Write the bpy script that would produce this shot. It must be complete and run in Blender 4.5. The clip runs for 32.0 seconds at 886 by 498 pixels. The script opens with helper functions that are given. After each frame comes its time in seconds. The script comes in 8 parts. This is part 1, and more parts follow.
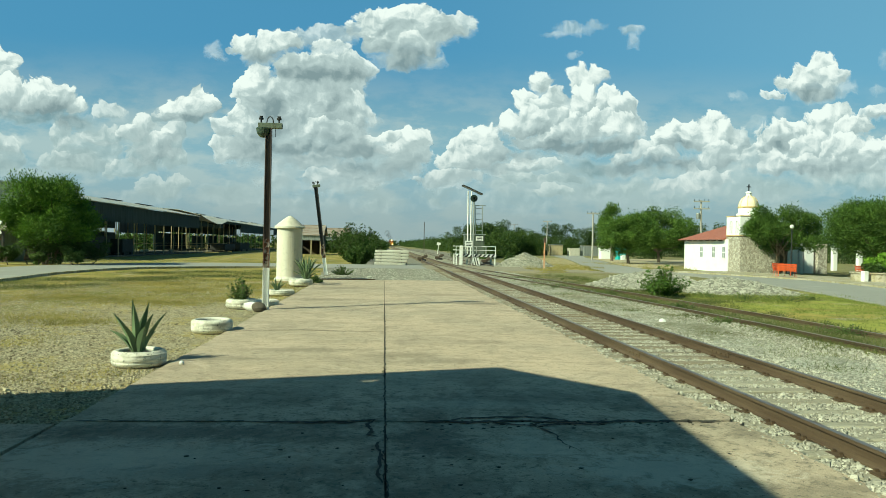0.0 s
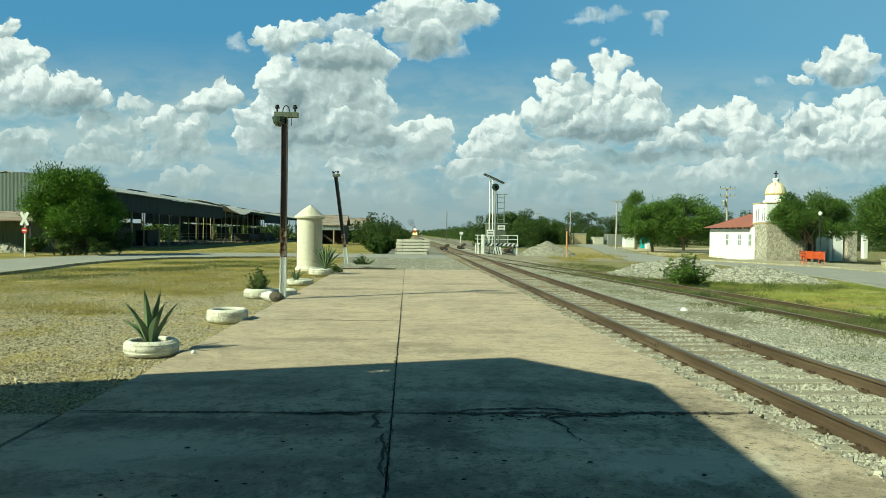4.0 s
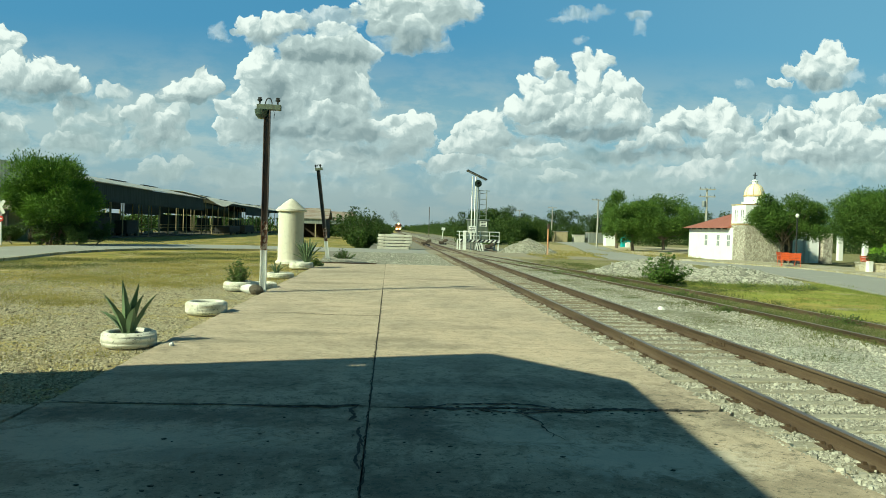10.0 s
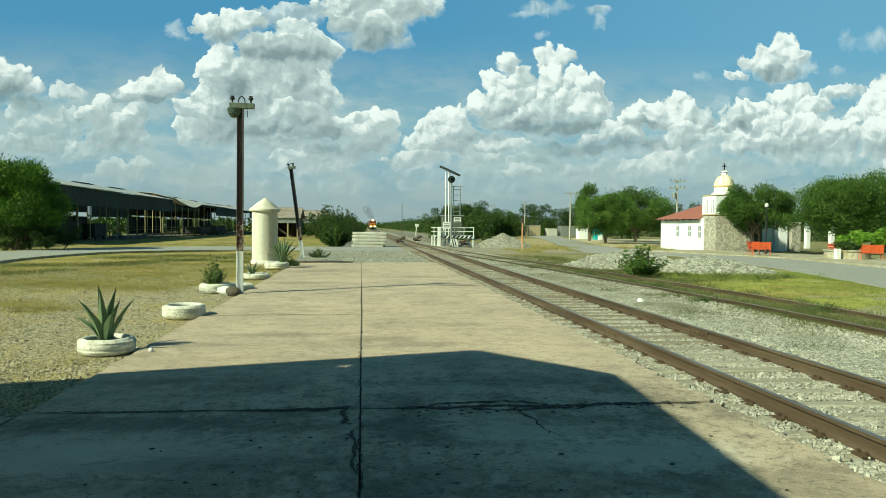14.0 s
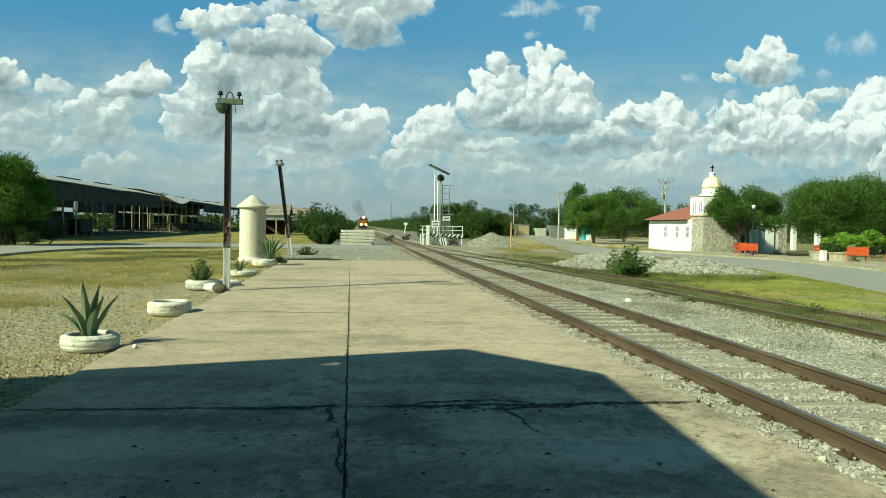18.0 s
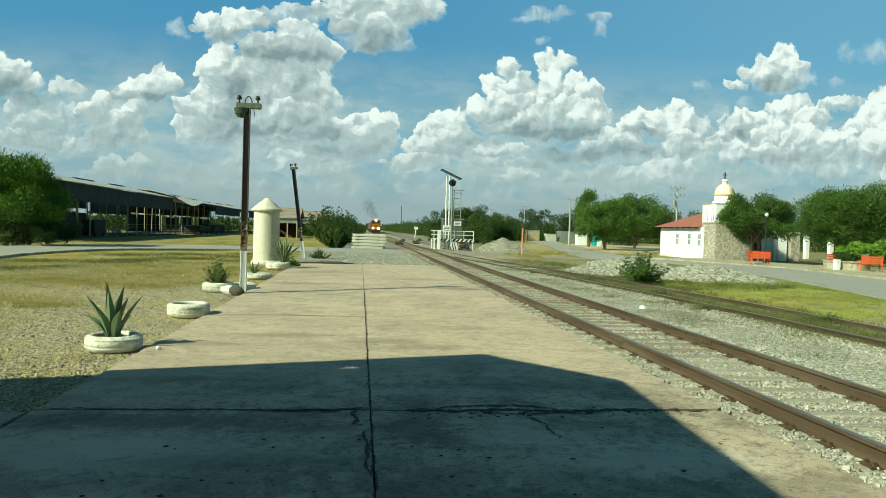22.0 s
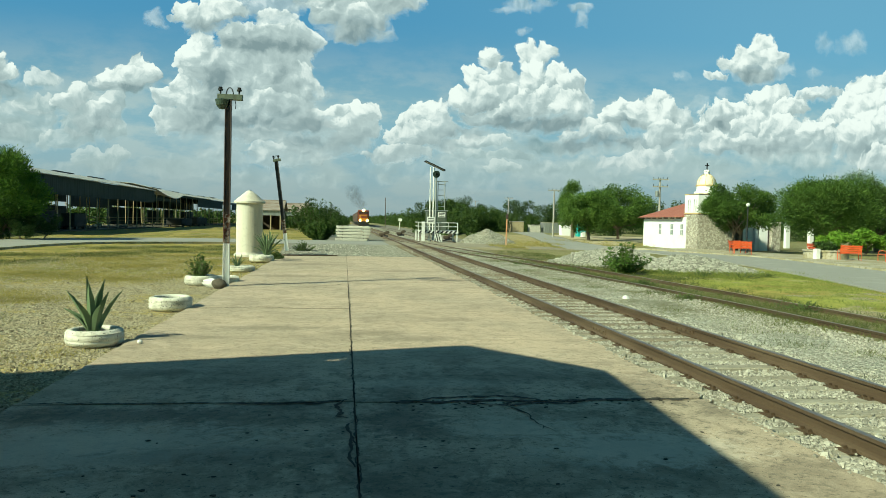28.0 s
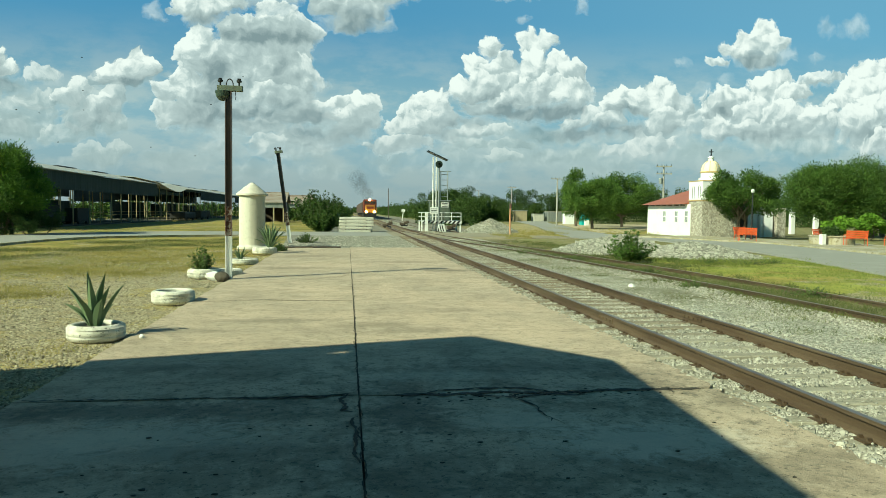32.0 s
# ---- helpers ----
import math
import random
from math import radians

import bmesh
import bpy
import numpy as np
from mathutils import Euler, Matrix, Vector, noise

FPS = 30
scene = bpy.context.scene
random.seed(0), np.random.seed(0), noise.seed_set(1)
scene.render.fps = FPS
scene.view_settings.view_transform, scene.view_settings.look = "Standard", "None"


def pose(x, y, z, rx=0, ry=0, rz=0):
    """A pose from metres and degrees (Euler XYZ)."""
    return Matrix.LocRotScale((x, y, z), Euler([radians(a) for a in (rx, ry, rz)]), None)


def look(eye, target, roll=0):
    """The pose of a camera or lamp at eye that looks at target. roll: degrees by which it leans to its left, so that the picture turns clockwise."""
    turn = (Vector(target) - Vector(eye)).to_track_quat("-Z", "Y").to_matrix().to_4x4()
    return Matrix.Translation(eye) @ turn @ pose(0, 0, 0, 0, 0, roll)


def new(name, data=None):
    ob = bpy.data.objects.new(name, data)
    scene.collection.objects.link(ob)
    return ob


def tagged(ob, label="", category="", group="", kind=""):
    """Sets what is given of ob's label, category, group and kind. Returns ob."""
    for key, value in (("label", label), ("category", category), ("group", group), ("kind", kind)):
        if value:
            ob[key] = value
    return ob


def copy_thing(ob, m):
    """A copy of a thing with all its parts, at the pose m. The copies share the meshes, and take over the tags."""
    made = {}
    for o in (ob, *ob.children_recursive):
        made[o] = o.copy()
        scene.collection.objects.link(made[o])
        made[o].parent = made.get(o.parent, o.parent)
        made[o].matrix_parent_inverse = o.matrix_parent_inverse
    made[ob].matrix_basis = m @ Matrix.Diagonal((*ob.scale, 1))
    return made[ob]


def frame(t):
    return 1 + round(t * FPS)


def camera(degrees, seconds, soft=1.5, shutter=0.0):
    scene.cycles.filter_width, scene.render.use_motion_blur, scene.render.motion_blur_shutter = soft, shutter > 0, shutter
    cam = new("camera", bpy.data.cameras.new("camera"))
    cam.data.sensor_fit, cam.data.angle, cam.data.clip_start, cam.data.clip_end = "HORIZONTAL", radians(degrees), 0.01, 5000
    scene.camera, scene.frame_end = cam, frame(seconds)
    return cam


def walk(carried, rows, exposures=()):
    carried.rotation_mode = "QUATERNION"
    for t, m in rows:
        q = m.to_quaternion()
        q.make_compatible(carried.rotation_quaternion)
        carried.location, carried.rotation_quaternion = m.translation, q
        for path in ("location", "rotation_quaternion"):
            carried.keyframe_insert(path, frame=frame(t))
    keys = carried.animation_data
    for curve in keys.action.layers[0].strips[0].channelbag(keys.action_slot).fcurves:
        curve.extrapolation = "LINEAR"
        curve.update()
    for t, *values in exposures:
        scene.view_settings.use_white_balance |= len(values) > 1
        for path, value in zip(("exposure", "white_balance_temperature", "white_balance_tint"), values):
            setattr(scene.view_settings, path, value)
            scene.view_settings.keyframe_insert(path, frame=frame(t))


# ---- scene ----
cam = camera(63.5, 32.0, soft=0.8)
PATH = [
    (0, (-0.198, -0.007, 1.762), (-0.034, 1.986, 1.751), 1.0),
    (0.5, (-0.15, 0.017, 1.765), (0.037, 2.008, 1.753), 1.3),
    (1, (-0.083, 0.053, 1.757), (0.08, 2.047, 1.77), 1.7),
    (1.5, (-0.013, 0.086, 1.749), (0.144, 2.08, 1.743), 1.0),
    (2, (0.027, 0.103, 1.739), (0.146, 2.099, 1.731), 0.5),
    (2.5, (0.01, 0.132, 1.743), (0.114, 2.129, 1.735), 0.5),
    (3, (-0.01, 0.161, 1.739), (0.117, 2.156, 1.701), 0.2),
    (3.5, (-0.029, 0.175, 1.74), (0.071, 2.172, 1.695), 0.8),
    (5.5, (-0.011, 0.095, 1.759), (0.093, 2.092, 1.737), 0.5),
    (6, (0.018, 0.1, 1.744), (0.136, 2.096, 1.721), 0.9),
    (6.5, (0.017, 0.089, 1.752), (0.128, 2.086, 1.725), 0.9),
    (7, (0.011, 0.092, 1.748), (0.119, 2.089, 1.715), 0.7),
    (7.5, (0.02, 0.114, 1.751), (0.141, 2.11, 1.71), 0.7),
    (8, (0.015, 0.103, 1.751), (0.157, 2.098, 1.717), 1.0),
    (8.5, (0.006, 0.092, 1.749), (0.134, 2.088, 1.718), 1.4),
    (9, (-0.006, 0.104, 1.748), (0.126, 2.099, 1.699), 1.9),
    (9.5, (-0.006, 0.098, 1.75), (0.122, 2.093, 1.692), 1.6),
    (10, (-0.007, 0.093, 1.755), (0.143, 2.087, 1.702), 1.7),
    (10.5, (0.0, 0.098, 1.741), (0.155, 2.092, 1.7), 1.9),
    (11, (0.005, 0.082, 1.744), (0.128, 2.078, 1.686), 1.7),
    (11.5, (-0.061, 0.062, 1.754), (0.066, 2.058, 1.699), 2.1),
    (12, (-0.241, 0.062, 1.782), (-0.06, 2.053, 1.723), 1.7),
    (12.5, (-0.337, 0.044, 1.784), (-0.095, 2.028, 1.703), 1.0),
    (13, (-0.392, 0.051, 1.783), (-0.12, 2.03, 1.69), 1.2),
    (13.5, (-0.146, 0.205, 1.763), (0.083, 2.191, 1.701), 0.4),
    (14, (-0.151, 0.201, 1.761), (0.074, 2.188, 1.699), 0.5),
    (14.5, (-0.149, 0.212, 1.761), (0.072, 2.198, 1.7), 0.5),
    (16.5, (-0.144, 0.255, 1.755), (0.086, 2.241, 1.697), 0.4),
    (17, (-0.143, 0.256, 1.748), (0.092, 2.241, 1.691), 0.4),
    (17.5, (-0.142, 0.247, 1.747), (0.101, 2.231, 1.695), 0.6),
    (18, (-0.138, 0.244, 1.749), (0.118, 2.226, 1.684), 1.0),
    (18.5, (-0.128, 0.225, 1.746), (0.1, 2.21, 1.666), 1.0),
    (19, (-0.112, 0.213, 1.753), (0.117, 2.198, 1.683), 1.4),
    (19.5, (-0.147, 0.201, 1.749), (0.102, 2.184, 1.701), 1.6),
    (20, (-0.207, 0.224, 1.758), (0.064, 2.204, 1.692), 1.8),
    (20.5, (-0.257, 0.212, 1.76), (-0.002, 2.195, 1.694), 2.2),
    (21, (-0.277, 0.187, 1.77), (-0.031, 2.171, 1.723), 1.3),
    (21.5, (-0.289, 0.178, 1.764), (-0.049, 2.163, 1.717), 1.6),
    (22, (-0.298, 0.177, 1.765), (-0.068, 2.163, 1.712), 1.6),
    (22.5, (-0.305, 0.181, 1.762), (-0.084, 2.168, 1.706), 2.1),
    (23, (-0.294, 0.178, 1.763), (-0.075, 2.165, 1.71), 2.0),
    (23.5, (-0.296, 0.17, 1.768), (-0.058, 2.156, 1.715), 1.9),
    (24, (-0.297, 0.176, 1.769), (-0.042, 2.159, 1.712), 1.9),
    (24.5, (-0.3, 0.165, 1.774), (-0.055, 2.149, 1.726), 1.8),
    (25, (-0.306, 0.176, 1.774), (-0.06, 2.16, 1.727), 2.0),
    (25.5, (-0.289, 0.156, 1.78), (-0.018, 2.137, 1.757), 1.6),
    (26, (-0.287, 0.156, 1.775), (-0.006, 2.135, 1.732), 1.4),
    (26.5, (-0.279, 0.157, 1.769), (0.003, 2.137, 1.716), 1.4),
    (28.5, (-0.291, 0.199, 1.765), (-0.019, 2.179, 1.686), 1.3),
    (29, (-0.318, 0.209, 1.769), (-0.032, 2.187, 1.69), 1.1),
    (29.5, (-0.361, 0.205, 1.767), (-0.063, 2.181, 1.676), 1.2),
    (30, (-0.389, 0.203, 1.757), (-0.095, 2.178, 1.659), 0.9),
    (30.5, (-0.374, 0.217, 1.764), (-0.093, 2.194, 1.657), 1.1),
    (31, (-0.347, 0.244, 1.76), (-0.062, 2.221, 1.657), 1.1),
    (31.5, (-0.309, 0.275, 1.76), (-0.034, 2.253, 1.655), 0.7),
    (32, (-0.271, 0.322, 1.756), (-0.007, 2.302, 1.653), 0.6),
]
walk(cam, [(t, look(eye, target, roll)) for t, eye, target, roll in PATH],
     exposures=[(0, 0.0, 6150, -4), (32, 0.0, 6150, -4)])

# ---- world and sun ----
SUN_AZ, SUN_EL = 30.0, 35.8     # the light travels 30 degrees off +x towards +y
world = bpy.data.worlds.new("sky")
scene.world = world
world.use_nodes = True
wn = world.node_tree
sky = wn.nodes.new("ShaderNodeTexSky")
sky.sky_type = "NISHITA"
sky.sun_disc = False
sky.sun_elevation, sky.sun_rotation = radians(SUN_EL), radians(240)
sky.air_density, sky.dust_density, sky.ozone_density = 1.0, 0.6, 1.6
wn.nodes["Background"].inputs["Strength"].default_value = 0.051
tone = wn.nodes.new("ShaderNodeMix")
tone.data_type, tone.blend_type = "RGBA", "MULTIPLY"
tone.inputs["Factor"].default_value = 1.0
tone.inputs[7].default_value = (0.53, 1.06, 0.93, 1)      # clear, slightly green-blue afternoon sky
wn.links.new(sky.outputs[0], tone.inputs[6])
wn.links.new(tone.outputs[2], wn.nodes["Background"].inputs["Color"])

sun = new("sun", bpy.data.lights.new("sun", "SUN"))
sun.data.energy, sun.data.angle, sun.data.color = 6.6, radians(0.55), (0.93, 0.90, 0.625)
ce, se = math.cos(radians(SUN_EL)), math.sin(radians(SUN_EL))
sun_way = Vector((math.cos(radians(SUN_AZ)) * ce, math.sin(radians(SUN_AZ)) * ce, -se))
sun.matrix_world = look((-30, -20, 40), Vector((-30, -20, 40)) + sun_way)


# ---- node helpers ----
class Nodes:
    """Short-hand for building one material's node tree."""

    def __init__(self, name):
        self.mat = bpy.data.materials.new(name)
        self.mat.use_nodes = True
        self.tree = self.mat.node_tree
        self.bsdf = self.tree.nodes["Principled BSDF"]
        self.out = self.tree.nodes["Material Output"]

    def node(self, kind, operation="", feature="", interpolation_type="", data_type="", blend_type=""):
        n = self.tree.nodes.new(kind)
        if operation:
            n.operation = operation
        if feature:
            n.feature = feature
        if interpolation_type:
            n.interpolation_type = interpolation_type
        if data_type:
            n.data_type = data_type
        if blend_type:
            n.blend_type = blend_type
        return n

    def link(self, a, b):
        self.tree.links.new(a, b)

    def coord(self, which="Object"):
        return self.node("ShaderNodeTexCoord").outputs[which]

    def world_place(self):
        return self.node("ShaderNodeNewGeometry").outputs["Position"]

    def scaled(self, vec, s):
        n = self.node("ShaderNodeVectorMath", operation="MULTIPLY")
        self.link(vec, n.inputs[0])
        n.inputs[1].default_value = s if isinstance(s, (tuple, list)) else (s, s, s)
        return n.outputs[0]

    def noise(self, vec, scale, detail=4.0, rough=0.55, out="Fac", dist=0.0, two=False):
        n = self.node("ShaderNodeTexNoise")
        if two:
            n.noise_dimensions = "2D"
        n.inputs["Scale"].default_value, n.inputs["Detail"].default_value = scale, detail
        n.inputs["Roughness"].default_value, n.inputs["Distortion"].default_value = rough, dist
        self.link(vec, n.inputs["Vector"])
        return n.outputs[out]

    def voronoi(self, vec, scale, out="Color", feature="F1", two=False):
        n = self.node("ShaderNodeTexVoronoi", feature=feature)
        if two:
            n.voronoi_dimensions = "2D"
        n.inputs["Scale"].default_value = scale
        self.link(vec, n.inputs["Vector"])
        return n.outputs[out]

    def ramp(self, fac, lo, hi, a=0.0, b=1.0, smooth=True):
        n = self.node("ShaderNodeMapRange", interpolation_type="SMOOTHSTEP" if smooth else "LINEAR")
        self.link(fac, n.inputs["Value"])
        for i, v in zip(("From Min", "From Max", "To Min", "To Max"), (lo, hi, a, b)):
            n.inputs[i].default_value = v
        return n.outputs[0]

    def math(self, op, a, b=0.0):
        n = self.node("ShaderNodeMath", operation=op)
        for i, v in enumerate((a, b)):
            if isinstance(v, (int, float)):
                n.inputs[i].default_value = v
            else:
                self.link(v, n.inputs[i])
        return n.outputs[0]

    def mix(self, fac, a, b, blend="MIX"):
        n = self.node("ShaderNodeMix", data_type="RGBA", blend_type=blend)
        for sock, v in ((n.inputs["Factor"], fac), (n.inputs[6], a), (n.inputs[7], b)):
            if isinstance(v, (int, float)):
                sock.default_value = v
            elif isinstance(v, tuple):
                sock.default_value = (*v, 1)
            else:
                self.link(v, sock)
        return n.outputs[2]

    def bump(self, height, strength=0.4, dist=0.02):
        n = self.node("ShaderNodeBump")
        n.inputs["Strength"].default_value, n.inputs["Distance"].default_value = strength, dist
        self.link(height, n.inputs["Height"])
        self.link(n.outputs[0], self.bsdf.inputs["Normal"])

    def done(self, color=None, rough=0.8, metal=0.0, spec=0.4):
        b = self.bsdf.inputs
        if isinstance(color, tuple):
            b["Base Color"].default_value = (*color, 1)
        elif color is not None:
            self.link(color, b["Base Color"])
        if isinstance(rough, (int, float)):
            b["Roughness"].default_value = rough
        else:
            self.link(rough, b["Roughness"])
        b["Metallic"].default_value, b["Specular IOR Level"].default_value = metal, spec
        return self.mat


def surface(name, base, worn, dirt, scale=3.0, rough=0.8, metal=0.0, bump=0.25, dist=0.01, spec=0.4, wear=(0.5, 0.75), grime=(0.55, 0.8)):
    """A painted, plastered or weathered surface: base colour, large worn patches and fine dirt."""
    n = Nodes(name)
    p = n.coord()
    big, fine = n.noise(p, scale, 5, 0.6), n.noise(p, scale * 7, 4, 0.65)
    c = n.mix(n.ramp(big, *wear), base, worn)
    c = n.mix(n.ramp(fine, *grime), c, dirt)
    n.bump(fine, bump, dist)
    r = n.ramp(big, 0.2, 0.8, max(rough - 0.12, 0.05), min(rough + 0.12, 1))
    return n.done(c, r, metal, spec)


def streaky(name, base, streak, rough=0.6, metal=0.0, across=6.0, axis=2, bump=0.2):
    """Paint or metal with streaks along one axis."""
    n = Nodes(name)
    s = [across] * 3
    s[axis] = across * 0.08
    p = n.coord()
    f = n.noise(n.scaled(p, tuple(s)), 1.0, 5, 0.6)
    g = n.noise(p, across * 5, 3)
    c = n.mix(n.ramp(f, 0.42, 0.72), base, streak)
    c = n.mix(n.ramp(g, 0.5, 0.9, 0, 0.5), c, tuple(v * 0.5 for v in base))
    n.bump(g, bump, 0.005)
    return n.done(c, rough, metal)


def make_concrete():
    """Old platform concrete: blotchy and streaked, dirtiest round the broken cross joint and darkened in the roof's
    shade.
    """
    n = Nodes("platform_concrete")
    p = n.world_place()
    big, mid = n.noise(p, 0.35, 6, 0.62), n.noise(p, 1.9, 9, 0.74, dist=0.5)
    streak = n.noise(n.scaled(p, (0.45, 2.4, 1.0)), 1.1, 8, 0.72)
    blotch, fine = n.noise(p, 6.5, 8, 0.76, dist=0.5), n.noise(p, 60, 4, 0.72)
    rnd = n.node("ShaderNodeObjectInfo").outputs["Random"]
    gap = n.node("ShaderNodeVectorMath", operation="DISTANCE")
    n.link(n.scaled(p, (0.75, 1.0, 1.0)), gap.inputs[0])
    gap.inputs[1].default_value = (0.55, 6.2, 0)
    # joint dirt whose wide reach also paints the roof's shade deeper
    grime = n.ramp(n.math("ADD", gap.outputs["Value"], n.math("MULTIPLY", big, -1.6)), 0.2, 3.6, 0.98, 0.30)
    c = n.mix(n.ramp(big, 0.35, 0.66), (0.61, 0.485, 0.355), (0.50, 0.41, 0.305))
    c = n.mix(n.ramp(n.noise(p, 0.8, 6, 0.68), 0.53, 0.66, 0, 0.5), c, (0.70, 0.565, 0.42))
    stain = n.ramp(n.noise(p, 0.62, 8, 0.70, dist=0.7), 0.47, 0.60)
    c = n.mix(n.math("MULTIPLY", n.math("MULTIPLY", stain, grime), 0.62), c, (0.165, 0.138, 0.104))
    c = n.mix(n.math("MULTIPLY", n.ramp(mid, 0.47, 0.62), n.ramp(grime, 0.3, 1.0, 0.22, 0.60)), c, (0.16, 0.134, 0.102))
    c = n.mix(n.ramp(streak, 0.50, 0.66, 0, 0.26), c, (0.26, 0.215, 0.155))
    fleck = n.noise(n.scaled(p, (0.9, 4.5, 1.0)), 1.6, 7, 0.74, dist=0.4)
    c = n.mix(n.ramp(fleck, 0.58, 0.68, 0, 0.28), c, (0.21, 0.18, 0.13))
    c = n.mix(n.math("MULTIPLY", n.ramp(n.noise(p, 1.3, 8, 0.74, dist=0.8), 0.54, 0.64), 0.55), c, (0.66, 0.545, 0.415))
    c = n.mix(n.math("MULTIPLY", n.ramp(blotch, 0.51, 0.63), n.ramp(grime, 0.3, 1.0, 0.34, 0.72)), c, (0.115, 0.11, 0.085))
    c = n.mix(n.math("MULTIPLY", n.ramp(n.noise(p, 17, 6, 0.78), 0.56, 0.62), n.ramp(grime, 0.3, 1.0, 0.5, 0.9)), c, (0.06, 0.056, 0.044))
    c = n.mix(n.ramp(n.noise(p, 12, 6, 0.78), 0.59, 0.66, 0, 0.5), c, (0.60, 0.55, 0.43))
    c = n.mix(n.ramp(fine, 0.46, 0.72, 0, 0.45), c, (0.175, 0.15, 0.113))
    c = n.mix(n.ramp(n.voronoi(p, 9, "Distance"), 0.03, 0.06, 0.7, 0), c, (0.06, 0.055, 0.042))
    c = n.mix(n.ramp(rnd, 0, 1, 0, 0.16), c, (0.28, 0.25, 0.17))
    # old spills and pale scoured patches, each with its own ragged edge
    ragged_edge = n.math("MULTIPLY", n.math("SUBTRACT", n.noise(p, 5.5, 8, 0.76, dist=0.8), 0.5), 4.2)
    for px, py, sx, sy, much, shade in ((2.1, 5.55, 0.8, 0.42, 0.62, (0.70, 0.62, 0.50)), (1.2, 6.2, 0.5, 0.3, 0.5, (0.66, 0.58, 0.46)), (0.65, 7.9, 0.9, 0.22, 0.35, (0.60, 0.53, 0.42)), (-2.3, 5.9, 1.3, 0.5, 0.60, (0.66, 0.59, 0.47)),
                                        (-2.2, 6.75, 1.2, 0.24, 0.62, (0.11, 0.10, 0.08)), (-1.2, 5.6, 0.8, 0.22, 0.45, (0.13, 0.115, 0.09)), (-2.4, 8.5, 0.8, 0.22, 0.40, (0.14, 0.12, 0.09)),
                                        (0.25, 6.4, 0.35, 0.5, 0.60, (0.09, 0.08, 0.065)), (0.25, 4.9, 0.6, 0.6, 0.40, (0.10, 0.09, 0.07)), (1.2, 4.9, 0.4, 0.5, 0.30, (0.12, 0.105, 0.08)), (1.7, 8.2, 1.0, 0.35, 0.40, (0.13, 0.115, 0.09)),
                                        (0.1, 11.4, 0.45, 0.30, 0.45, (0.20, 0.17, 0.12)), (0.7, 10.8, 0.6, 0.24, 0.45, (0.19, 0.165, 0.12)), (1.6, 12.9, 0.5, 0.2, 0.40, (0.22, 0.18, 0.13)), (-1.5, 11.9, 0.7, 0.28, 0.42, (0.20, 0.175, 0.13)),
                                        (-2.6, 11.0, 0.7, 0.2, 0.45, (0.19, 0.165, 0.12)), (2.7, 21.6, 0.8, 0.4, 0.6, (0.12, 0.10, 0.08)), (-1.9, 22.6, 1.0, 0.5, 0.5, (0.17, 0.15, 0.11)), (-1.6, 28.5, 1.2, 0.8, 0.45, (0.18, 0.155, 0.115)), (1.9, 25.2, 1.1, 0.5, 0.4, (0.19, 0.16, 0.12))):
        reach = n.node("ShaderNodeVectorMath", operation="LENGTH")
        at = n.node("ShaderNodeVectorMath", operation="MULTIPLY_ADD")
        n.link(p, at.inputs[0])
        at.inputs[1].default_value, at.inputs[2].default_value = (1 / sx, 1 / sy, 0), (-px / sx, -py / sy, 0)
        n.link(at.outputs[0], reach.inputs[0])
        c = n.mix(n.ramp(n.math("ADD", reach.outputs["Value"], ragged_edge), 0.45, 1.45, much, 0), c, shade)
    h = n.math("ADD", n.math("MULTIPLY", blotch, 1.4), n.math("MULTIPLY", fine, 0.5))
    n.bump(h, 0.6, 0.015)
    return n.done(c, n.ramp(mid, 0.3, 0.7, 0.78, 0.96), 0, 0.25)


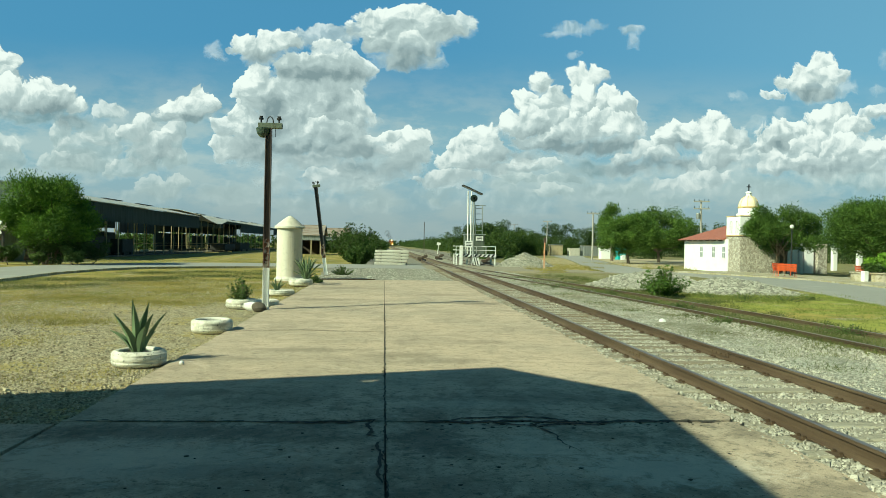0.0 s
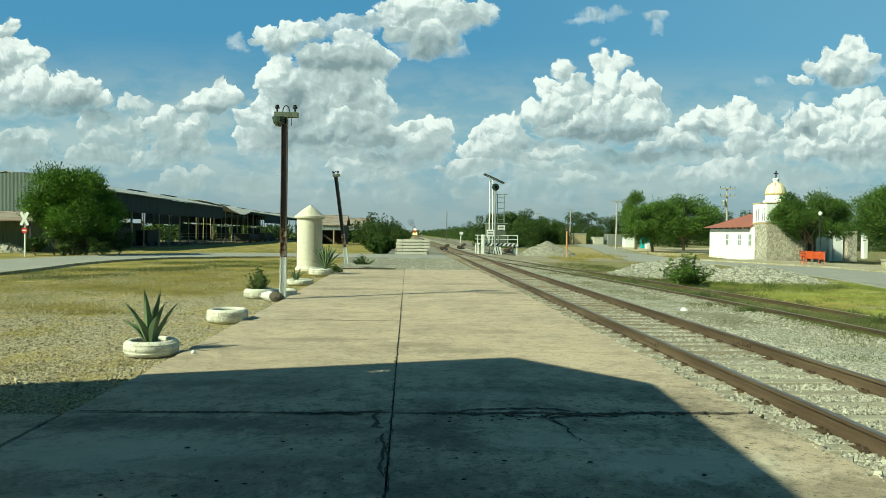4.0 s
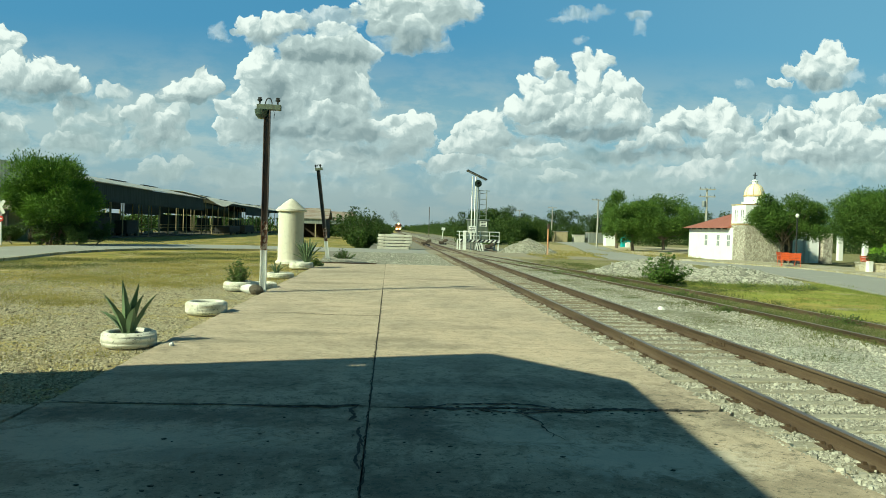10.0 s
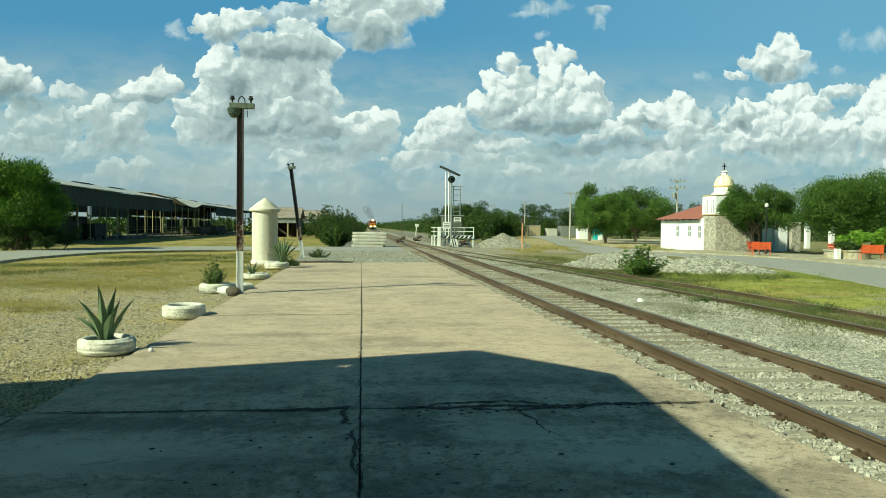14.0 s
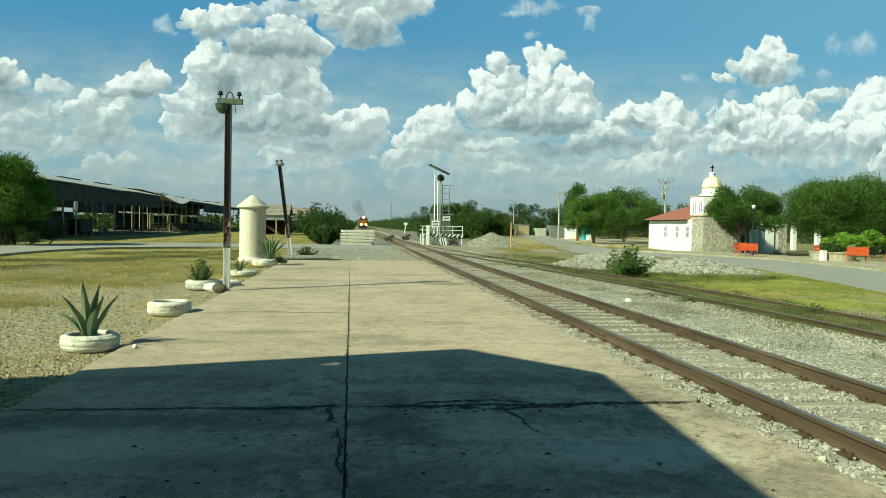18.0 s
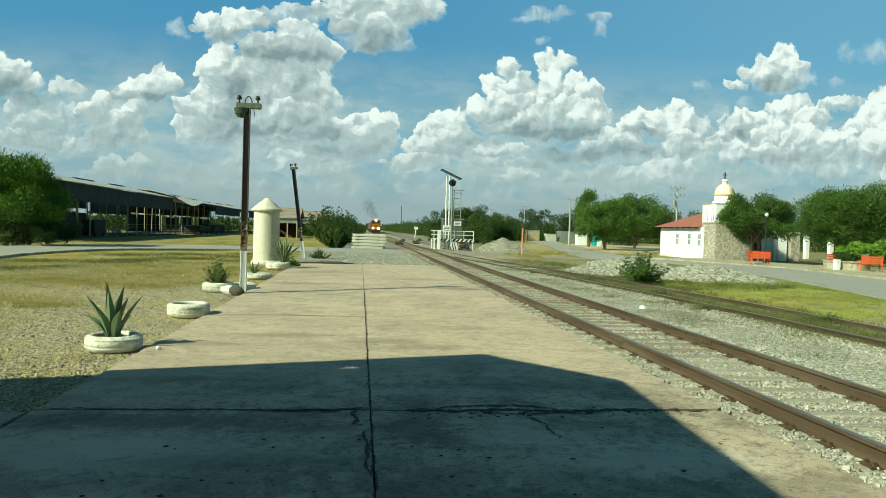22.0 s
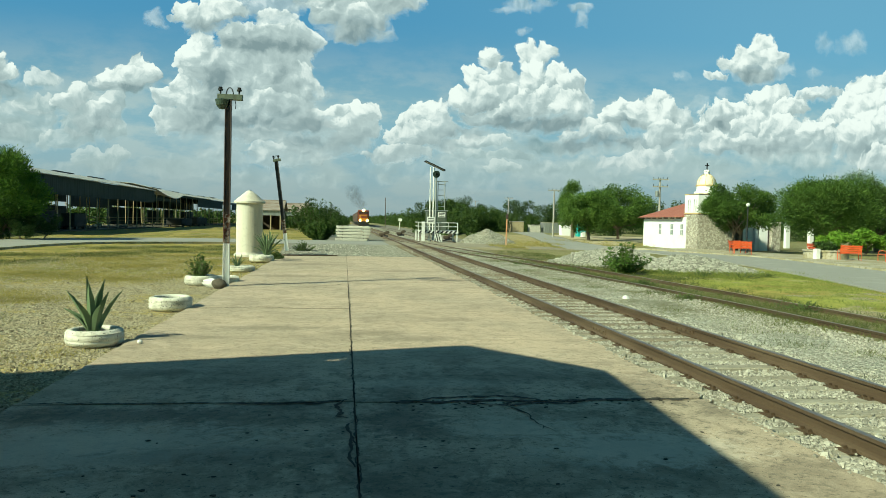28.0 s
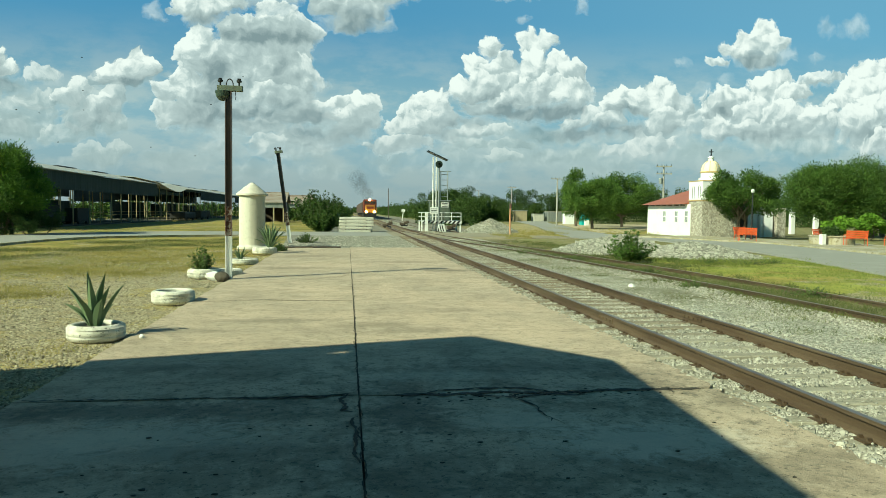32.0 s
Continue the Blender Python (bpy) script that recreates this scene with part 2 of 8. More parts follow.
def make_ground():
    """Dry ground: pale gravel beside the platform, yellow-green grass further off, dusty earth between."""
    n = Nodes("dry_ground")
    p = n.world_place()
    xyz = n.node("ShaderNodeSeparateXYZ")
    n.link(p, xyz.inputs[0])
    x, y = xyz.outputs[0], xyz.outputs[1]
    wob = n.noise(p, 0.16, 5, 0.62)
    # stones
    cells = n.voronoi(p, 27, "Color")
    grey = n.node("ShaderNodeRGBToBW")
    n.link(cells, grey.inputs[0])
    stones = n.mix(n.ramp(grey.outputs[0], 0.2, 0.8), (0.22, 0.19, 0.125), (0.50, 0.44, 0.30))
    stones = n.mix(n.ramp(n.noise(p, 1.3, 4, 0.65), 0.45, 0.72, 0, 0.6), stones, (0.35, 0.28, 0.15))
    # grass
    tuft = n.noise(p, 9, 5, 0.75)
    patch = n.noise(p, 0.55, 5, 0.65)
    grass = n.mix(n.ramp(patch, 0.40, 0.62), (0.44, 0.335, 0.11), (0.27, 0.245, 0.06))
    grass = n.mix(n.ramp(n.noise(p, 0.26, 5, 0.65), 0.46, 0.60, 0, 0.8), grass, (0.165, 0.175, 0.04))
    grass = n.mix(n.ramp(n.noise(p, 0.5, 6, 0.7), 0.53, 0.63, 0, 0.7), grass, (0.34, 0.24, 0.10))
    grass = n.mix(n.math("MULTIPLY", n.ramp(x, 9.0, 13.0), n.ramp(patch, 0.35, 0.6)), grass, (0.38, 0.39, 0.09))
    grass = n.mix(n.ramp(tuft, 0.45, 0.75, 0, 0.6), grass, (0.17, 0.15, 0.05))
    grass = n.mix(n.ramp(n.noise(p, 0.4, 4, 0.6), 0.60, 0.72, 0, 0.8), grass, (0.46, 0.40, 0.27))
    # where the grass is: off the platform's left side and beyond
    away = n.math("ADD", n.math("MULTIPLY", n.math("ADD", y, n.math("MULTIPLY", x, -0.55)), 0.06), n.math("MULTIPLY", wob, 1.1))
    m_left = n.ramp(away, 1.80, 2.25)
    right = n.math("ADD", n.math("MULTIPLY", x, 0.1), n.math("MULTIPLY", wob, 0.5))
    m_right = n.ramp(right, 1.15, 1.42)
    is_right = n.ramp(x, 3.4, 3.6)
    m = n.math("ADD", n.math("MULTIPLY", m_left, n.math("SUBTRACT", 1.0, is_right)), n.math("MULTIPLY", m_right, is_right))
    thin = n.math("MULTIPLY", n.ramp(n.noise(p, 0.8, 5, 0.7), 0.50, 0.62), n.math("SUBTRACT", 1.0, m))
    bare = n.ramp(n.noise(p, 0.30, 6, 0.68), 0.50, 0.62, 1.0, 0.35)
    m = n.math("MULTIPLY", m, n.ramp(n.math("ADD", n.noise(p, 0.9, 5, 0.7), n.math("MULTIPLY", bare, 0.25)), 0.52, 0.68))
    behind = n.math("MULTIPLY", n.ramp(y, 27, 33), n.ramp(x, 6.0, 7.0))
    m = n.math("MULTIPLY", m, n.math("SUBTRACT", 1.0, n.math("MULTIPLY", behind, 0.75)))
    stones = n.mix(n.ramp(y, 26, 40, 0, 0.65), stones, (0.27, 0.235, 0.15))
    weedy = n.math("MULTIPLY", behind, n.ramp(n.noise(p, 0.7, 6, 0.7), 0.40, 0.60, 0.35, 0.85))
    stones = n.mix(weedy, stones, (0.15, 0.145, 0.07))
    c = n.mix(m, stones, grass)
    c = n.mix(n.math("MULTIPLY", thin, 0.65), c, (0.40, 0.32, 0.10))
    dist = n.voronoi(p, 27, "Distance")
    h = n.math("ADD", n.math("MULTIPLY", dist, -1.0), n.math("MULTIPLY", tuft, 0.8))
    n.bump(h, 0.75, 0.03)
    return n.done(c, 0.95, 0, 0.15)


def make_tie():
    """Weathered wooden ties: dusty and pale by the platform's near end, browner further along."""
    n = Nodes("weathered_tie")
    p, q = n.world_place(), n.coord()
    xyz = n.node("ShaderNodeSeparateXYZ")
    n.link(p, xyz.inputs[0])
    rnd = n.node("ShaderNodeObjectInfo").outputs["Random"]
    grain = n.noise(n.scaled(q, (1.0, 14.0, 14.0)), 2.0, 5, 0.65)
    along = n.math("ADD", n.ramp(xyz.outputs[1], 8.5, 13.5), n.math("MULTIPLY", n.math("SUBTRACT", rnd, 0.5), 0.6))
    c = n.mix(along, (0.40, 0.375, 0.295), (0.215, 0.17, 0.115))
    c = n.mix(n.ramp(grain, 0.45, 0.68, 0, 0.6), c, (0.12, 0.10, 0.075))
    c = n.mix(n.ramp(n.noise(p, 3.5, 6, 0.7), 0.44, 0.60, 0, 0.65), c, (0.30, 0.275, 0.21))
    c = n.mix(n.ramp(n.noise(p, 24, 4, 0.7), 0.55, 0.66, 0, 0.6), c, (0.13, 0.115, 0.085))
    n.bump(grain, 0.5, 0.012)
    return n.done(c, 0.93, 0, 0.2)


def make_ballast():
    n = Nodes("ballast_stone")
    p = n.world_place()
    cells = n.voronoi(p, 30, "Color")
    grey = n.node("ShaderNodeRGBToBW")
    n.link(cells, grey.inputs[0])
    xyz = n.node("ShaderNodeSeparateXYZ")
    n.link(p, xyz.inputs[0])
    off = n.ramp(xyz.outputs[1], 9, 18, 0.25, 1.0)
    c = n.mix(n.ramp(grey.outputs[0], 0.15, 0.85), (0.26, 0.255, 0.21), (0.64, 0.625, 0.525))
    c = n.mix(n.math("MULTIPLY", n.ramp(n.noise(p, 0.5, 5, 0.65), 0.44, 0.66, 0.25, 0.85), off), c, (0.225, 0.195, 0.125))
    gauge = n.math("MULTIPLY", n.ramp(xyz.outputs[0], 3.6, 4.0), n.ramp(xyz.outputs[0], 5.5, 6.1, 1, 0))
    c = n.mix(n.math("MULTIPLY", n.math("MULTIPLY", gauge, off), 0.55), c, (0.175, 0.13, 0.085))
    c = n.mix(n.ramp(n.noise(p, 0.33, 5, 0.66), 0.49, 0.63, 0, 0.7), c, (0.165, 0.16, 0.075))
    n.bump(n.math("MULTIPLY", n.voronoi(p, 30, "Distance"), -1.0), 0.9, 0.03)
    return n.done(c, 0.92, 0, 0.2)


def loose(name, a, b, rough=0.9, bump_scale=30):
    """Small pieces that vary one by one, joined in one mesh."""
    n = Nodes(name)
    r = n.node("ShaderNodeNewGeometry").outputs["Random Per Island"]
    c = n.mix(r, a, b)
    f = n.noise(n.coord(), bump_scale, 3)
    c = n.mix(n.ramp(f, 0.5, 0.8, 0, 0.4), c, tuple(v * 0.55 for v in a))
    return n.done(c, rough, 0, 0.2)


def leafy(name, a, b, dark, through_light=0.25):
    """Leaves: each island its own green, with some light through them."""
    n = Nodes(name)
    r = n.node("ShaderNodeNewGeometry").outputs["Random Per Island"]
    f = n.noise(n.coord(), 0.9, 3, 0.6)
    c = n.mix(r, a, b)
    c = n.mix(n.ramp(f, 0.38, 0.62, 0, 0.7), c, dark)
    mat = n.done(c, 0.6, 0, 0.25)
    tr = n.node("ShaderNodeBsdfTranslucent")
    n.link(c, tr.inputs["Color"])
    mx = n.node("ShaderNodeMixShader")
    mx.inputs[0].default_value = through_light
    n.link(n.bsdf.outputs[0], mx.inputs[1])
    n.link(tr.outputs[0], mx.inputs[2])
    n.link(mx.outputs[0], n.out.inputs["Surface"])
    return mat


def glow(name, color, strength):
    n = Nodes(name)
    n.bsdf.inputs["Emission Color"].default_value = (*color, 1)
    n.bsdf.inputs["Emission Strength"].default_value = strength
    return n.done(color, 0.3)


def stone_wall(name):
    n = Nodes(name)
    p = n.coord()
    cells = n.voronoi(p, 7.5, "Color")
    grey = n.node("ShaderNodeRGBToBW")
    n.link(cells, grey.inputs[0])
    edge = n.voronoi(p, 7.5, "Distance", "DISTANCE_TO_EDGE")
    c = n.mix(n.ramp(grey.outputs[0], 0.15, 0.85), (0.36, 0.32, 0.26), (0.66, 0.62, 0.53))
    c = n.mix(n.ramp(edge, 0.02, 0.07, 1, 0), c, (0.22, 0.20, 0.17))
    n.bump(n.ramp(edge, 0, 0.12), 0.7, 0.04)
    return n.done(c, 0.9)


def corrugated(name, a, b, pitch=0.2, axis=0, rough=0.5, metal=0.3):
    n = Nodes(name)
    p = n.coord()
    xyz = n.node("ShaderNodeSeparateXYZ")
    n.link(p, xyz.inputs[0])
    wave = n.math("SINE", n.math("MULTIPLY", xyz.outputs[axis], 2 * math.pi / pitch))
    s = [0.35, 0.35, 0.35]
    s[axis] = 1.6
    f = n.noise(n.scaled(p, tuple(s)), 1.2, 6, 0.65)
    c = n.mix(n.ramp(f, 0.42, 0.7), a, b)
    n.bump(wave, 0.5, 0.02)
    return n.done(c, rough, metal, 0.15)


MAT = {
    "concrete": make_concrete(),
    "ground": make_ground(),
    "ballast": make_ballast(),
    "joint": surface("joint_dirt", (0.045, 0.04, 0.032), (0.08, 0.07, 0.05), (0.03, 0.027, 0.022), 6, 1.0),
    "stones": loose("loose_ballast", (0.22, 0.21, 0.175), (0.52, 0.50, 0.43)),
    "pebbles": loose("loose_gravel", (0.19, 0.16, 0.105), (0.57, 0.51, 0.36)),
    "pale_stones": loose("crushed_stone", (0.20, 0.195, 0.165), (0.54, 0.525, 0.45)),
    "rail": streaky("rusty_rail", (0.112, 0.076, 0.048), (0.19, 0.138, 0.088), 0.6, 0.35, 5, 1),
    "rail_top": streaky("worn_rail_head", (0.30, 0.235, 0.18), (0.20, 0.13, 0.085), 0.38, 0.75, 8, 1),
    "tie": make_tie(),
    "dark_tie": surface("creosoted_tie", (0.085, 0.065, 0.048), (0.15, 0.12, 0.09), (0.05, 0.04, 0.03), 4, 0.9),
    "asphalt": surface("grey_asphalt", (0.31, 0.305, 0.275), (0.37, 0.36, 0.32), (0.22, 0.215, 0.19), 0.5, 0.93, bump=0.3),
    "crossing": surface("dusty_crossing", (0.30, 0.265, 0.19), (0.22, 0.19, 0.13), (0.13, 0.115, 0.085), 1.0, 0.95, bump=0.6, dist=0.02),
    "pavement": surface("pale_pavement", (0.46, 0.42, 0.33), (0.36, 0.32, 0.20), (0.24, 0.21, 0.12), 0.9, 0.9, wear=(0.42, 0.6), grime=(0.50, 0.68)),
    "weedy_dirt": surface("weedy_dirt", (0.20, 0.185, 0.095), (0.27, 0.235, 0.13), (0.12, 0.115, 0.055), 1.2, 0.95, bump=0.7, dist=0.03),
    "pale_glass": surface("pale_window_glass", (0.30, 0.33, 0.34), (0.24, 0.27, 0.28), (0.2, 0.2, 0.2), 2, 0.2),
    "apron": surface("grey_gravel", (0.235, 0.22, 0.175), (0.18, 0.165, 0.125), (0.10, 0.092, 0.072), 2.2, 0.95, bump=0.9, dist=0.03),
    "dirt": surface("bare_dirt", (0.50, 0.42, 0.27), (0.38, 0.31, 0.16), (0.24, 0.20, 0.12), 0.8, 0.95),
    "dry_verge": surface("straw_verge", (0.40, 0.29, 0.12), (0.24, 0.22, 0.085), (0.44, 0.38, 0.23), 0.7, 0.95, wear=(0.42, 0.58), grime=(0.46, 0.62), bump=0.9, dist=0.03),
    "white": surface("white_paint", (0.80, 0.80, 0.78), (0.66, 0.64, 0.56), (0.45, 0.42, 0.35), 2.2, 0.7, grime=(0.62, 0.9)),
    "tyre_white": surface("whitewashed_tyre", (0.72, 0.70, 0.62), (0.52, 0.50, 0.42), (0.12, 0.115, 0.10), 4.5, 0.9, wear=(0.42, 0.66), grime=(0.58, 0.66), bump=0.8),
    "rubber": surface("dark_rubber", (0.04, 0.04, 0.04), (0.07, 0.068, 0.06), (0.10, 0.09, 0.08), 6, 0.85),
    # concrete floor with the shade under the shed roofs put into its colour
    "dark_floor": surface("shade_dark_floor", (0.09, 0.08, 0.06), (0.22, 0.20, 0.16), (0.05, 0.045, 0.035), 0.4, 0.95),
    "soil": surface("planter_soil", (0.12, 0.10, 0.075), (0.20, 0.17, 0.12), (0.28, 0.25, 0.2), 8, 0.95, bump=0.8, dist=0.03),
    "tank_wash": streaky("stained_limewash", (0.70, 0.665, 0.58), (0.52, 0.48, 0.39), 0.88, 0, 1.3, 2, 0.4),
    "rust_post": streaky("brown_painted_steel", (0.085, 0.058, 0.052), (0.15, 0.12, 0.11), 0.55, 0.2, 7, 2),
    "slate_post": streaky("slate_painted_steel", (0.045, 0.042, 0.045), (0.10, 0.095, 0.10), 0.55, 0.2, 7, 2),
    "dark_green": surface("dark_green_enamel", (0.014, 0.03, 0.022), (0.02, 0.04, 0.03), (0.03, 0.04, 0.035), 5, 0.6),
    "peeling": surface("peeling_paint", (0.13, 0.06, 0.04), (0.48, 0.42, 0.36), (0.06, 0.035, 0.03), 7, 0.7, wear=(0.48, 0.56)),
    "grey_metal": streaky("grey_galvanised", (0.42, 0.44, 0.43), (0.30, 0.31, 0.30), 0.45, 0.6, 4, 2),
    "dull_green": streaky("faded_green_metal", (0.15, 0.18, 0.14), (0.09, 0.095, 0.07), 0.55, 0.3, 6, 2),
    "dark_metal": streaky("dark_metal", (0.03, 0.032, 0.035), (0.06, 0.055, 0.05), 0.5, 0.4, 6, 2),
    "stack": surface("grey_concrete_ties", (0.56, 0.54, 0.47), (0.46, 0.43, 0.36), (0.30, 0.28, 0.24), 2.5, 0.9),
    "stone_wall": stone_wall("rubble_masonry"),
    "church_white": surface("white_stucco", (0.84, 0.85, 0.86), (0.77, 0.78, 0.78), (0.55, 0.52, 0.45), 0.8, 0.85, grime=(0.68, 0.95)),
    "trim_yellow": surface("ochre_trim", (0.60, 0.44, 0.22), (0.52, 0.37, 0.18), (0.35, 0.22, 0.1), 2, 0.8),
    "dome": surface("cream_dome_tiles", (0.84, 0.78, 0.60), (0.84, 0.81, 0.70), (0.62, 0.50, 0.30), 3, 0.55, grime=(0.6, 0.85)),
    "red_roof": corrugated("red_sheet_roof", (0.36, 0.135, 0.095), (0.30, 0.115, 0.085), 0.25, 1, 0.6, 0.0),
    "rust_roof": corrugated("rusty_sheet_roof", (0.36, 0.32, 0.28), (0.24, 0.15, 0.11), 0.4, 1, 0.7, 0.2),
    # dark colour holds the shade of sides turned from the sun
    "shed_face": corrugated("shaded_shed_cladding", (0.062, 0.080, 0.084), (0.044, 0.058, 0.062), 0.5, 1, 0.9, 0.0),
    "shed_roof": corrugated("pale_sheet_roof", (0.58, 0.56, 0.50), (0.46, 0.44, 0.39), 0.5, 1, 0.5, 0.3),
    "timber_post": surface("pale_post", (0.46, 0.38, 0.23), (0.34, 0.27, 0.16), (0.2, 0.16, 0.1), 2, 0.85),
    "bark": streaky("tree_bark", (0.13, 0.10, 0.075), (0.20, 0.165, 0.125), 0.95, 0, 9, 2, 0.7),
    "red_bench": streaky("orange_red_enamel", (0.72, 0.12, 0.035), (0.55, 0.085, 0.03), 0.4, 0.0, 4, 2),
    "pole_wood": streaky("grey_utility_pole", (0.46, 0.44, 0.39), (0.33, 0.30, 0.26), 0.85, 0, 5, 2),
    "dark_pole": streaky("dark_utility_pole", (0.11, 0.09, 0.075), (0.17, 0.14, 0.12), 0.9, 0, 5, 2),
    "orange_pole": streaky("orange_marker_paint", (0.55, 0.25, 0.12), (0.65, 0.52, 0.40), 0.7, 0, 3, 2),
    "teal": surface("teal_plastic", (0.03, 0.40, 0.40), (0.04, 0.32, 0.33), (0.02, 0.2, 0.2), 2, 0.5),
    "red_sign": surface("red_sign_paint", (0.62, 0.06, 0.05), (0.5, 0.05, 0.04), (0.3, 0.04, 0.03), 3, 0.5),
    "black": surface("black_paint", (0.018, 0.018, 0.02), (0.03, 0.03, 0.03), (0.05, 0.05, 0.05), 5, 0.55),
    "solar": surface("solar_cells", (0.02, 0.03, 0.06), (0.025, 0.04, 0.08), (0.04, 0.05, 0.08), 8, 0.2),
    "station": surface("station_plaster", (0.62, 0.56, 0.44), (0.52, 0.46, 0.35), (0.36, 0.31, 0.24), 0.9, 0.85),
    "roof_dark": corrugated("station_sheet_roof", (0.33, 0.16, 0.12), (0.26, 0.14, 0.11), 0.2, 1, 0.6, 0.2),
    "glass": surface("dark_window_glass", (0.03, 0.035, 0.04), (0.04, 0.045, 0.05), (0.06, 0.06, 0.06), 2, 0.12, spec=0.6),
    "loco_yellow": surface("yellow_loco_paint", (0.34, 0.15, 0.025), (0.25, 0.10, 0.025), (0.12, 0.06, 0.03), 2, 0.5),
    "loco_red": surface("dull_red_loco_paint", (0.15, 0.035, 0.022), (0.11, 0.03, 0.02), (0.06, 0.025, 0.02), 2, 0.55),
    "wagon": surface("brown_wagon_paint", (0.095, 0.06, 0.045), (0.08, 0.055, 0.045), (0.08, 0.05, 0.04), 0.8, 0.75),
    "lamp_on": glow("headlamp", (1.0, 0.72, 0.22), 60.0),
    "leaf_mesquite": leafy("mesquite_leaves", (0.085, 0.185, 0.02), (0.175, 0.30, 0.034), (0.022, 0.06, 0.009), 0.08),
    "leaf_tree": leafy("garden_tree_leaves", (0.068, 0.138, 0.021), (0.128, 0.208, 0.037), (0.032, 0.07, 0.013), 0.17),
    "leaf_street": leafy("street_tree_leaves", (0.085, 0.165, 0.025), (0.155, 0.245, 0.042), (0.045, 0.095, 0.016), 0.2),
    "leaf_dark": leafy("dark_leaves", (0.045, 0.088, 0.02), (0.09, 0.14, 0.032), (0.028, 0.056, 0.014), 0.18),
    "leaf_wood": leafy("woodland_leaves", (0.05, 0.098, 0.018), (0.10, 0.15, 0.03), (0.028, 0.058, 0.012), 0.18),
    "leaf_scrub": leafy("scrub_leaves", (0.042, 0.09, 0.014), (0.085, 0.135, 0.026), (0.02, 0.047, 0.009), 0.2),
    "leaf_bright": leafy("bright_hedge_leaves", (0.16, 0.30, 0.03), (0.24, 0.40, 0.05), (0.10, 0.20, 0.02)),
    "leaf_shrub": leafy("shrub_leaves", (0.10, 0.165, 0.04), (0.18, 0.235, 0.07), (0.05, 0.09, 0.025)),
    "agave": leafy("agave_leaf", (0.15, 0.225, 0.115), (0.24, 0.30, 0.17), (0.08, 0.13, 0.07), 0.08),
    "dry_grass": leafy("dry_grass_blades", (0.48, 0.38, 0.13), (0.30, 0.28, 0.07), (0.22, 0.20, 0.05)),
    "green_grass": leafy("green_grass_blades", (0.16, 0.215, 0.045), (0.32, 0.33, 0.085), (0.15, 0.18, 0.04)),
    "weed": leafy("weed_leaves", (0.095, 0.125, 0.035), (0.21, 0.215, 0.075), (0.07, 0.085, 0.025)),
    "lamp_bowl": surface("dark_green_bowl", (0.05, 0.075, 0.06), (0.08, 0.10, 0.08), (0.10, 0.10, 0.08), 6, 0.35),
    "bird": surface("dark_feathers", (0.02, 0.02, 0.022), (0.03, 0.03, 0.03), (0.04, 0.04, 0.04), 9, 0.8),
}


# ---- mesh helpers ----
def mesh_of(bm, mat, name="mesh"):
    me = bpy.data.meshes.new(name)
    bm.to_mesh(me)
    bm.free()
    me.materials.append(mat)
    return me


def part(name, bm, mat, parent=None, label="", place=None, smooth=False):
    """One mesh object out of a bmesh, under a thing or a part."""
    me = mesh_of(bm, MAT[mat] if isinstance(mat, str) else mat, name)
    if smooth:
        me.shade_smooth()
    ob = new(name, me)
    if parent:
        ob.parent = parent
    if place is not None:
        ob.matrix_basis = place
    if label:
        ob["label"] = label
    return ob


def thing(name, label, category, m=None, group="", kind=""):
    ob = new(name)
    ob.empty_display_size = 0.2
    if m is not None:
        ob.matrix_basis = m
    return tagged(ob, label, category, group, kind)


def box(bm, c, s, rot=None, bevel=0.0):
    """A box of centre c and size s; rot in degrees (Euler)."""
    m = pose(*c, *(rot or (0, 0, 0))) @ Matrix.Diagonal((*s, 1))
    made = bmesh.ops.create_cube(bm, size=1, matrix=m)
    if bevel:
        edges = list({e for v in made["verts"] for e in v.link_edges})
        bmesh.ops.bevel(bm, geom=edges, offset=bevel, segments=1, affect="EDGES")
    return bm


def tube(bm, a, b, r0, r1=None, n=12, caps=True):
    """A round bar from a to b, tapered from r0 to r1."""
    a, b = Vector(a), Vector(b)
    d = b - a
    m = Matrix.Translation((a + b) / 2) @ d.to_track_quat("Z", "Y").to_matrix().to_4x4()
    bmesh.ops.create_cone(bm, cap_ends=caps, segments=n, radius1=r0, radius2=r0 if r1 is None else r1, depth=d.length, matrix=m)
    return bm


def turned(bm, profile, n=24, at=(0, 0, 0)):
    """A turned body: (radius, height) pairs round the z axis."""
    rings = []
    for r, z in profile:
        rings.append([bm.verts.new((at[0] + max(r, 1e-4) * math.cos(2 * math.pi * i / n), at[1] + max(r, 1e-4) * math.sin(2 * math.pi * i / n), at[2] + z)) for i in range(n)])
    for lo, hi in zip(rings, rings[1:]):
        for i in range(n):
            bm.faces.new((lo[i], lo[(i + 1) % n], hi[(i + 1) % n], hi[i]))
    return bm


def swept(bm, points, r, n=8):
    for a, b in zip(points, points[1:]):
        tube(bm, a, b, r, r, n)
    return bm


def slab(bm, outline, z0, z1):
    """A flat plate with the given outline (x, y), from z0 up to z1."""
    low = [bm.verts.new((x, y, z0)) for x, y in outline]
    top = [bm.verts.new((x, y, z1)) for x, y in outline]
    bm.faces.new(top)
    for i in range(len(top)):
        j = (i + 1) % len(top)
        bm.faces.new((low[i], low[j], top[j], top[i]))
    bmesh.ops.recalc_face_normals(bm, faces=bm.faces)
    return bm


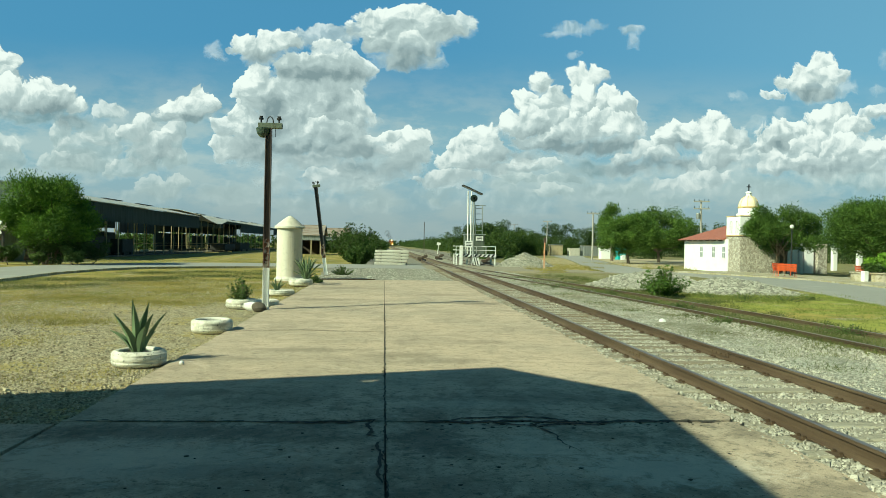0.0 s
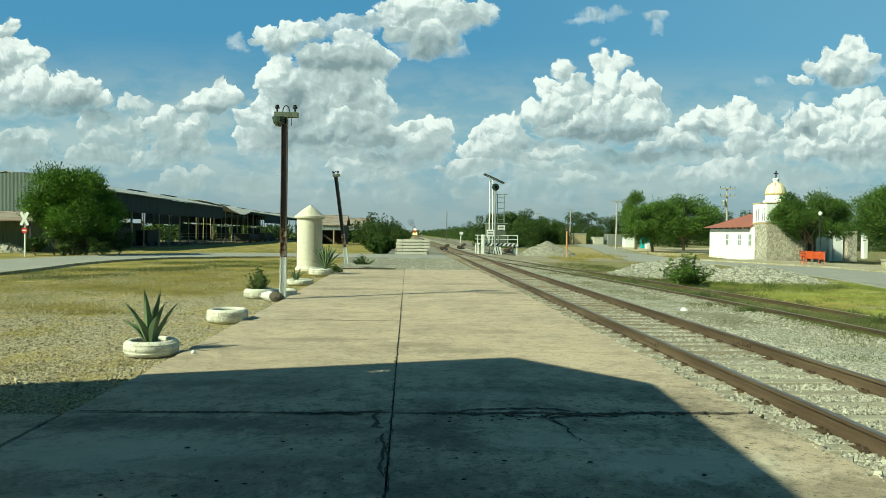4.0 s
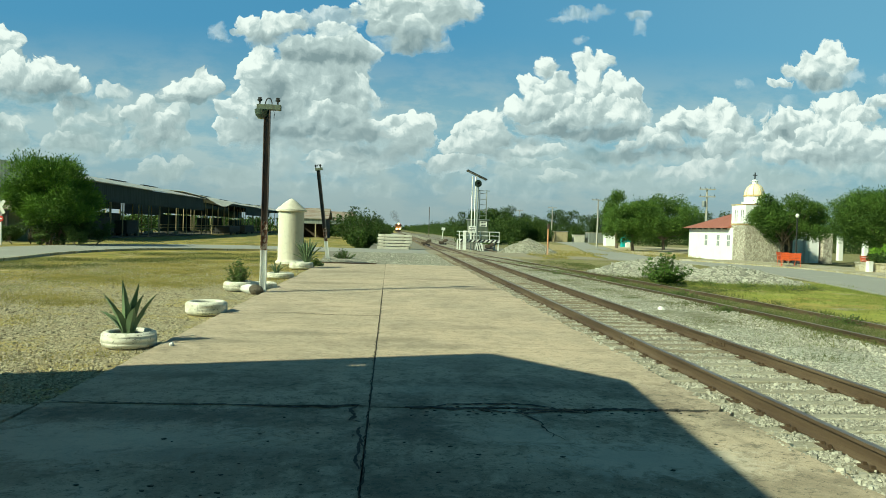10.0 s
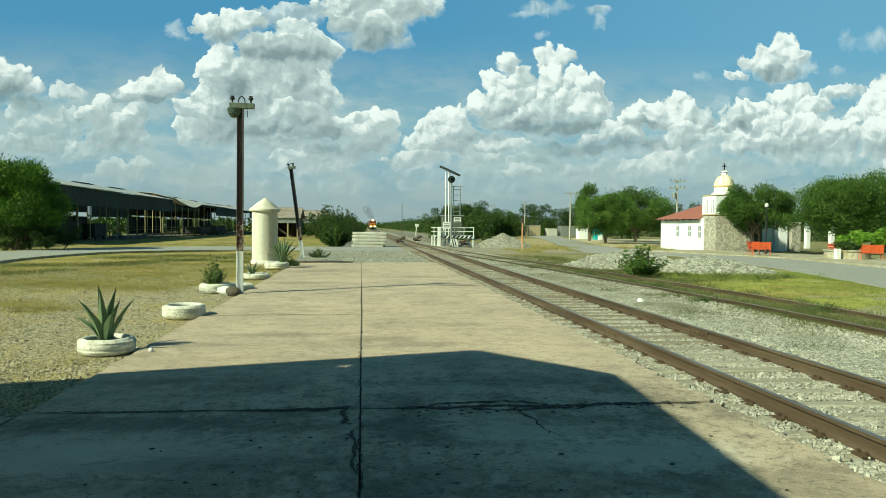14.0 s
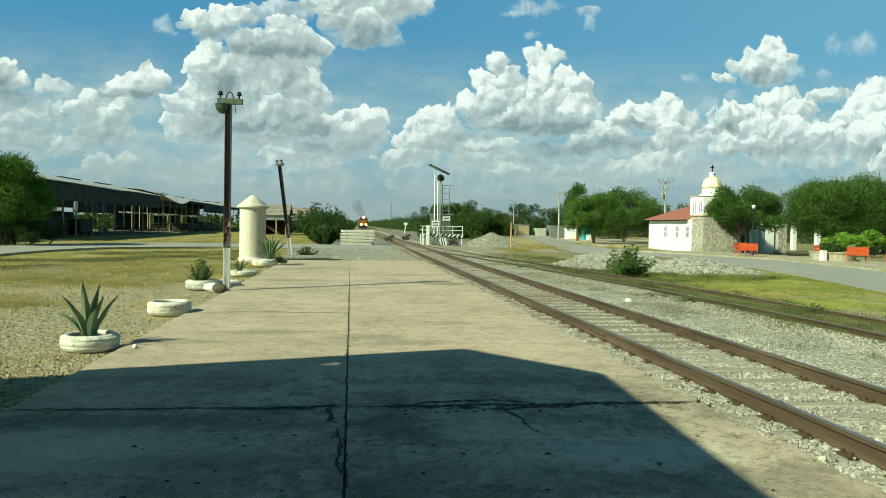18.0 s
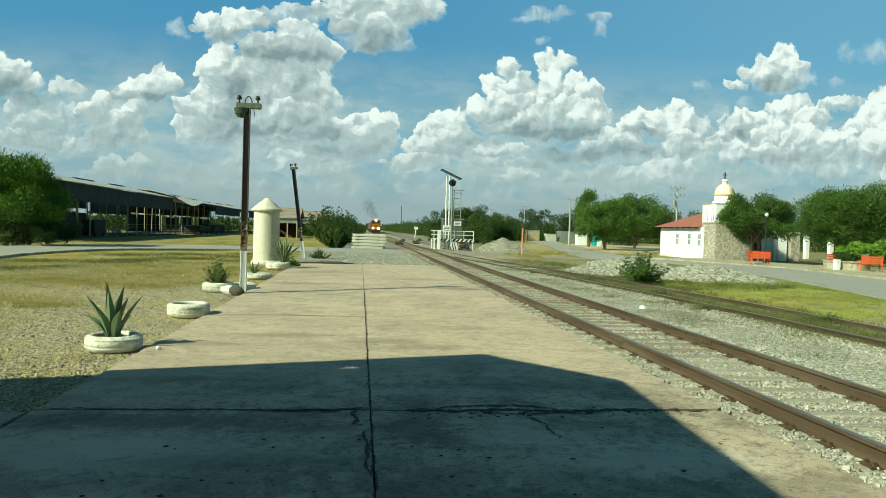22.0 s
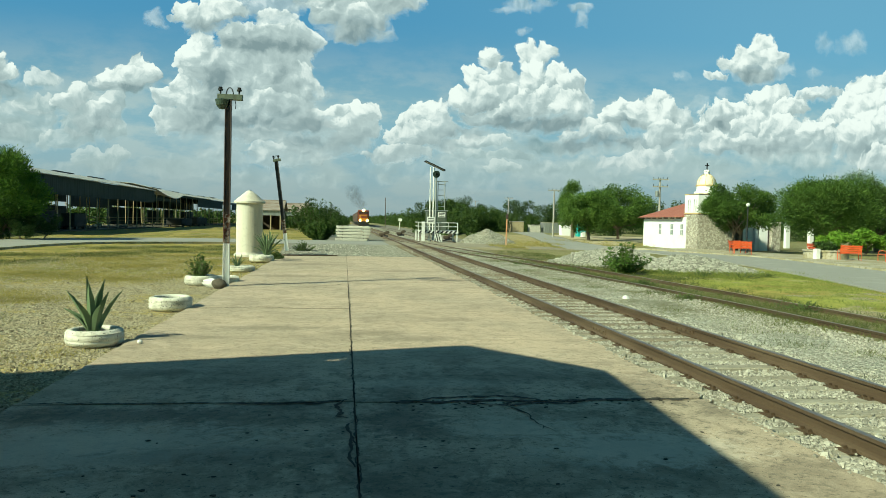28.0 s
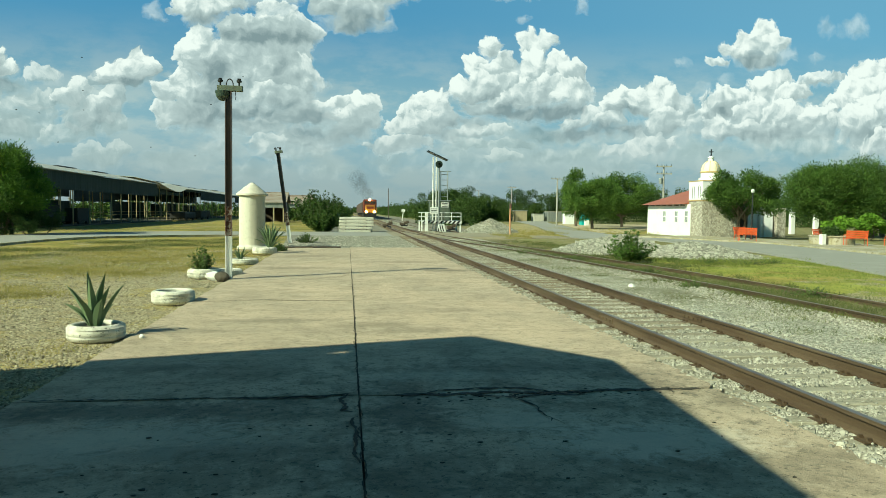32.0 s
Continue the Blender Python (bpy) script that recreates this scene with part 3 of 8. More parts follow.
def soup(name, verts, faces, mat, parent=None, label=""):
    """One object out of vertex and face arrays."""
    me = bpy.data.meshes.new(name)
    me.from_pydata(verts.tolist() if isinstance(verts, np.ndarray) else verts, [], faces.tolist() if isinstance(faces, np.ndarray) else faces)
    me.materials.append(MAT[mat])
    ob = new(name, me)
    if parent:
        ob.parent = parent
    if label:
        ob["label"] = label
    return ob


BM = bmesh.new
rng = np.random.default_rng(7)


# ---- clouds ----
def puff_group():
    """One puff laid over what is behind it: its own light and how much of the sky it covers."""
    tree = bpy.data.node_groups.new("cloud_puff", "ShaderNodeTree")
    for name, kind in (("Place", "Vector"), ("Scale", "Vector"), ("Offset", "Vector"), ("Rim", "Float"), ("Light", "Float"), ("Cover", "Float"), ("Thick", "Float"), ("Soft", "Float"), ("Firm", "Float"), ("Gain", "Float"), ("Tone", "Float")):
        tree.interface.new_socket(name, in_out="INPUT", socket_type="NodeSocket" + kind)
    for name in ("Light", "Cover"):
        tree.interface.new_socket(name, in_out="OUTPUT", socket_type="NodeSocketFloat")
    put, take = tree.nodes.new("NodeGroupInput").outputs, tree.nodes.new("NodeGroupOutput").inputs

    def node(kind, operation, *sources):
        one = tree.nodes.new(kind)
        if operation:
            one.operation = operation
        for k, v in enumerate(sources):
            if isinstance(v, (int, float, tuple)):
                one.inputs[k].default_value = v
            else:
                tree.links.new(v, one.inputs[k])
        return one

    w = node("ShaderNodeVectorMath", "MULTIPLY_ADD", put["Place"], put["Scale"], put["Offset"]).outputs[0]
    away = node("ShaderNodeVectorMath", "LENGTH", w).outputs["Value"]
    side = node("ShaderNodeVectorMath", "DOT_PRODUCT", w, (-0.30, 0.85, 0)).outputs["Value"]
    firm = node("ShaderNodeMapRange", "", side, -0.55, 0.45, put["Soft"], put["Firm"]).outputs[0]
    inner = node("ShaderNodeMath", "SUBTRACT", put["Rim"], away).outputs[0]
    m = node("ShaderNodeClamp", "", node("ShaderNodeMath", "MULTIPLY", inner, firm).outputs[0], 0.0, put["Thick"]).outputs[0]
    lit = node("ShaderNodeMath", "MULTIPLY_ADD", side, put["Gain"], put["Tone"]).outputs[0]
    for name, over in (("Light", lit), ("Cover", 1.0)):
        mx = tree.nodes.new("ShaderNodeMix")
        tree.links.new(m, mx.inputs[0])
        tree.links.new(put[name], mx.inputs[2])
        if name == "Light":
            tree.links.new(over, mx.inputs[3])
        else:
            mx.inputs[3].default_value = over
        tree.links.new(mx.outputs[0], take[name])
    return tree


PUFF = puff_group()


class Deck:
    """Fair-weather clouds far off, on a shell round the place that drifts as a whole: heaped puffs, the nearer over the farther."""

    def __init__(self, name):
        self.n = n = Nodes(name)
        xyz = n.node("ShaderNodeSeparateXYZ")
        n.link(n.coord(), xyz.inputs[0])
        uv = n.node("ShaderNodeCombineXYZ")
        n.link(n.math("DIVIDE", xyz.outputs[0], xyz.outputs[1]), uv.inputs[0])
        n.link(n.math("DIVIDE", xyz.outputs[2], xyz.outputs[1]), uv.inputs[1])
        self.flat = uv.outputs[0]
        self.p = self.warp(self.warp(self.flat, 13.0, 0.028), 44.0, 0.018)
        lump = self.lumps(self.p)
        wisp = n.noise(n.scaled(self.flat, (1.0, 1.6, 1.0)), 14, 6, 0.66, two=True)
        self.rim = n.math("ADD", n.math("ADD", 1.0, n.math("MULTIPLY", lump, 0.42)), n.math("MULTIPLY", n.math("SUBTRACT", wisp, 0.5), 0.55))
        # the side of each lump that faces the sun, up and to one side
        facing = n.math("SUBTRACT", lump, self.lumps(self.moved(self.p, -0.0040, 0.0060)))
        relief = n.math("ADD", n.math("MULTIPLY", facing, 0.55), n.math("MULTIPLY", n.math("SUBTRACT", n.noise(self.flat, 20, 6, 0.64, two=True), 0.5), 0.70))
        self.relief = n.math("ADD", relief, 0.52)
        self.light = self.cover = None

    def warp(self, vec, scale, amount):
        n = self.n
        noise = n.noise(vec, scale, 3, 0.6, out="Color", two=True)
        mid = n.node("ShaderNodeVectorMath", operation="SUBTRACT")
        n.link(noise, mid.inputs[0])
        mid.inputs[1].default_value = (0.5, 0.5, 0.5)
        s = n.scaled(mid.outputs[0], (amount, amount, 0))
        add = n.node("ShaderNodeVectorMath", operation="ADD")
        n.link(vec, add.inputs[0])
        n.link(s, add.inputs[1])
        return add.outputs[0]

    def puff(self, u, v, ru, rv, tone=0.0, thick=1.0):
        """A puff at u to the right and v up, per unit ahead, with its half width and half height: firm above, trailing off below.
        tone: how far it lies in the sun or in the shade of its own cloud; thick: how little of the sky shows through."""
        n = self.n
        g = n.node("ShaderNodeGroup")
        g.node_tree = PUFF
        n.link(self.p, g.inputs["Place"])
        n.link(self.rim, g.inputs["Rim"])
        g.inputs["Scale"].default_value = (1 / ru, 1 / rv, 0)
        g.inputs["Offset"].default_value = (-u / ru, -v / rv, 0)
        shaded = tone <= -0.3
        g.inputs["Thick"].default_value, g.inputs["Tone"].default_value = thick, tone
        g.inputs["Soft"].default_value = 1.15 * thick
        g.inputs["Firm"].default_value = (1.8 if shaded or thick <= 0.6 else 10.0) * thick
        g.inputs["Gain"].default_value = 0.12 if shaded else 0.43
        if self.light is None:
            g.inputs["Light"].default_value = 0.3
        else:
            n.link(self.light, g.inputs["Light"])
            n.link(self.cover, g.inputs["Cover"])
        self.light, self.cover = g.outputs["Light"], g.outputs["Cover"]

    def lumps(self, vec):
        """Heaped, cauliflower-like lumps at two sizes."""
        n = self.n
        a = n.math("SUBTRACT", 0.45, n.voronoi(vec, 26, "Distance", "SMOOTH_F1", True))
        b = n.math("SUBTRACT", 0.45, n.voronoi(vec, 62, "Distance", "SMOOTH_F1", True))
        c = n.math("SUBTRACT", n.noise(vec, 40, 5, 0.64, two=True), 0.5)
        return n.math("ADD", n.math("ADD", a, n.math("MULTIPLY", b, 0.8)), n.math("MULTIPLY", c, 1.35))

    def moved(self, vec, du, dv):
        add = self.n.node("ShaderNodeVectorMath", operation="ADD")
        self.n.link(vec, add.inputs[0])
        add.inputs[1].default_value = (du, dv, 0)
        return add.outputs[0]

    def finish(self, haze):
        n = self.n
        sep = n.node("ShaderNodeSeparateXYZ")
        n.link(self.flat, sep.inputs[0])
        v = sep.outputs[1]
        mask = self.cover
        light = n.math("ADD", self.light, self.relief)
        c = n.mix(n.ramp(light, -0.15, 0.62, smooth=False), (0.25, 0.32, 0.335), (0.58, 0.655, 0.64))
        c = n.mix(n.ramp(light, 0.48, 0.98, 0, 0.97), c, (0.97, 0.98, 0.92))
        c = n.mix(n.ramp(v, 0.03, 0.17, 0.60, 0), c, (0.39, 0.465, 0.47))
        if haze:
            # thin pale veil that thickens towards the horizon, with low streets of cloud in it
            street = n.noise(n.scaled(self.flat, (4.5, 11.0, 1.0)), 1.7, 7, 0.62, two=True)
            veil = n.math("MULTIPLY", n.ramp(v, 0.04, 0.34, 1, 0), n.ramp(street, 0.25, 0.66, 0.25, 0.9))
            veil = n.math("MAXIMUM", veil, n.ramp(v, 0.01, 0.26, 0.97, 0.62))
            far = n.mix(n.ramp(street, 0.36, 0.60), (0.32, 0.50, 0.60), (0.53, 0.625, 0.64))
            # blue glow above the haze, added to brighten the dimmed sky
            blue = n.mix(n.ramp(sep.outputs[0], -0.1, 0.75), (0.13, 0.385, 0.675), (0.235, 0.50, 0.745))
            far = n.mix(n.ramp(v, 0.14, 0.28), far, blue)
            far = n.mix(n.ramp(v, 0.0, 0.15, 0.85, 0), far, (0.33, 0.395, 0.405))
            c = n.mix(mask, far, c)
            mask = n.math("MAXIMUM", mask, veil)
        glowing = n.node("ShaderNodeEmission")
        n.link(c, glowing.inputs["Color"])
        glowing.inputs["Strength"].default_value = 1.0
        clear = n.node("ShaderNodeBsdfTransparent")
        mx = n.node("ShaderNodeMixShader")
        n.link(mask, mx.inputs[0])
        n.link(clear.outputs[0], mx.inputs[1])
        n.link(glowing.outputs[0], mx.inputs[2])
        n.link(mx.outputs[0], n.out.inputs["Surface"])
        return n.mat


def shell(name, radius, mat):
    """The part of a sphere ahead of the platform, from the horizon up."""
    az, el = np.radians(np.linspace(-62, 62, 41)), np.radians(np.linspace(-1.5, 40, 15))
    verts = [(radius * math.sin(a) * math.cos(e), radius * math.cos(a) * math.cos(e), radius * math.sin(e)) for e in el for a in az]
    faces = [(j * 41 + i, j * 41 + i + 1, (j + 1) * 41 + i + 1, (j + 1) * 41 + i) for j in range(14) for i in range(40)]
    me = bpy.data.meshes.new(name)
    me.from_pydata(verts, [], faces)
    me.materials.append(mat)
    me.shade_smooth()
    ob = new(name, me)
    ob.location = (0, 0, 1.7)
    return ob


high, low, mid, east = Deck("high_cloud_deck"), Deck("low_cloud_deck"), Deck("middle_cloud_deck"), Deck("east_cloud_deck")
high.puff(-0.124, 0.153, 0.098, 0.053, -0.23, 0.9)
high.puff(-0.184, 0.116, 0.052, 0.020, -0.45, 0.7)
high.puff(-0.124, 0.111, 0.060, 0.014, -0.5, 0.7)
high.puff(-0.161, 0.079, 0.045, 0.015, -0.2, 0.5)
high.puff(-0.065, 0.209, 0.026, 0.023, -0.03, 0.95)
high.puff(-0.060, 0.182, 0.024, 0.026, -0.03, 0.9)
high.puff(-0.075, 0.155, 0.023, 0.018, -0.08, 0.85)
high.puff(-0.095, 0.177, 0.033, 0.026, -0.08, 0.9)
high.puff(-0.110, 0.199, 0.045, 0.026, -0.13, 1)
high.puff(-0.221, 0.122, 0.025, 0.021, -0.08, 0.9)
high.puff(-0.236, 0.129, 0.018, 0.017, 0.02, 0.95)
high.puff(-0.225, 0.152, 0.022, 0.020, -0.03, 0.95)
high.puff(-0.203, 0.142, 0.031, 0.026, -0.13, 0.95)
high.puff(-0.210, 0.172, 0.021, 0.017, 0.02, 1)
high.puff(-0.102, 0.158, 0.042, 0.017, -0.08, 0.9)
high.puff(-0.169, 0.128, 0.067, 0.012, -0.6, 0.8)
high.puff(-0.132, 0.133, 0.068, 0.011, -0.55, 0.7)
high.puff(-0.147, 0.190, 0.037, 0.030, -0.08, 1)
high.puff(-0.125, 0.218, 0.038, 0.020, -0.03, 1)
high.puff(-0.076, 0.224, 0.026, 0.020, -0.03, 1)
high.puff(-0.169, 0.162, 0.037, 0.026, -0.18, 1)
high.puff(-0.179, 0.194, 0.024, 0.032, -0.13, 1)
high.puff(-0.205, 0.187, 0.016, 0.017, 0.02, 1)
high.puff(-0.207, 0.208, 0.015, 0.020, 0.12, 1)
high.puff(-0.189, 0.227, 0.018, 0.017, 0.12, 1)
high.puff(-0.196, 0.210, 0.021, 0.023, 0.07, 1)
high.puff(-0.171, 0.181, 0.019, 0.024, -0.65, 0.9)
high.puff(-0.100, 0.283, 0.053, 0.023, -0.18, 0.7)
high.puff(-0.042, 0.238, 0.018, 0.014, -0.08, 0.95)
high.puff(-0.065, 0.247, 0.023, 0.017, -0.03, 0.95)
high.puff(-0.092, 0.265, 0.034, 0.020, 0.02, 0.9)
high.puff(-0.111, 0.241, 0.053, 0.021, -0.18, 1)
high.puff(-0.118, 0.228, 0.060, 0.012, -0.7, 0.9)
high.puff(-0.073, 0.230, 0.038, 0.012, -0.55, 0.9)
high.puff(-0.156, 0.273, 0.027, 0.017, 0.02, 1)
high.puff(-0.177, 0.267, 0.027, 0.021, 0.12, 1)
high.puff(-0.206, 0.267, 0.026, 0.016, 0.07, 1)
high.puff(-0.185, 0.252, 0.037, 0.012, -0.45, 0.9)
high.puff(-0.226, 0.264, 0.013, 0.007, -0.08, 0.7)
high.puff(0.041, 0.295, 0.058, 0.025, -0.03, 1)
high.puff(0.084, 0.306, 0.024, 0.022, -0.03, 0.9)
high.puff(-0.020, 0.288, 0.032, 0.023, -0.03, 1)
high.puff(0.010, 0.313, 0.069, 0.023, 0.02, 1)
high.puff(-0.044, 0.298, 0.030, 0.017, -0.08, 0.8)
high.puff(0.015, 0.275, 0.054, 0.020, -0.23, 0.95)
high.puff(0.003, 0.259, 0.040, 0.014, -0.6, 0.9)
high.puff(0.034, 0.259, 0.034, 0.011, -0.55, 0.7)
high.puff(-0.000, 0.249, 0.019, 0.007, -0.5, 0.7)
high.puff(-0.024, 0.273, 0.026, 0.012, -0.28, 0.8)
high.puff(0.248, 0.308, 0.036, 0.008, -0.13, 0.5)
high.puff(0.220, 0.302, 0.016, 0.006, -0.13, 0.4)
high.puff(0.281, 0.317, 0.018, 0.008, -0.13, 0.4)
high.puff(0.331, 0.310, 0.018, 0.008, -0.08, 0.55)
high.puff(0.333, 0.296, 0.010, 0.010, -0.13, 0.35)
high.puff(0.248, 0.272, 0.009, 0.008, -0.13, 0.35)
high.puff(-0.253, 0.258, 0.015, 0.013, -0.13, 0.4)
high.puff(-0.244, 0.249, 0.012, 0.006, -0.13, 0.3)
high.puff(-0.024, 0.176, 0.012, 0.006, -0.13, 0.35)
high.puff(-0.066, 0.284, 0.012, 0.009, -0.13, 0.3)
low.puff(-0.429, 0.047, 0.049, 0.012, -0.47, 0.5)
low.puff(-0.329, 0.058, 0.043, 0.012, -0.47, 0.5)
low.puff(-0.227, 0.065, 0.052, 0.014, -0.47, 0.5)
low.puff(-0.130, 0.053, 0.060, 0.014, -0.47, 0.5)
low.puff(-0.016, 0.057, 0.054, 0.014, -0.47, 0.5)
low.puff(0.062, 0.071, 0.055, 0.017, -0.25, 0.55)
low.puff(-0.062, 0.071, 0.046, 0.014, -0.25, 0.6)
low.puff(0.174, 0.063, 0.065, 0.016, -0.42, 0.55)
low.puff(0.296, 0.082, 0.066, 0.018, -0.42, 0.6)
low.puff(0.381, 0.065, 0.068, 0.013, -0.42, 0.55)
low.puff(0.535, 0.090, 0.070, 0.021, -0.42, 0.6)
low.puff(0.677, 0.103, 0.081, 0.023, -0.42, 0.6)
low.puff(-0.308, 0.074, 0.033, 0.011, -0.1, 0.6)
low.puff(-0.032, 0.079, 0.022, 0.011, -0.05, 0.6)
low.puff(0.058, 0.063, 0.017, 0.009, -0.05, 0.6)
low.puff(-0.039, 0.056, 0.023, 0.008, -0.1, 0.5)
low.puff(0.346, 0.084, 0.034, 0.011, -0.1, 0.6)
low.puff(0.373, 0.061, 0.025, 0.007, -0.05, 0.5)
low.puff(0.222, 0.074, 0.024, 0.012, 0.05, 0.85)
low.puff(0.153, 0.082, 0.024, 0.011, -0.15, 0.6)
low.puff(0.181, 0.093, 0.036, 0.011, 0, 0.85)
low.puff(0.234, 0.094, 0.033, 0.010, -0.1, 0.8)
low.puff(0.201, 0.113, 0.042, 0.010, 0.08, 0.9)
low.puff(0.173, 0.109, 0.024, 0.008, -0.1, 0.8)
low.puff(0.287, 0.111, 0.062, 0.016, -0.67, 0.8)
low.puff(-0.520, 0.085, 0.034, 0.014, -0.15, 0.6)
low.puff(-0.535, 0.101, 0.045, 0.023, -0.25, 0.7)
low.puff(-0.539, 0.120, 0.034, 0.018, -0.05, 0.8)
low.puff(-0.509, 0.136, 0.017, 0.008, -0.05, 0.6)
low.puff(-0.414, 0.110, 0.046, 0.031, -0.2, 0.7)
low.puff(-0.452, 0.136, 0.018, 0.020, 0, 0.8)
low.puff(-0.444, 0.102, 0.038, 0.014, -0.1, 0.7)
low.puff(-0.418, 0.111, 0.018, 0.012, 0, 0.6)
low.puff(-0.391, 0.141, 0.024, 0.014, -0.1, 0.75)
low.puff(-0.429, 0.155, 0.032, 0.012, -0.47, 0.8)
low.puff(-0.475, 0.162, 0.083, 0.009, -0.62, 0.7)
low.puff(-0.360, 0.095, 0.034, 0.016, -0.15, 0.7)
low.puff(-0.314, 0.072, 0.038, 0.017, -0.1, 0.7)
low.puff(-0.303, 0.108, 0.023, 0.017, -0.05, 0.7)
low.puff(-0.337, 0.119, 0.032, 0.029, -0.1, 0.85)
low.puff(-0.357, 0.143, 0.019, 0.015, 0.05, 0.9)
low.puff(-0.339, 0.151, 0.023, 0.016, 0.05, 0.95)
low.puff(-0.299, 0.143, 0.017, 0.019, 0, 0.85)
low.puff(-0.322, 0.123, 0.035, 0.022, -0.2, 0.8)
low.puff(-0.385, 0.173, 0.023, 0.013, 0, 0.85)
low.puff(-0.559, 0.262, 0.017, 0.026, 0, 1)
low.puff(-0.562, 0.208, 0.045, 0.046, -0.25, 1)
low.puff(-0.547, 0.240, 0.026, 0.023, 0.1, 1)
low.puff(-0.524, 0.233, 0.020, 0.018, 0.1, 1)
low.puff(-0.531, 0.208, 0.034, 0.023, -0.15, 0.9)
low.puff(-0.550, 0.177, 0.045, 0.031, -0.2, 0.9)
low.puff(-0.519, 0.197, 0.020, 0.022, 0.15, 1)
low.puff(-0.425, 0.179, 0.017, 0.015, 0.1, 1)
low.puff(-0.452, 0.190, 0.027, 0.023, 0.05, 1)
low.puff(-0.479, 0.192, 0.034, 0.025, 0.1, 1)
low.puff(-0.505, 0.184, 0.030, 0.018, -0.1, 1)
low.puff(-0.467, 0.176, 0.049, 0.012, -0.52, 0.9)
low.puff(-0.285, 0.168, 0.036, 0.015, -0.15, 0.85)
low.puff(-0.270, 0.195, 0.013, 0.019, 0.1, 1)
low.puff(-0.256, 0.179, 0.015, 0.016, 0, 1)
low.puff(-0.286, 0.180, 0.025, 0.019, 0.05, 1)
low.puff(-0.304, 0.181, 0.016, 0.015, 0.15, 1)
low.puff(-0.283, 0.166, 0.035, 0.009, -0.47, 0.8)
low.puff(-0.312, 0.165, 0.019, 0.009, -0.2, 0.7)
low.puff(-0.233, 0.179, 0.010, 0.005, -0.1, 0.5)
mid.puff(-0.078, 0.082, 0.053, 0.017, -0.1, 0.7)
mid.puff(-0.032, 0.093, 0.046, 0.012, -0.2, 0.75)
mid.puff(0.022, 0.124, 0.027, 0.026, 0, 0.95)
mid.puff(0.027, 0.149, 0.019, 0.016, 0.15, 1)
mid.puff(0.010, 0.139, 0.022, 0.020, 0.15, 1)
mid.puff(-0.008, 0.148, 0.017, 0.011, 0.05, 1)
mid.puff(-0.033, 0.144, 0.020, 0.009, 0.15, 0.95)
mid.puff(-0.063, 0.135, 0.017, 0.008, -0.2, 0.9)
mid.puff(0.010, 0.106, 0.034, 0.011, -0.42, 0.85)
mid.puff(-0.044, 0.127, 0.037, 0.019, -0.72, 0.95)
mid.puff(-0.078, 0.123, 0.042, 0.017, -0.67, 0.95)
mid.puff(-0.051, 0.104, 0.054, 0.011, -0.67, 0.85)
mid.puff(-0.109, 0.108, 0.030, 0.015, -0.1, 0.8)
mid.puff(-0.104, 0.089, 0.021, 0.012, 0.1, 0.8)
mid.puff(0.069, 0.091, 0.047, 0.014, -0.1, 0.85)
mid.puff(0.136, 0.129, 0.024, 0.030, -0.05, 0.95)
mid.puff(0.127, 0.159, 0.018, 0.014, 0.15, 1)
mid.puff(0.112, 0.152, 0.022, 0.017, 0.15, 1)
mid.puff(0.091, 0.135, 0.025, 0.020, 0.05, 1)
mid.puff(0.073, 0.118, 0.020, 0.020, 0.1, 1)
mid.puff(0.104, 0.117, 0.032, 0.027, 0, 1)
mid.puff(0.077, 0.095, 0.038, 0.011, 0, 0.85)
mid.puff(0.149, 0.105, 0.036, 0.013, -0.42, 0.8)
mid.puff(0.248, 0.177, 0.074, 0.040, -0.2, 0.9)
mid.puff(0.335, 0.172, 0.028, 0.026, -0.05, 0.85)
mid.puff(0.206, 0.228, 0.018, 0.022, 0.15, 1)
mid.puff(0.219, 0.207, 0.019, 0.021, 0, 1)
mid.puff(0.285, 0.246, 0.015, 0.014, 0.15, 1)
mid.puff(0.263, 0.231, 0.023, 0.025, 0.15, 1)
mid.puff(0.261, 0.205, 0.021, 0.025, 0.1, 1)
mid.puff(0.180, 0.207, 0.019, 0.016, 0.15, 1)
mid.puff(0.207, 0.197, 0.024, 0.014, -0.05, 1)
mid.puff(0.302, 0.209, 0.020, 0.021, 0.1, 1)
mid.puff(0.326, 0.196, 0.022, 0.022, 0.05, 0.95)
mid.puff(0.293, 0.183, 0.025, 0.019, 0.1, 1)
mid.puff(0.161, 0.173, 0.018, 0.013, 0.1, 1)
mid.puff(0.187, 0.172, 0.027, 0.024, -0.05, 1)
mid.puff(0.216, 0.171, 0.037, 0.025, -0.15, 1)
mid.puff(0.253, 0.165, 0.033, 0.024, 0, 1)
mid.puff(0.318, 0.176, 0.028, 0.019, 0.1, 1)
mid.puff(0.200, 0.147, 0.041, 0.016, -0.25, 0.9)
mid.puff(0.241, 0.140, 0.065, 0.013, -0.72, 0.95)
mid.puff(0.311, 0.146, 0.050, 0.013, -0.62, 0.95)
mid.puff(0.180, 0.126, 0.040, 0.010, -0.47, 0.8)
east.puff(0.430, 0.118, 0.077, 0.023, -0.47, 0.8)
east.puff(0.476, 0.146, 0.034, 0.036, -0.15, 0.85)
east.puff(0.397, 0.090, 0.038, 0.011, 0, 0.75)
east.puff(0.448, 0.101, 0.036, 0.020, 0.12, 0.85)
east.puff(0.449, 0.181, 0.021, 0.020, 0.15, 1)
east.puff(0.469, 0.163, 0.024, 0.023, 0, 1)
east.puff(0.428, 0.170, 0.022, 0.015, 0.1, 1)
east.puff(0.397, 0.169, 0.021, 0.015, 0.15, 1)
east.puff(0.433, 0.156, 0.038, 0.021, 0, 1)
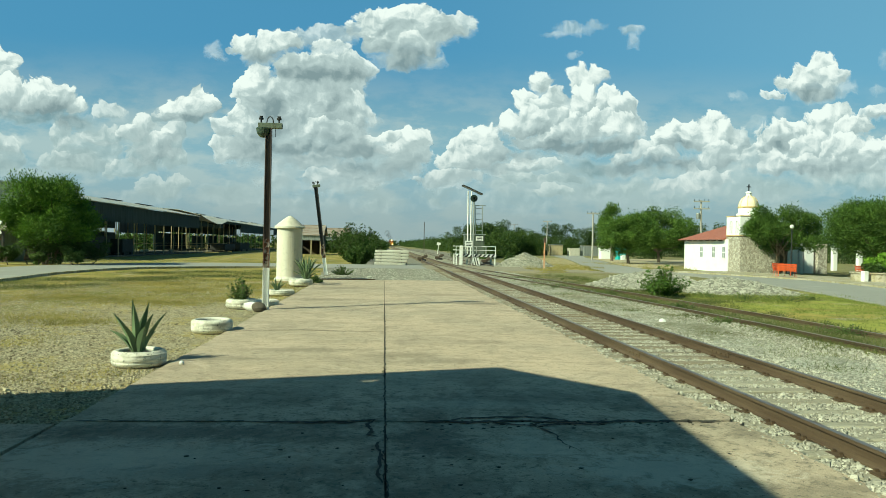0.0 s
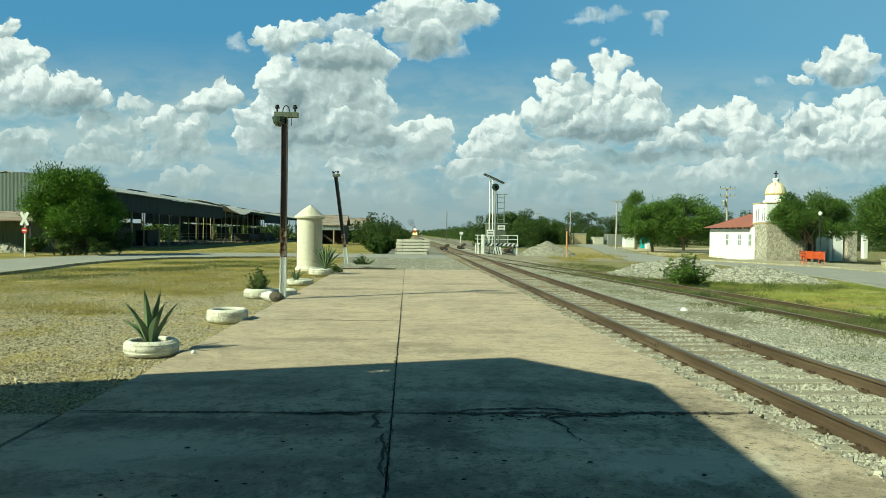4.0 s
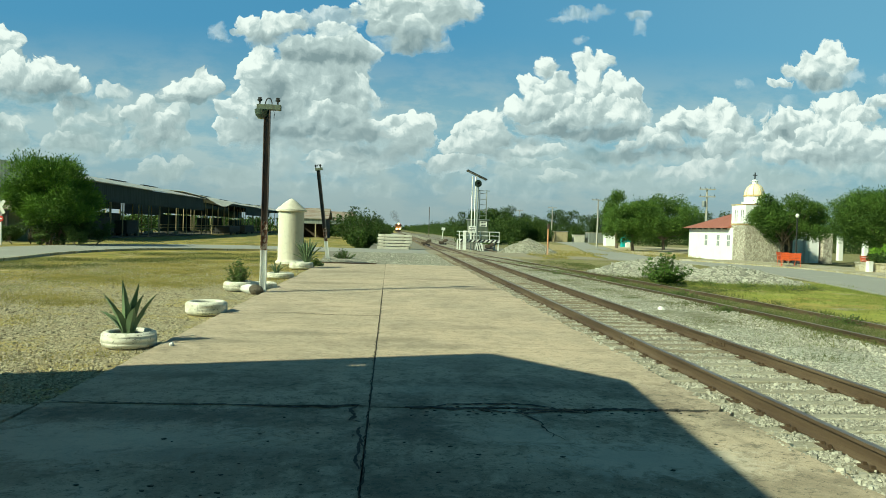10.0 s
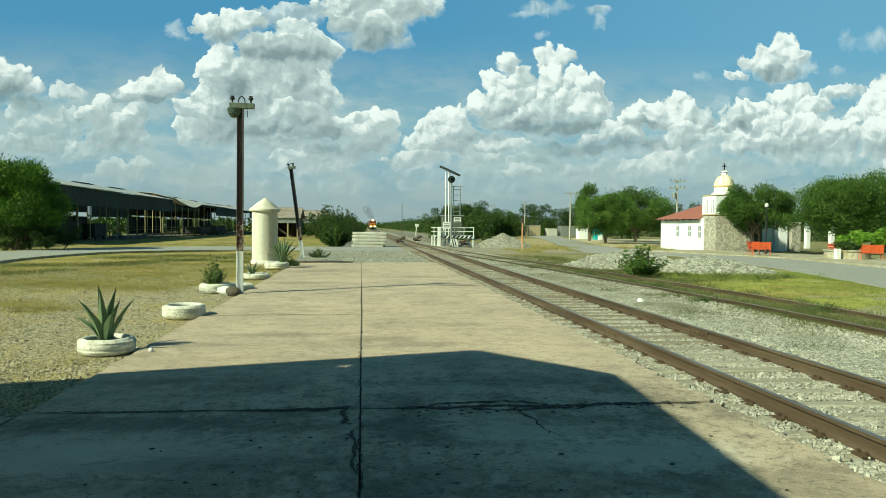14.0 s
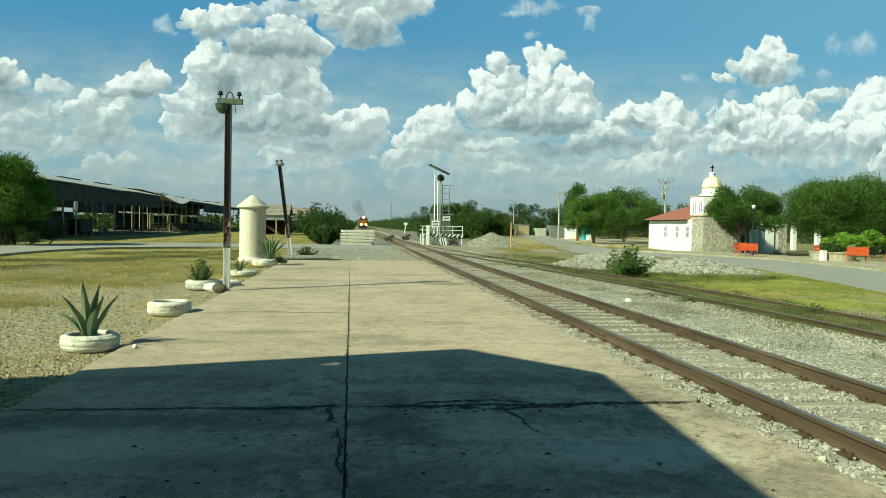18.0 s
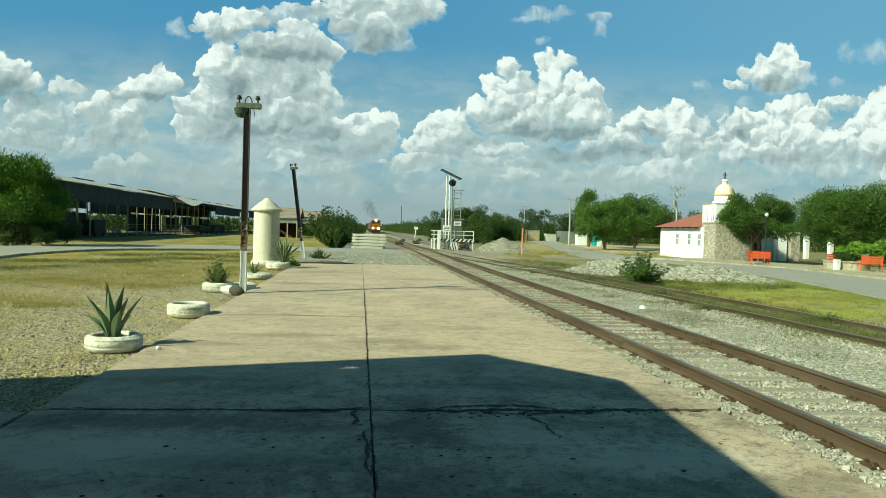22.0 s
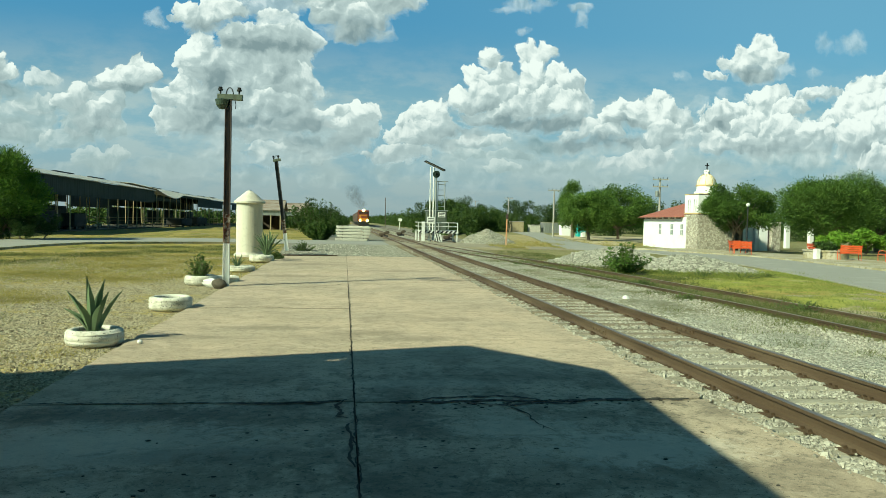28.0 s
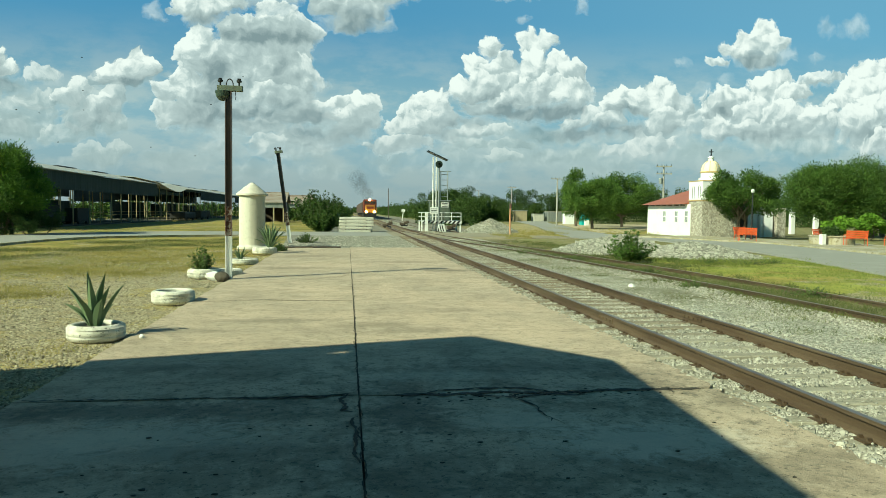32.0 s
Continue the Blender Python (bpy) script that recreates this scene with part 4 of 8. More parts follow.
east.puff(0.386, 0.154, 0.019, 0.015, 0.1, 1)
east.puff(0.357, 0.139, 0.025, 0.016, 0.1, 0.95)
east.puff(0.328, 0.127, 0.023, 0.011, 0, 0.9)
east.puff(0.380, 0.134, 0.022, 0.013, 0.1, 0.9)
east.puff(0.403, 0.149, 0.029, 0.011, -0.52, 0.9)
east.puff(0.464, 0.137, 0.033, 0.021, 0, 0.9)
east.puff(0.396, 0.120, 0.051, 0.011, -0.52, 0.9)
east.puff(0.337, 0.112, 0.050, 0.013, -0.67, 0.85)
east.puff(0.612, 0.143, 0.098, 0.041, -0.15, 0.9)
east.puff(0.516, 0.131, 0.023, 0.025, -0.1, 0.7)
east.puff(0.551, 0.122, 0.032, 0.021, 0, 0.85)
east.puff(0.675, 0.128, 0.081, 0.030, -0.1, 0.85)
east.puff(0.638, 0.200, 0.027, 0.015, 0.1, 1)
east.puff(0.617, 0.191, 0.032, 0.020, 0.15, 1)
east.puff(0.664, 0.182, 0.032, 0.018, 0.05, 1)
east.puff(0.580, 0.176, 0.028, 0.013, 0.12, 1)
east.puff(0.528, 0.151, 0.019, 0.016, 0.15, 1)
east.puff(0.551, 0.164, 0.026, 0.013, 0.1, 0.95)
east.puff(0.567, 0.153, 0.040, 0.012, -0.42, 0.9)
east.puff(0.607, 0.155, 0.040, 0.022, 0.05, 0.95)
east.puff(0.652, 0.154, 0.040, 0.022, 0.1, 0.95)
east.puff(0.542, 0.132, 0.024, 0.020, 0.1, 0.9)
east.puff(0.613, 0.125, 0.053, 0.018, -0.15, 0.85)
east.puff(0.690, 0.203, 0.020, 0.008, 0, 0.8)
east.puff(0.721, 0.207, 0.036, 0.012, 0, 0.85)
east.puff(0.806, 0.131, 0.077, 0.035, -0.05, 0.9)
east.puff(0.874, 0.150, 0.059, 0.052, 0.05, 1)
east.puff(0.830, 0.231, 0.033, 0.031, 0.15, 1)
east.puff(0.869, 0.237, 0.039, 0.043, 0.1, 1)
east.puff(0.788, 0.214, 0.031, 0.026, 0.2, 1)
east.puff(0.818, 0.187, 0.048, 0.034, 0.1, 1)
east.puff(0.765, 0.183, 0.034, 0.026, 0.2, 1)
east.puff(0.733, 0.169, 0.028, 0.017, 0.1, 0.95)
east.puff(0.720, 0.149, 0.038, 0.019, 0.1, 0.95)
east.puff(0.819, 0.162, 0.048, 0.026, 0.1, 1)
east.puff(0.767, 0.145, 0.048, 0.022, 0.15, 0.95)
east.puff(0.807, 0.126, 0.058, 0.010, -0.52, 0.75)
east.puff(0.837, 0.110, 0.058, 0.022, 0.1, 0.9)
east.puff(0.604, 0.235, 0.042, 0.018, -0.42, 0.85)
east.puff(0.617, 0.266, 0.024, 0.022, 0.2, 1)
east.puff(0.632, 0.250, 0.025, 0.020, 0.05, 0.95)
east.puff(0.591, 0.253, 0.025, 0.018, 0.15, 1)
east.puff(0.568, 0.238, 0.026, 0.014, 0.12, 1)
east.puff(0.543, 0.222, 0.023, 0.008, 0, 0.9)
east.puff(0.604, 0.227, 0.053, 0.012, -0.47, 0.85)
east.puff(0.652, 0.238, 0.021, 0.012, -0.2, 0.4)
east.puff(0.713, 0.284, 0.014, 0.015, -0.1, 0.3)
east.puff(0.759, 0.281, 0.024, 0.015, -0.1, 0.38)
east.puff(0.700, 0.238, 0.012, 0.010, -0.1, 0.3)
east.puff(0.482, 0.221, 0.017, 0.008, -0.1, 0.28)
east.puff(0.557, 0.197, 0.016, 0.013, -0.1, 0.22)
east.puff(0.514, 0.180, 0.019, 0.010, -0.1, 0.25)
high_clouds = tagged(shell("backdrop_high_clouds", 3600, high.finish(False)), "white fair-weather cumulus drifting in a blue sky", "clouds", kind="structure")
middle_clouds = tagged(shell("backdrop_middle_clouds", 3700, mid.finish(False)), "towering white cumulus with grey flat bases", "clouds", kind="structure")
east_clouds = tagged(shell("backdrop_east_clouds", 3800, east.finish(False)), "heaped bright cumulus clouds over the trees", "clouds", kind="structure")
low_clouds = tagged(shell("backdrop_low_clouds", 4000, low.finish(True)), "banks of white cumulus clouds above a hazy horizon", "clouds", kind="structure")

# ---- ground ----


def ground_height(x, y):
    """Level by the platform, a shallow trough for the tracks, and small unevenness."""
    z = -0.05 + 0.03 * noise.noise((x * 0.35, y * 0.35, 0.3)) - 0.02
    if 3.3 < x < 12.0 and y < 900:
        z -= 0.09
    return z


def span(lo, hi, step):
    return list(np.arange(lo, hi + 1e-6, step))


gx = [-4000, -1500, -600, -250, -120, -70] + span(-45, -12, 1.5) + span(-11, 3, 0.5) + [3.3, 3.45] + span(4, 12, 0.5) + span(13, 60, 1.5) + [75, 110, 250, 600, 1500, 4000]
gy = [-1500, -300, -80] + span(-20, 50, 0.8) + span(52, 120, 2.5) + [135, 160, 200, 260, 350, 500, 800, 1500, 4300]
verts = [(x, y, ground_height(x, y)) for y in gy for x in gx]
w = len(gx)
faces = [(j * w + i, j * w + i + 1, (j + 1) * w + i + 1, (j + 1) * w + i) for j in range(len(gy) - 1) for i in range(w - 1)]
ground = tagged(soup("ground", verts, faces, "ground"), "dry gravelly ground with yellowing grass patches", "ground", kind="structure")
ground.data.shade_smooth()


def strip(name, left, right, z, mat, label, category, thick=0.05):
    """A road or path between two edge lines of equally many points."""
    bm = BM()
    slab(bm, left + right[::-1], z - thick, z)
    bmesh.ops.triangulate(bm, faces=bm.faces)
    return tagged(part(name, bm, mat), label, category, kind="structure")


def smooth_line(points, k=6):
    """Points of a soft curve through the given ones."""
    pts = [Vector((*p, 0)) for p in points]
    pts = [pts[0] * 2 - pts[1]] + pts + [pts[-1] * 2 - pts[-2]]
    out = []
    for a, b, c, d in zip(pts, pts[1:], pts[2:], pts[3:]):
        for i in range(k):
            t = i / k
            q = 0.5 * (2 * b + (c - a) * t + (2 * a - 5 * b + 4 * c - d) * t * t + (3 * b - a - 3 * c + d) * t ** 3)
            out.append((q.x, q.y))
    out.append((pts[-2].x, pts[-2].y))
    return out


strip("road_west", smooth_line([(-25, -40), (-24.5, 0), (-24, 30), (-23.2, 43), (-21, 53), (-15, 60), (-6, 61.6), (3, 61.8)]),
      smooth_line([(-15.5, -40), (-15.6, 0), (-15.9, 28), (-16.8, 38), (-15.6, 46), (-11, 50), (-4, 52.2), (3, 52.6)]), -0.012, "asphalt",
      "worn grey asphalt road running up to a level crossing", "road")
strip("road_crossing", [(3, 61.8), (4.5, 61.8), (8, 61), (12.5, 59.5), (15.4, 56.5)], [(3, 52.6), (4.5, 52.4), (8, 51.6), (12.5, 50.2), (16.2, 50.0)], -0.014, "crossing",
      "dusty brown gravel crossing over the rails", "level crossing", 0.25)
strip("road_east", smooth_line([(15.6, 50.2), (16.9, 54.6), (18.0, 62), (20.0, 71.8), (24.0, 90), (28.0, 110), (35.0, 150)]),
      smooth_line([(21.0, 50.2), (21.9, 57), (23.2, 66), (25.2, 77.3), (30.0, 98), (34.4, 120), (42.0, 150)]), -0.016, "asphalt",
      "grey asphalt road curving away past the trees", "road")
strip("verge_west", smooth_line([(13.0, 56.4), (13.8, 62), (15.6, 72), (20.0, 92), (24.0, 112)]), smooth_line([(15.6, 54.2), (17.2, 60), (19.6, 71.8), (23.7, 90), (27.8, 110)]), -0.01, "dry_verge",
      "straw-yellow dry verge beside the road", "verge", 0.09)
strip("dirt_yard", smooth_line([(23.4, 65), (25.6, 77.3), (30.4, 98), (34.8, 120)]), smooth_line([(27.5, 67), (33.0, 78), (46.0, 97), (56.0, 116)]), -0.03, "dirt",
      "pale trampled dirt under the roadside trees", "dirt", 0.03)
strip("road_plaza", smooth_line([(17, 53.5), (20.2, 48.5), (20, 40), (19.3, 33), (17.2, 24.5), (14.5, 14), (12.8, 0), (12.5, -40)]),
      smooth_line([(19.5, 56), (22.2, 52), (24.4, 46.0), (25.6, 41.6), (24.6, 33), (23, 22), (21.5, 0), (21, -40)]), -0.010, "asphalt",
      "grey asphalt street beside the chapel garden", "road")
strip("pavement_chapel", smooth_line([(22.4, 54), (24.6, 46.8), (25.9, 41.8), (24.9, 33), (23.3, 22), (21.8, 0)]),
      smooth_line([(27.6, 55.5), (30.2, 49), (31.6, 43), (30.4, 33), (28.8, 22), (27.2, 0)]), 0.06, "pavement",
      "pale concrete pavement in front of the chapel", "pavement", 0.12)
strip("gravel_yard", smooth_line([(-3.0, 60.5), (-3.4, 80), (-5.0, 140), (-8.0, 300)]), smooth_line([(12.0, 60.5), (12.6, 80), (14.4, 140), (17.0, 300)]), -0.06, "apron",
      "dusty gravel yard round the rails past the crossing", "gravel", 0.04)
kerb_line = smooth_line([(-15.6, 0), (-15.9, 28), (-16.8, 38), (-15.6, 46), (-11, 50), (-6, 51.8)])
kerb_in = [(x + 0.16, y - 0.05) for x, y in kerb_line]
strip("kerb", kerb_line, kerb_in, 0.055, "pavement", "low weathered concrete kerb along the road", "kerb", 0.2)
strip("gravel_apron", [(-4.4, 52.0), (0, 52.3), (3.3, 52.4)], [(-3.4, 35.0), (0, 35.2), (3.3, 35.6)], -0.02, "apron",
      "grey gravel apron between platform and road", "gravel")

# ---- platform ----


def ragged(x0, x1, y0, y1, jag):
    """The outline of a slab with chipped edges; jag: how ragged (south, east, north, west)."""
    out = []
    for (ax, ay), (bx, by), j in (((x0, y0), (x1, y0), jag[0]), ((x1, y0), (x1, y1), jag[1]), ((x1, y1), (x0, y1), jag[2]), ((x0, y1), (x0, y0), jag[3])):
        k = max(2, int(math.hypot(bx - ax, by - ay) / 0.16))
        nx, ny = (by - ay), -(bx - ax)
        ln = math.hypot(nx, ny)
        for i in range(k):
            t = i / k
            px, py = ax + (bx - ax) * t, ay + (by - ay) * t
            off = j * (0.55 * noise.noise((px * 1.1, py * 1.1, 2.0)) + 0.6 * noise.noise((px * 5, py * 5, 4.0))) - j * 0.45
            out.append((px + nx / ln * off, py + ny / ln * off))
    return out


platform = thing("platform", "long weathered concrete station platform with cracked joints", "platform", kind="structure")
base = BM()
box(base, (0.1, 10.5, -0.20), (6.7, 49.2, 0.3))
part("joint_bed", base, "joint", platform, "dark dirt in the joints", Matrix.Translation((0, 0, 0)))
for x0, x1, rows in ((-3.27, -0.163, (-14, -7, 0, 7.14, 14.5, 24.2, 34.9)), (-0.154, 3.52, (-14, -7, 0, 7.10, 20.7, 35.2))):
    for y0, y1 in zip(rows, rows[1:]):
        bm = BM()
        wide = 0.045 if y1 < 8 and x0 > -1 else 0.03
        right = 0.16 if x1 > 3 else 0.02
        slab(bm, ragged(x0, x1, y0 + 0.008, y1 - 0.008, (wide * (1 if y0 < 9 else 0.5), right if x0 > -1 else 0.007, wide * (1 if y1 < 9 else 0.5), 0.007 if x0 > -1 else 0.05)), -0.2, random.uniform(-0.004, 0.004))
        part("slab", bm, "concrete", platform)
bm = BM()
slab(bm, ragged(-9, -3.31, -14, 7.1, (0.03, 0.03, 0.05, 0.03)), -0.2, -0.012)
part("slab", bm, "concrete", platform)


def crack(points, wide):
    """A dark open crack that zigzags through the given points."""
    bm, pts = BM(), []
    for (ax, ay), (bx, by) in zip(points, points[1:]):
        k = max(2, int(math.hypot(bx - ax, by - ay) / 0.045))
        for i in range(k):
            t = i / k
            px, py = ax + (bx - ax) * t, ay + (by - ay) * t
            pts.append((px + 0.035 * noise.noise((px * 9, py * 9, 1.3)) + rng.normal(0, 0.003), py + 0.04 * noise.noise((px * 9, py * 9, 7.3)) + rng.normal(0, 0.003)))
    pts.append(points[-1])
    left, right = [], []
    for i, (a, b) in enumerate(zip(pts, pts[1:])):
        d = Vector((b[0] - a[0], b[1] - a[1])).normalized()
        wd = wide * (0.25 + 0.9 * rng.random()) * min(1, (len(pts) - i) / 5, (i + 2) / 5)
        left.append((a[0] - d.y * wd, a[1] + d.x * wd))
        right.append((a[0] + d.y * wd, a[1] - d.x * wd))
    vs = [(x, y, 0.0075) for x, y in left + right]
    m = len(left)
    soup("crack", vs, [(i, i + 1, m + i + 1, m + i) for i in range(m - 1)], "joint", platform)


# the broken cross joint, its loose flakes and the cracks that leave it
crack([(0.40, 7.08), (0.62, 7.20), (1.0, 7.27), (1.45, 7.26), (1.62, 7.17), (1.75, 7.10)], 0.032)
crack([(0.20, 7.10), (0.7, 7.06), (1.2, 7.10), (1.8, 7.03), (2.3, 7.09), (3.3, 7.06)], 0.052)
crack([(0.9, 7.0), (1.3, 6.93), (1.7, 6.98), (2.0, 6.92)], 0.030)
crack([(-0.28, 7.14), (-0.33, 6.95), (-0.29, 6.75), (-0.31, 6.6), (-0.2, 6.52)], 0.028)
crack([(-0.19, 6.42), (-0.25, 6.25), (-0.19, 6.05), (-0.22, 5.6), (-0.19, 5.2)], 0.018)
crack([(-0.17, 3.2), (-0.155, 4.6), (-0.165, 6.0), (-0.155, 7.1)], 0.009)
crack([(-0.155, 7.2), (-0.165, 10.0), (-0.15, 14.0), (-0.16, 20.5)], 0.008)
crack([(-0.5, 18.6), (-0.9, 18.9), (-1.4, 18.7)], 0.010)
crack([(1.28, 6.95), (1.36, 6.75), (1.45, 6.6), (1.42, 6.4), (1.46, 6.2), (1.43, 6.05)], 0.016)
crack([(1.42, 6.2), (1.52, 6.1), (1.55, 5.95)], 0.007)
crack([(-3.2, 7.17), (-2.2, 7.13), (-1.2, 7.12), (-0.8, 7.08), (-0.2, 7.16)], 0.020)
crack([(-1.3, 7.10), (-0.9, 7.05), (-0.5, 7.08), (-0.2, 7.18)], 0.036)
crack([(-2.6, 20.0), (-2.0, 19.2), (-1.2, 18.9), (-0.5, 19.5), (-0.2, 20.2)], 0.012)
crack([(-3.2, 14.3), (-2.4, 14.5), (-1.9, 14.66), (-1.0, 14.4), (-0.3, 14.5)], 0.018)
crack([(2.0, 20.9), (2.7, 21.4), (3.3, 21.3)], 0.012)
for k in range(110):
    # chips knocked out along the joints
    x, y = (rng.uniform(0.2, 3.2), 7.02 + rng.normal(0, 0.09)) if k % 3 else (rng.uniform(-3, 3), rng.uniform(4.2, 7.0))
    bm = BM()
    r = rng.uniform(0.004, 0.015)
    slab(bm, [(x + r * 1.6 * (0.6 + 0.7 * rng.random()) * math.cos(a), y + r * (0.6 + 0.7 * rng.random()) * math.sin(a)) for a in np.linspace(0, 5.6, 8)], 0.001, 0.0065)
    part("chip", bm, "joint", platform)

# ---- tracks ----


def rail_mesh(points, z):
    """A rail along the given line (x, y): foot, web and head in one profile, the worn top apart."""
    prof = [(-0.07, -0.16), (-0.07, -0.145), (-0.012, -0.12), (-0.012, -0.045), (-0.036, -0.035), (-0.036, -0.004), (0.036, -0.004), (0.036, -0.035), (0.012, -0.045), (0.012, -0.12), (0.07, -0.145), (0.07, -0.16)]
    def sweep(shape, dz):
        vs, fs = [], []
        for i, (x, y) in enumerate(points):
            a, b = points[max(i - 1, 0)], points[min(i + 1, len(points) - 1)]
            d = Vector((b[0] - a[0], b[1] - a[1])).normalized()
            vs += [(x + d.y * px, y - d.x * px, z + pz + dz) for px, pz in shape]
        k = len(shape)
        for i in range(len(points) - 1):
            fs += [(i * k + j, i * k + (j + 1) % k, (i + 1) * k + (j + 1) % k, (i + 1) * k + j) for j in range(k)]
        fs += [tuple(range(k)), tuple(range(len(vs) - k, len(vs)))[::-1]]
        return vs, fs
    return sweep(prof, 0.0), sweep([(-0.033, -0.004), (-0.028, 0.0), (0.028, 0.0), (0.033, -0.004)], 0.0)


def lay_rail(track, points, z, name="rail"):
    (v, f), (v2, f2) = rail_mesh(points, z)
    ob = soup(name, v, f, "rail", track)
    me = bpy.data.meshes.new("running_surface")
    me.from_pydata(v2, [], f2)
    me.materials.append(MAT["rail_top"])
    top = new("running_surface", me)
    top.parent = ob
    return ob


def tie_mesh(mat, length=2.5):
    bm = BM()
    box(bm, (0, 0, -0.09), (length, 0.22, 0.18), bevel=0.015)
    return mesh_of(bm, MAT[mat], "tie")


def straight(x, y0, y1, step=12):
    return [(x, y) for y in np.linspace(y0, y1, max(2, int((y1 - y0) / step)))]


RAIL_L, RAIL_R, RAIL_Z = 3.975, 5.48, 0.11
main_track = thing("railway_track", "rusty main line rails on grey weathered ties and pale ballast", "railway track", kind="structure")
lay_rail(main_track, straight(RAIL_L, -40, 1500), RAIL_Z)
lay_rail(main_track, straight(RAIL_R, -40, 1500), RAIL_Z)
tie_data = tie_mesh("tie")
for i in range(130):
    ob = new("tie", tie_data)
    ob.parent = main_track
    ob.matrix_basis = pose(4.73 + random.uniform(-0.08, 0.08), -4 + i * 0.56 + random.uniform(-0.05, 0.05), -0.044 + random.uniform(-0.018, 0.004), random.uniform(-2, 2), random.uniform(-0.4, 0.4), random.uniform(-2.2, 2.2))


def far_ties(track, x, y0, y1, step, z, mat):
    vs, fs = [], []
    for y in np.arange(y0, y1, step):
        k = len(vs)
        a = random.uniform(-0.04, 0.04)
        for zz in (z - 0.15, z):
            vs += [(x - 1.25, y - 0.11 + a, zz), (x + 1.25, y - 0.11, zz), (x + 1.25, y + 0.11, zz), (x - 1.25, y + 0.11 + a, zz)]
        fs += [(k + 4, k + 5, k + 6, k + 7), (k, k + 1, k + 5, k + 4), (k + 1, k + 2, k + 6, k + 5), (k + 2, k + 3, k + 7, k + 6), (k + 3, k, k + 4, k + 7)]
    ob = soup("far_ties", vs, fs, mat, track)
    ob["kind"] = "stuff"


far_ties(main_track, 4.73, 69, 420, 0.6, -0.05, "tie")
# rail joints, and spikes beside the near rails
for x in (RAIL_L, RAIL_R):
    for y in (11.6, 23.4, 35.2):
        bm = BM()
        for s in (-1, 1):
            box(bm, (x + s * 0.022, y, 0.03), (0.018, 0.62, 0.08), bevel=0.004)
            for k in range(4):
                tube(bm, (x + s * 0.03, y - 0.24 + 0.16 * k, 0.03), (x + s * 0.055, y - 0.24 + 0.16 * k, 0.03), 0.014, n=6)
        part("joint_bar", bm, "rail", main_track)
plate = BM()
box(plate, (0, 0, -0.006), (0.32, 0.17, 0.012))
for sx in (-0.1, 0.1):
    for sy in (-0.05, 0.05):
        box(plate, (sx, sy, 0.012), (0.035, 0.025, 0.03))
plate_data = mesh_of(plate, MAT["rail"], "tie_plate")
for i in range(70):
    for x in (RAIL_L, RAIL_R):
        ob = new("tie_plate", plate_data)
        ob.parent = main_track
        ob.matrix_basis = pose(x, 4.4 + i * 0.56, -0.043)

# second track: curves in towards the main line near the crossing
side_track = thing("siding_track", "dark rusty siding rails sunk in weeds and dirt", "railway track", kind="structure")
def side_line(off):
    return smooth_line([(9.75 + off, -40), (9.72 + off, 0), (9.68 + off, 12), (9.5 + off, 18), (9.05 + off, 24), (8.55 + off, 30), (7.9 + off, 36), (7.2 + off, 42), (6.5 + off, 49), (5.9 + off, 56), (5.4 + off, 64), (5.0 + off, 76)], 5)
lay_rail(side_track, side_line(-0.753), 0.03)
lay_rail(side_track, side_line(0.753), 0.03)
side_bed = side_line(0.0)
strip("siding_bed", [(x - 1.05, y) for x, y in side_bed], [(x + 1.25, y) for x, y in side_bed], -0.085, "weedy_dirt", "dark weedy dirt under the siding rails", "track bed", 0.05)
dark_data = tie_mesh("dark_tie")
for i in range(60):
    y = -4 + i * 0.75
    line = side_line(0)
    x = float(np.interp(y, [p[1] for p in line], [p[0] for p in line]))
    ob = new("tie", dark_data)
    ob.parent = side_track
    ob.matrix_basis = pose(x, y, -0.17, 0, 0, random.uniform(-1, 1) + (4 if y > 20 else 0))

# third track past the crossing, leaving the main line to the left
west_track = thing("branch_track", "rusty branch rails beyond the level crossing", "railway track", kind="structure")
for off in (-0.753, 0.753):
    lay_rail(west_track, smooth_line([(8.6 + off, 62), (8.4 + off, 80), (8.9 + off, 110), (9.3 + off, 160), (9.4 + off, 260), (9.4 + off, 420)], 5), 0.03)
far_ties(west_track, 8.9, 70, 300, 0.7, -0.13, "dark_tie")

# ballast bed with loose stones on it
bm = BM()
bed_x = [3.42, 3.7, 4.4, 5.0, 5.8, 6.4, 7.4, 8.6]
bed_y = list(np.arange(-20, 60, 0.5)) + list(np.arange(60, 420, 10))
bv = []
for y in bed_y:
    for x in bed_x:
        z = -0.072 + 0.025 * noise.noise((x * 1.7, y * 1.7, 8)) + (0.035 if x > 5.9 else -0.035 if 3.8 < x < 5.7 else 0) + (-0.05 if x > 8.5 else 0)
        bv.append((x, y, z + (-0.06 if x < 3.5 else 0)))
k = len(bed_x)
bf = [(j * k + i, j * k + i + 1, (j + 1) * k + i + 1, (j + 1) * k + i) for j in range(len(bed_y) - 1) for i in range(k - 1)]
bm.free()
ballast = tagged(soup("ballast_bed", bv, bf, "ballast"), "pale grey crushed stone ballast between the tracks", "ballast", kind="structure")
ballast.data.shade_smooth()


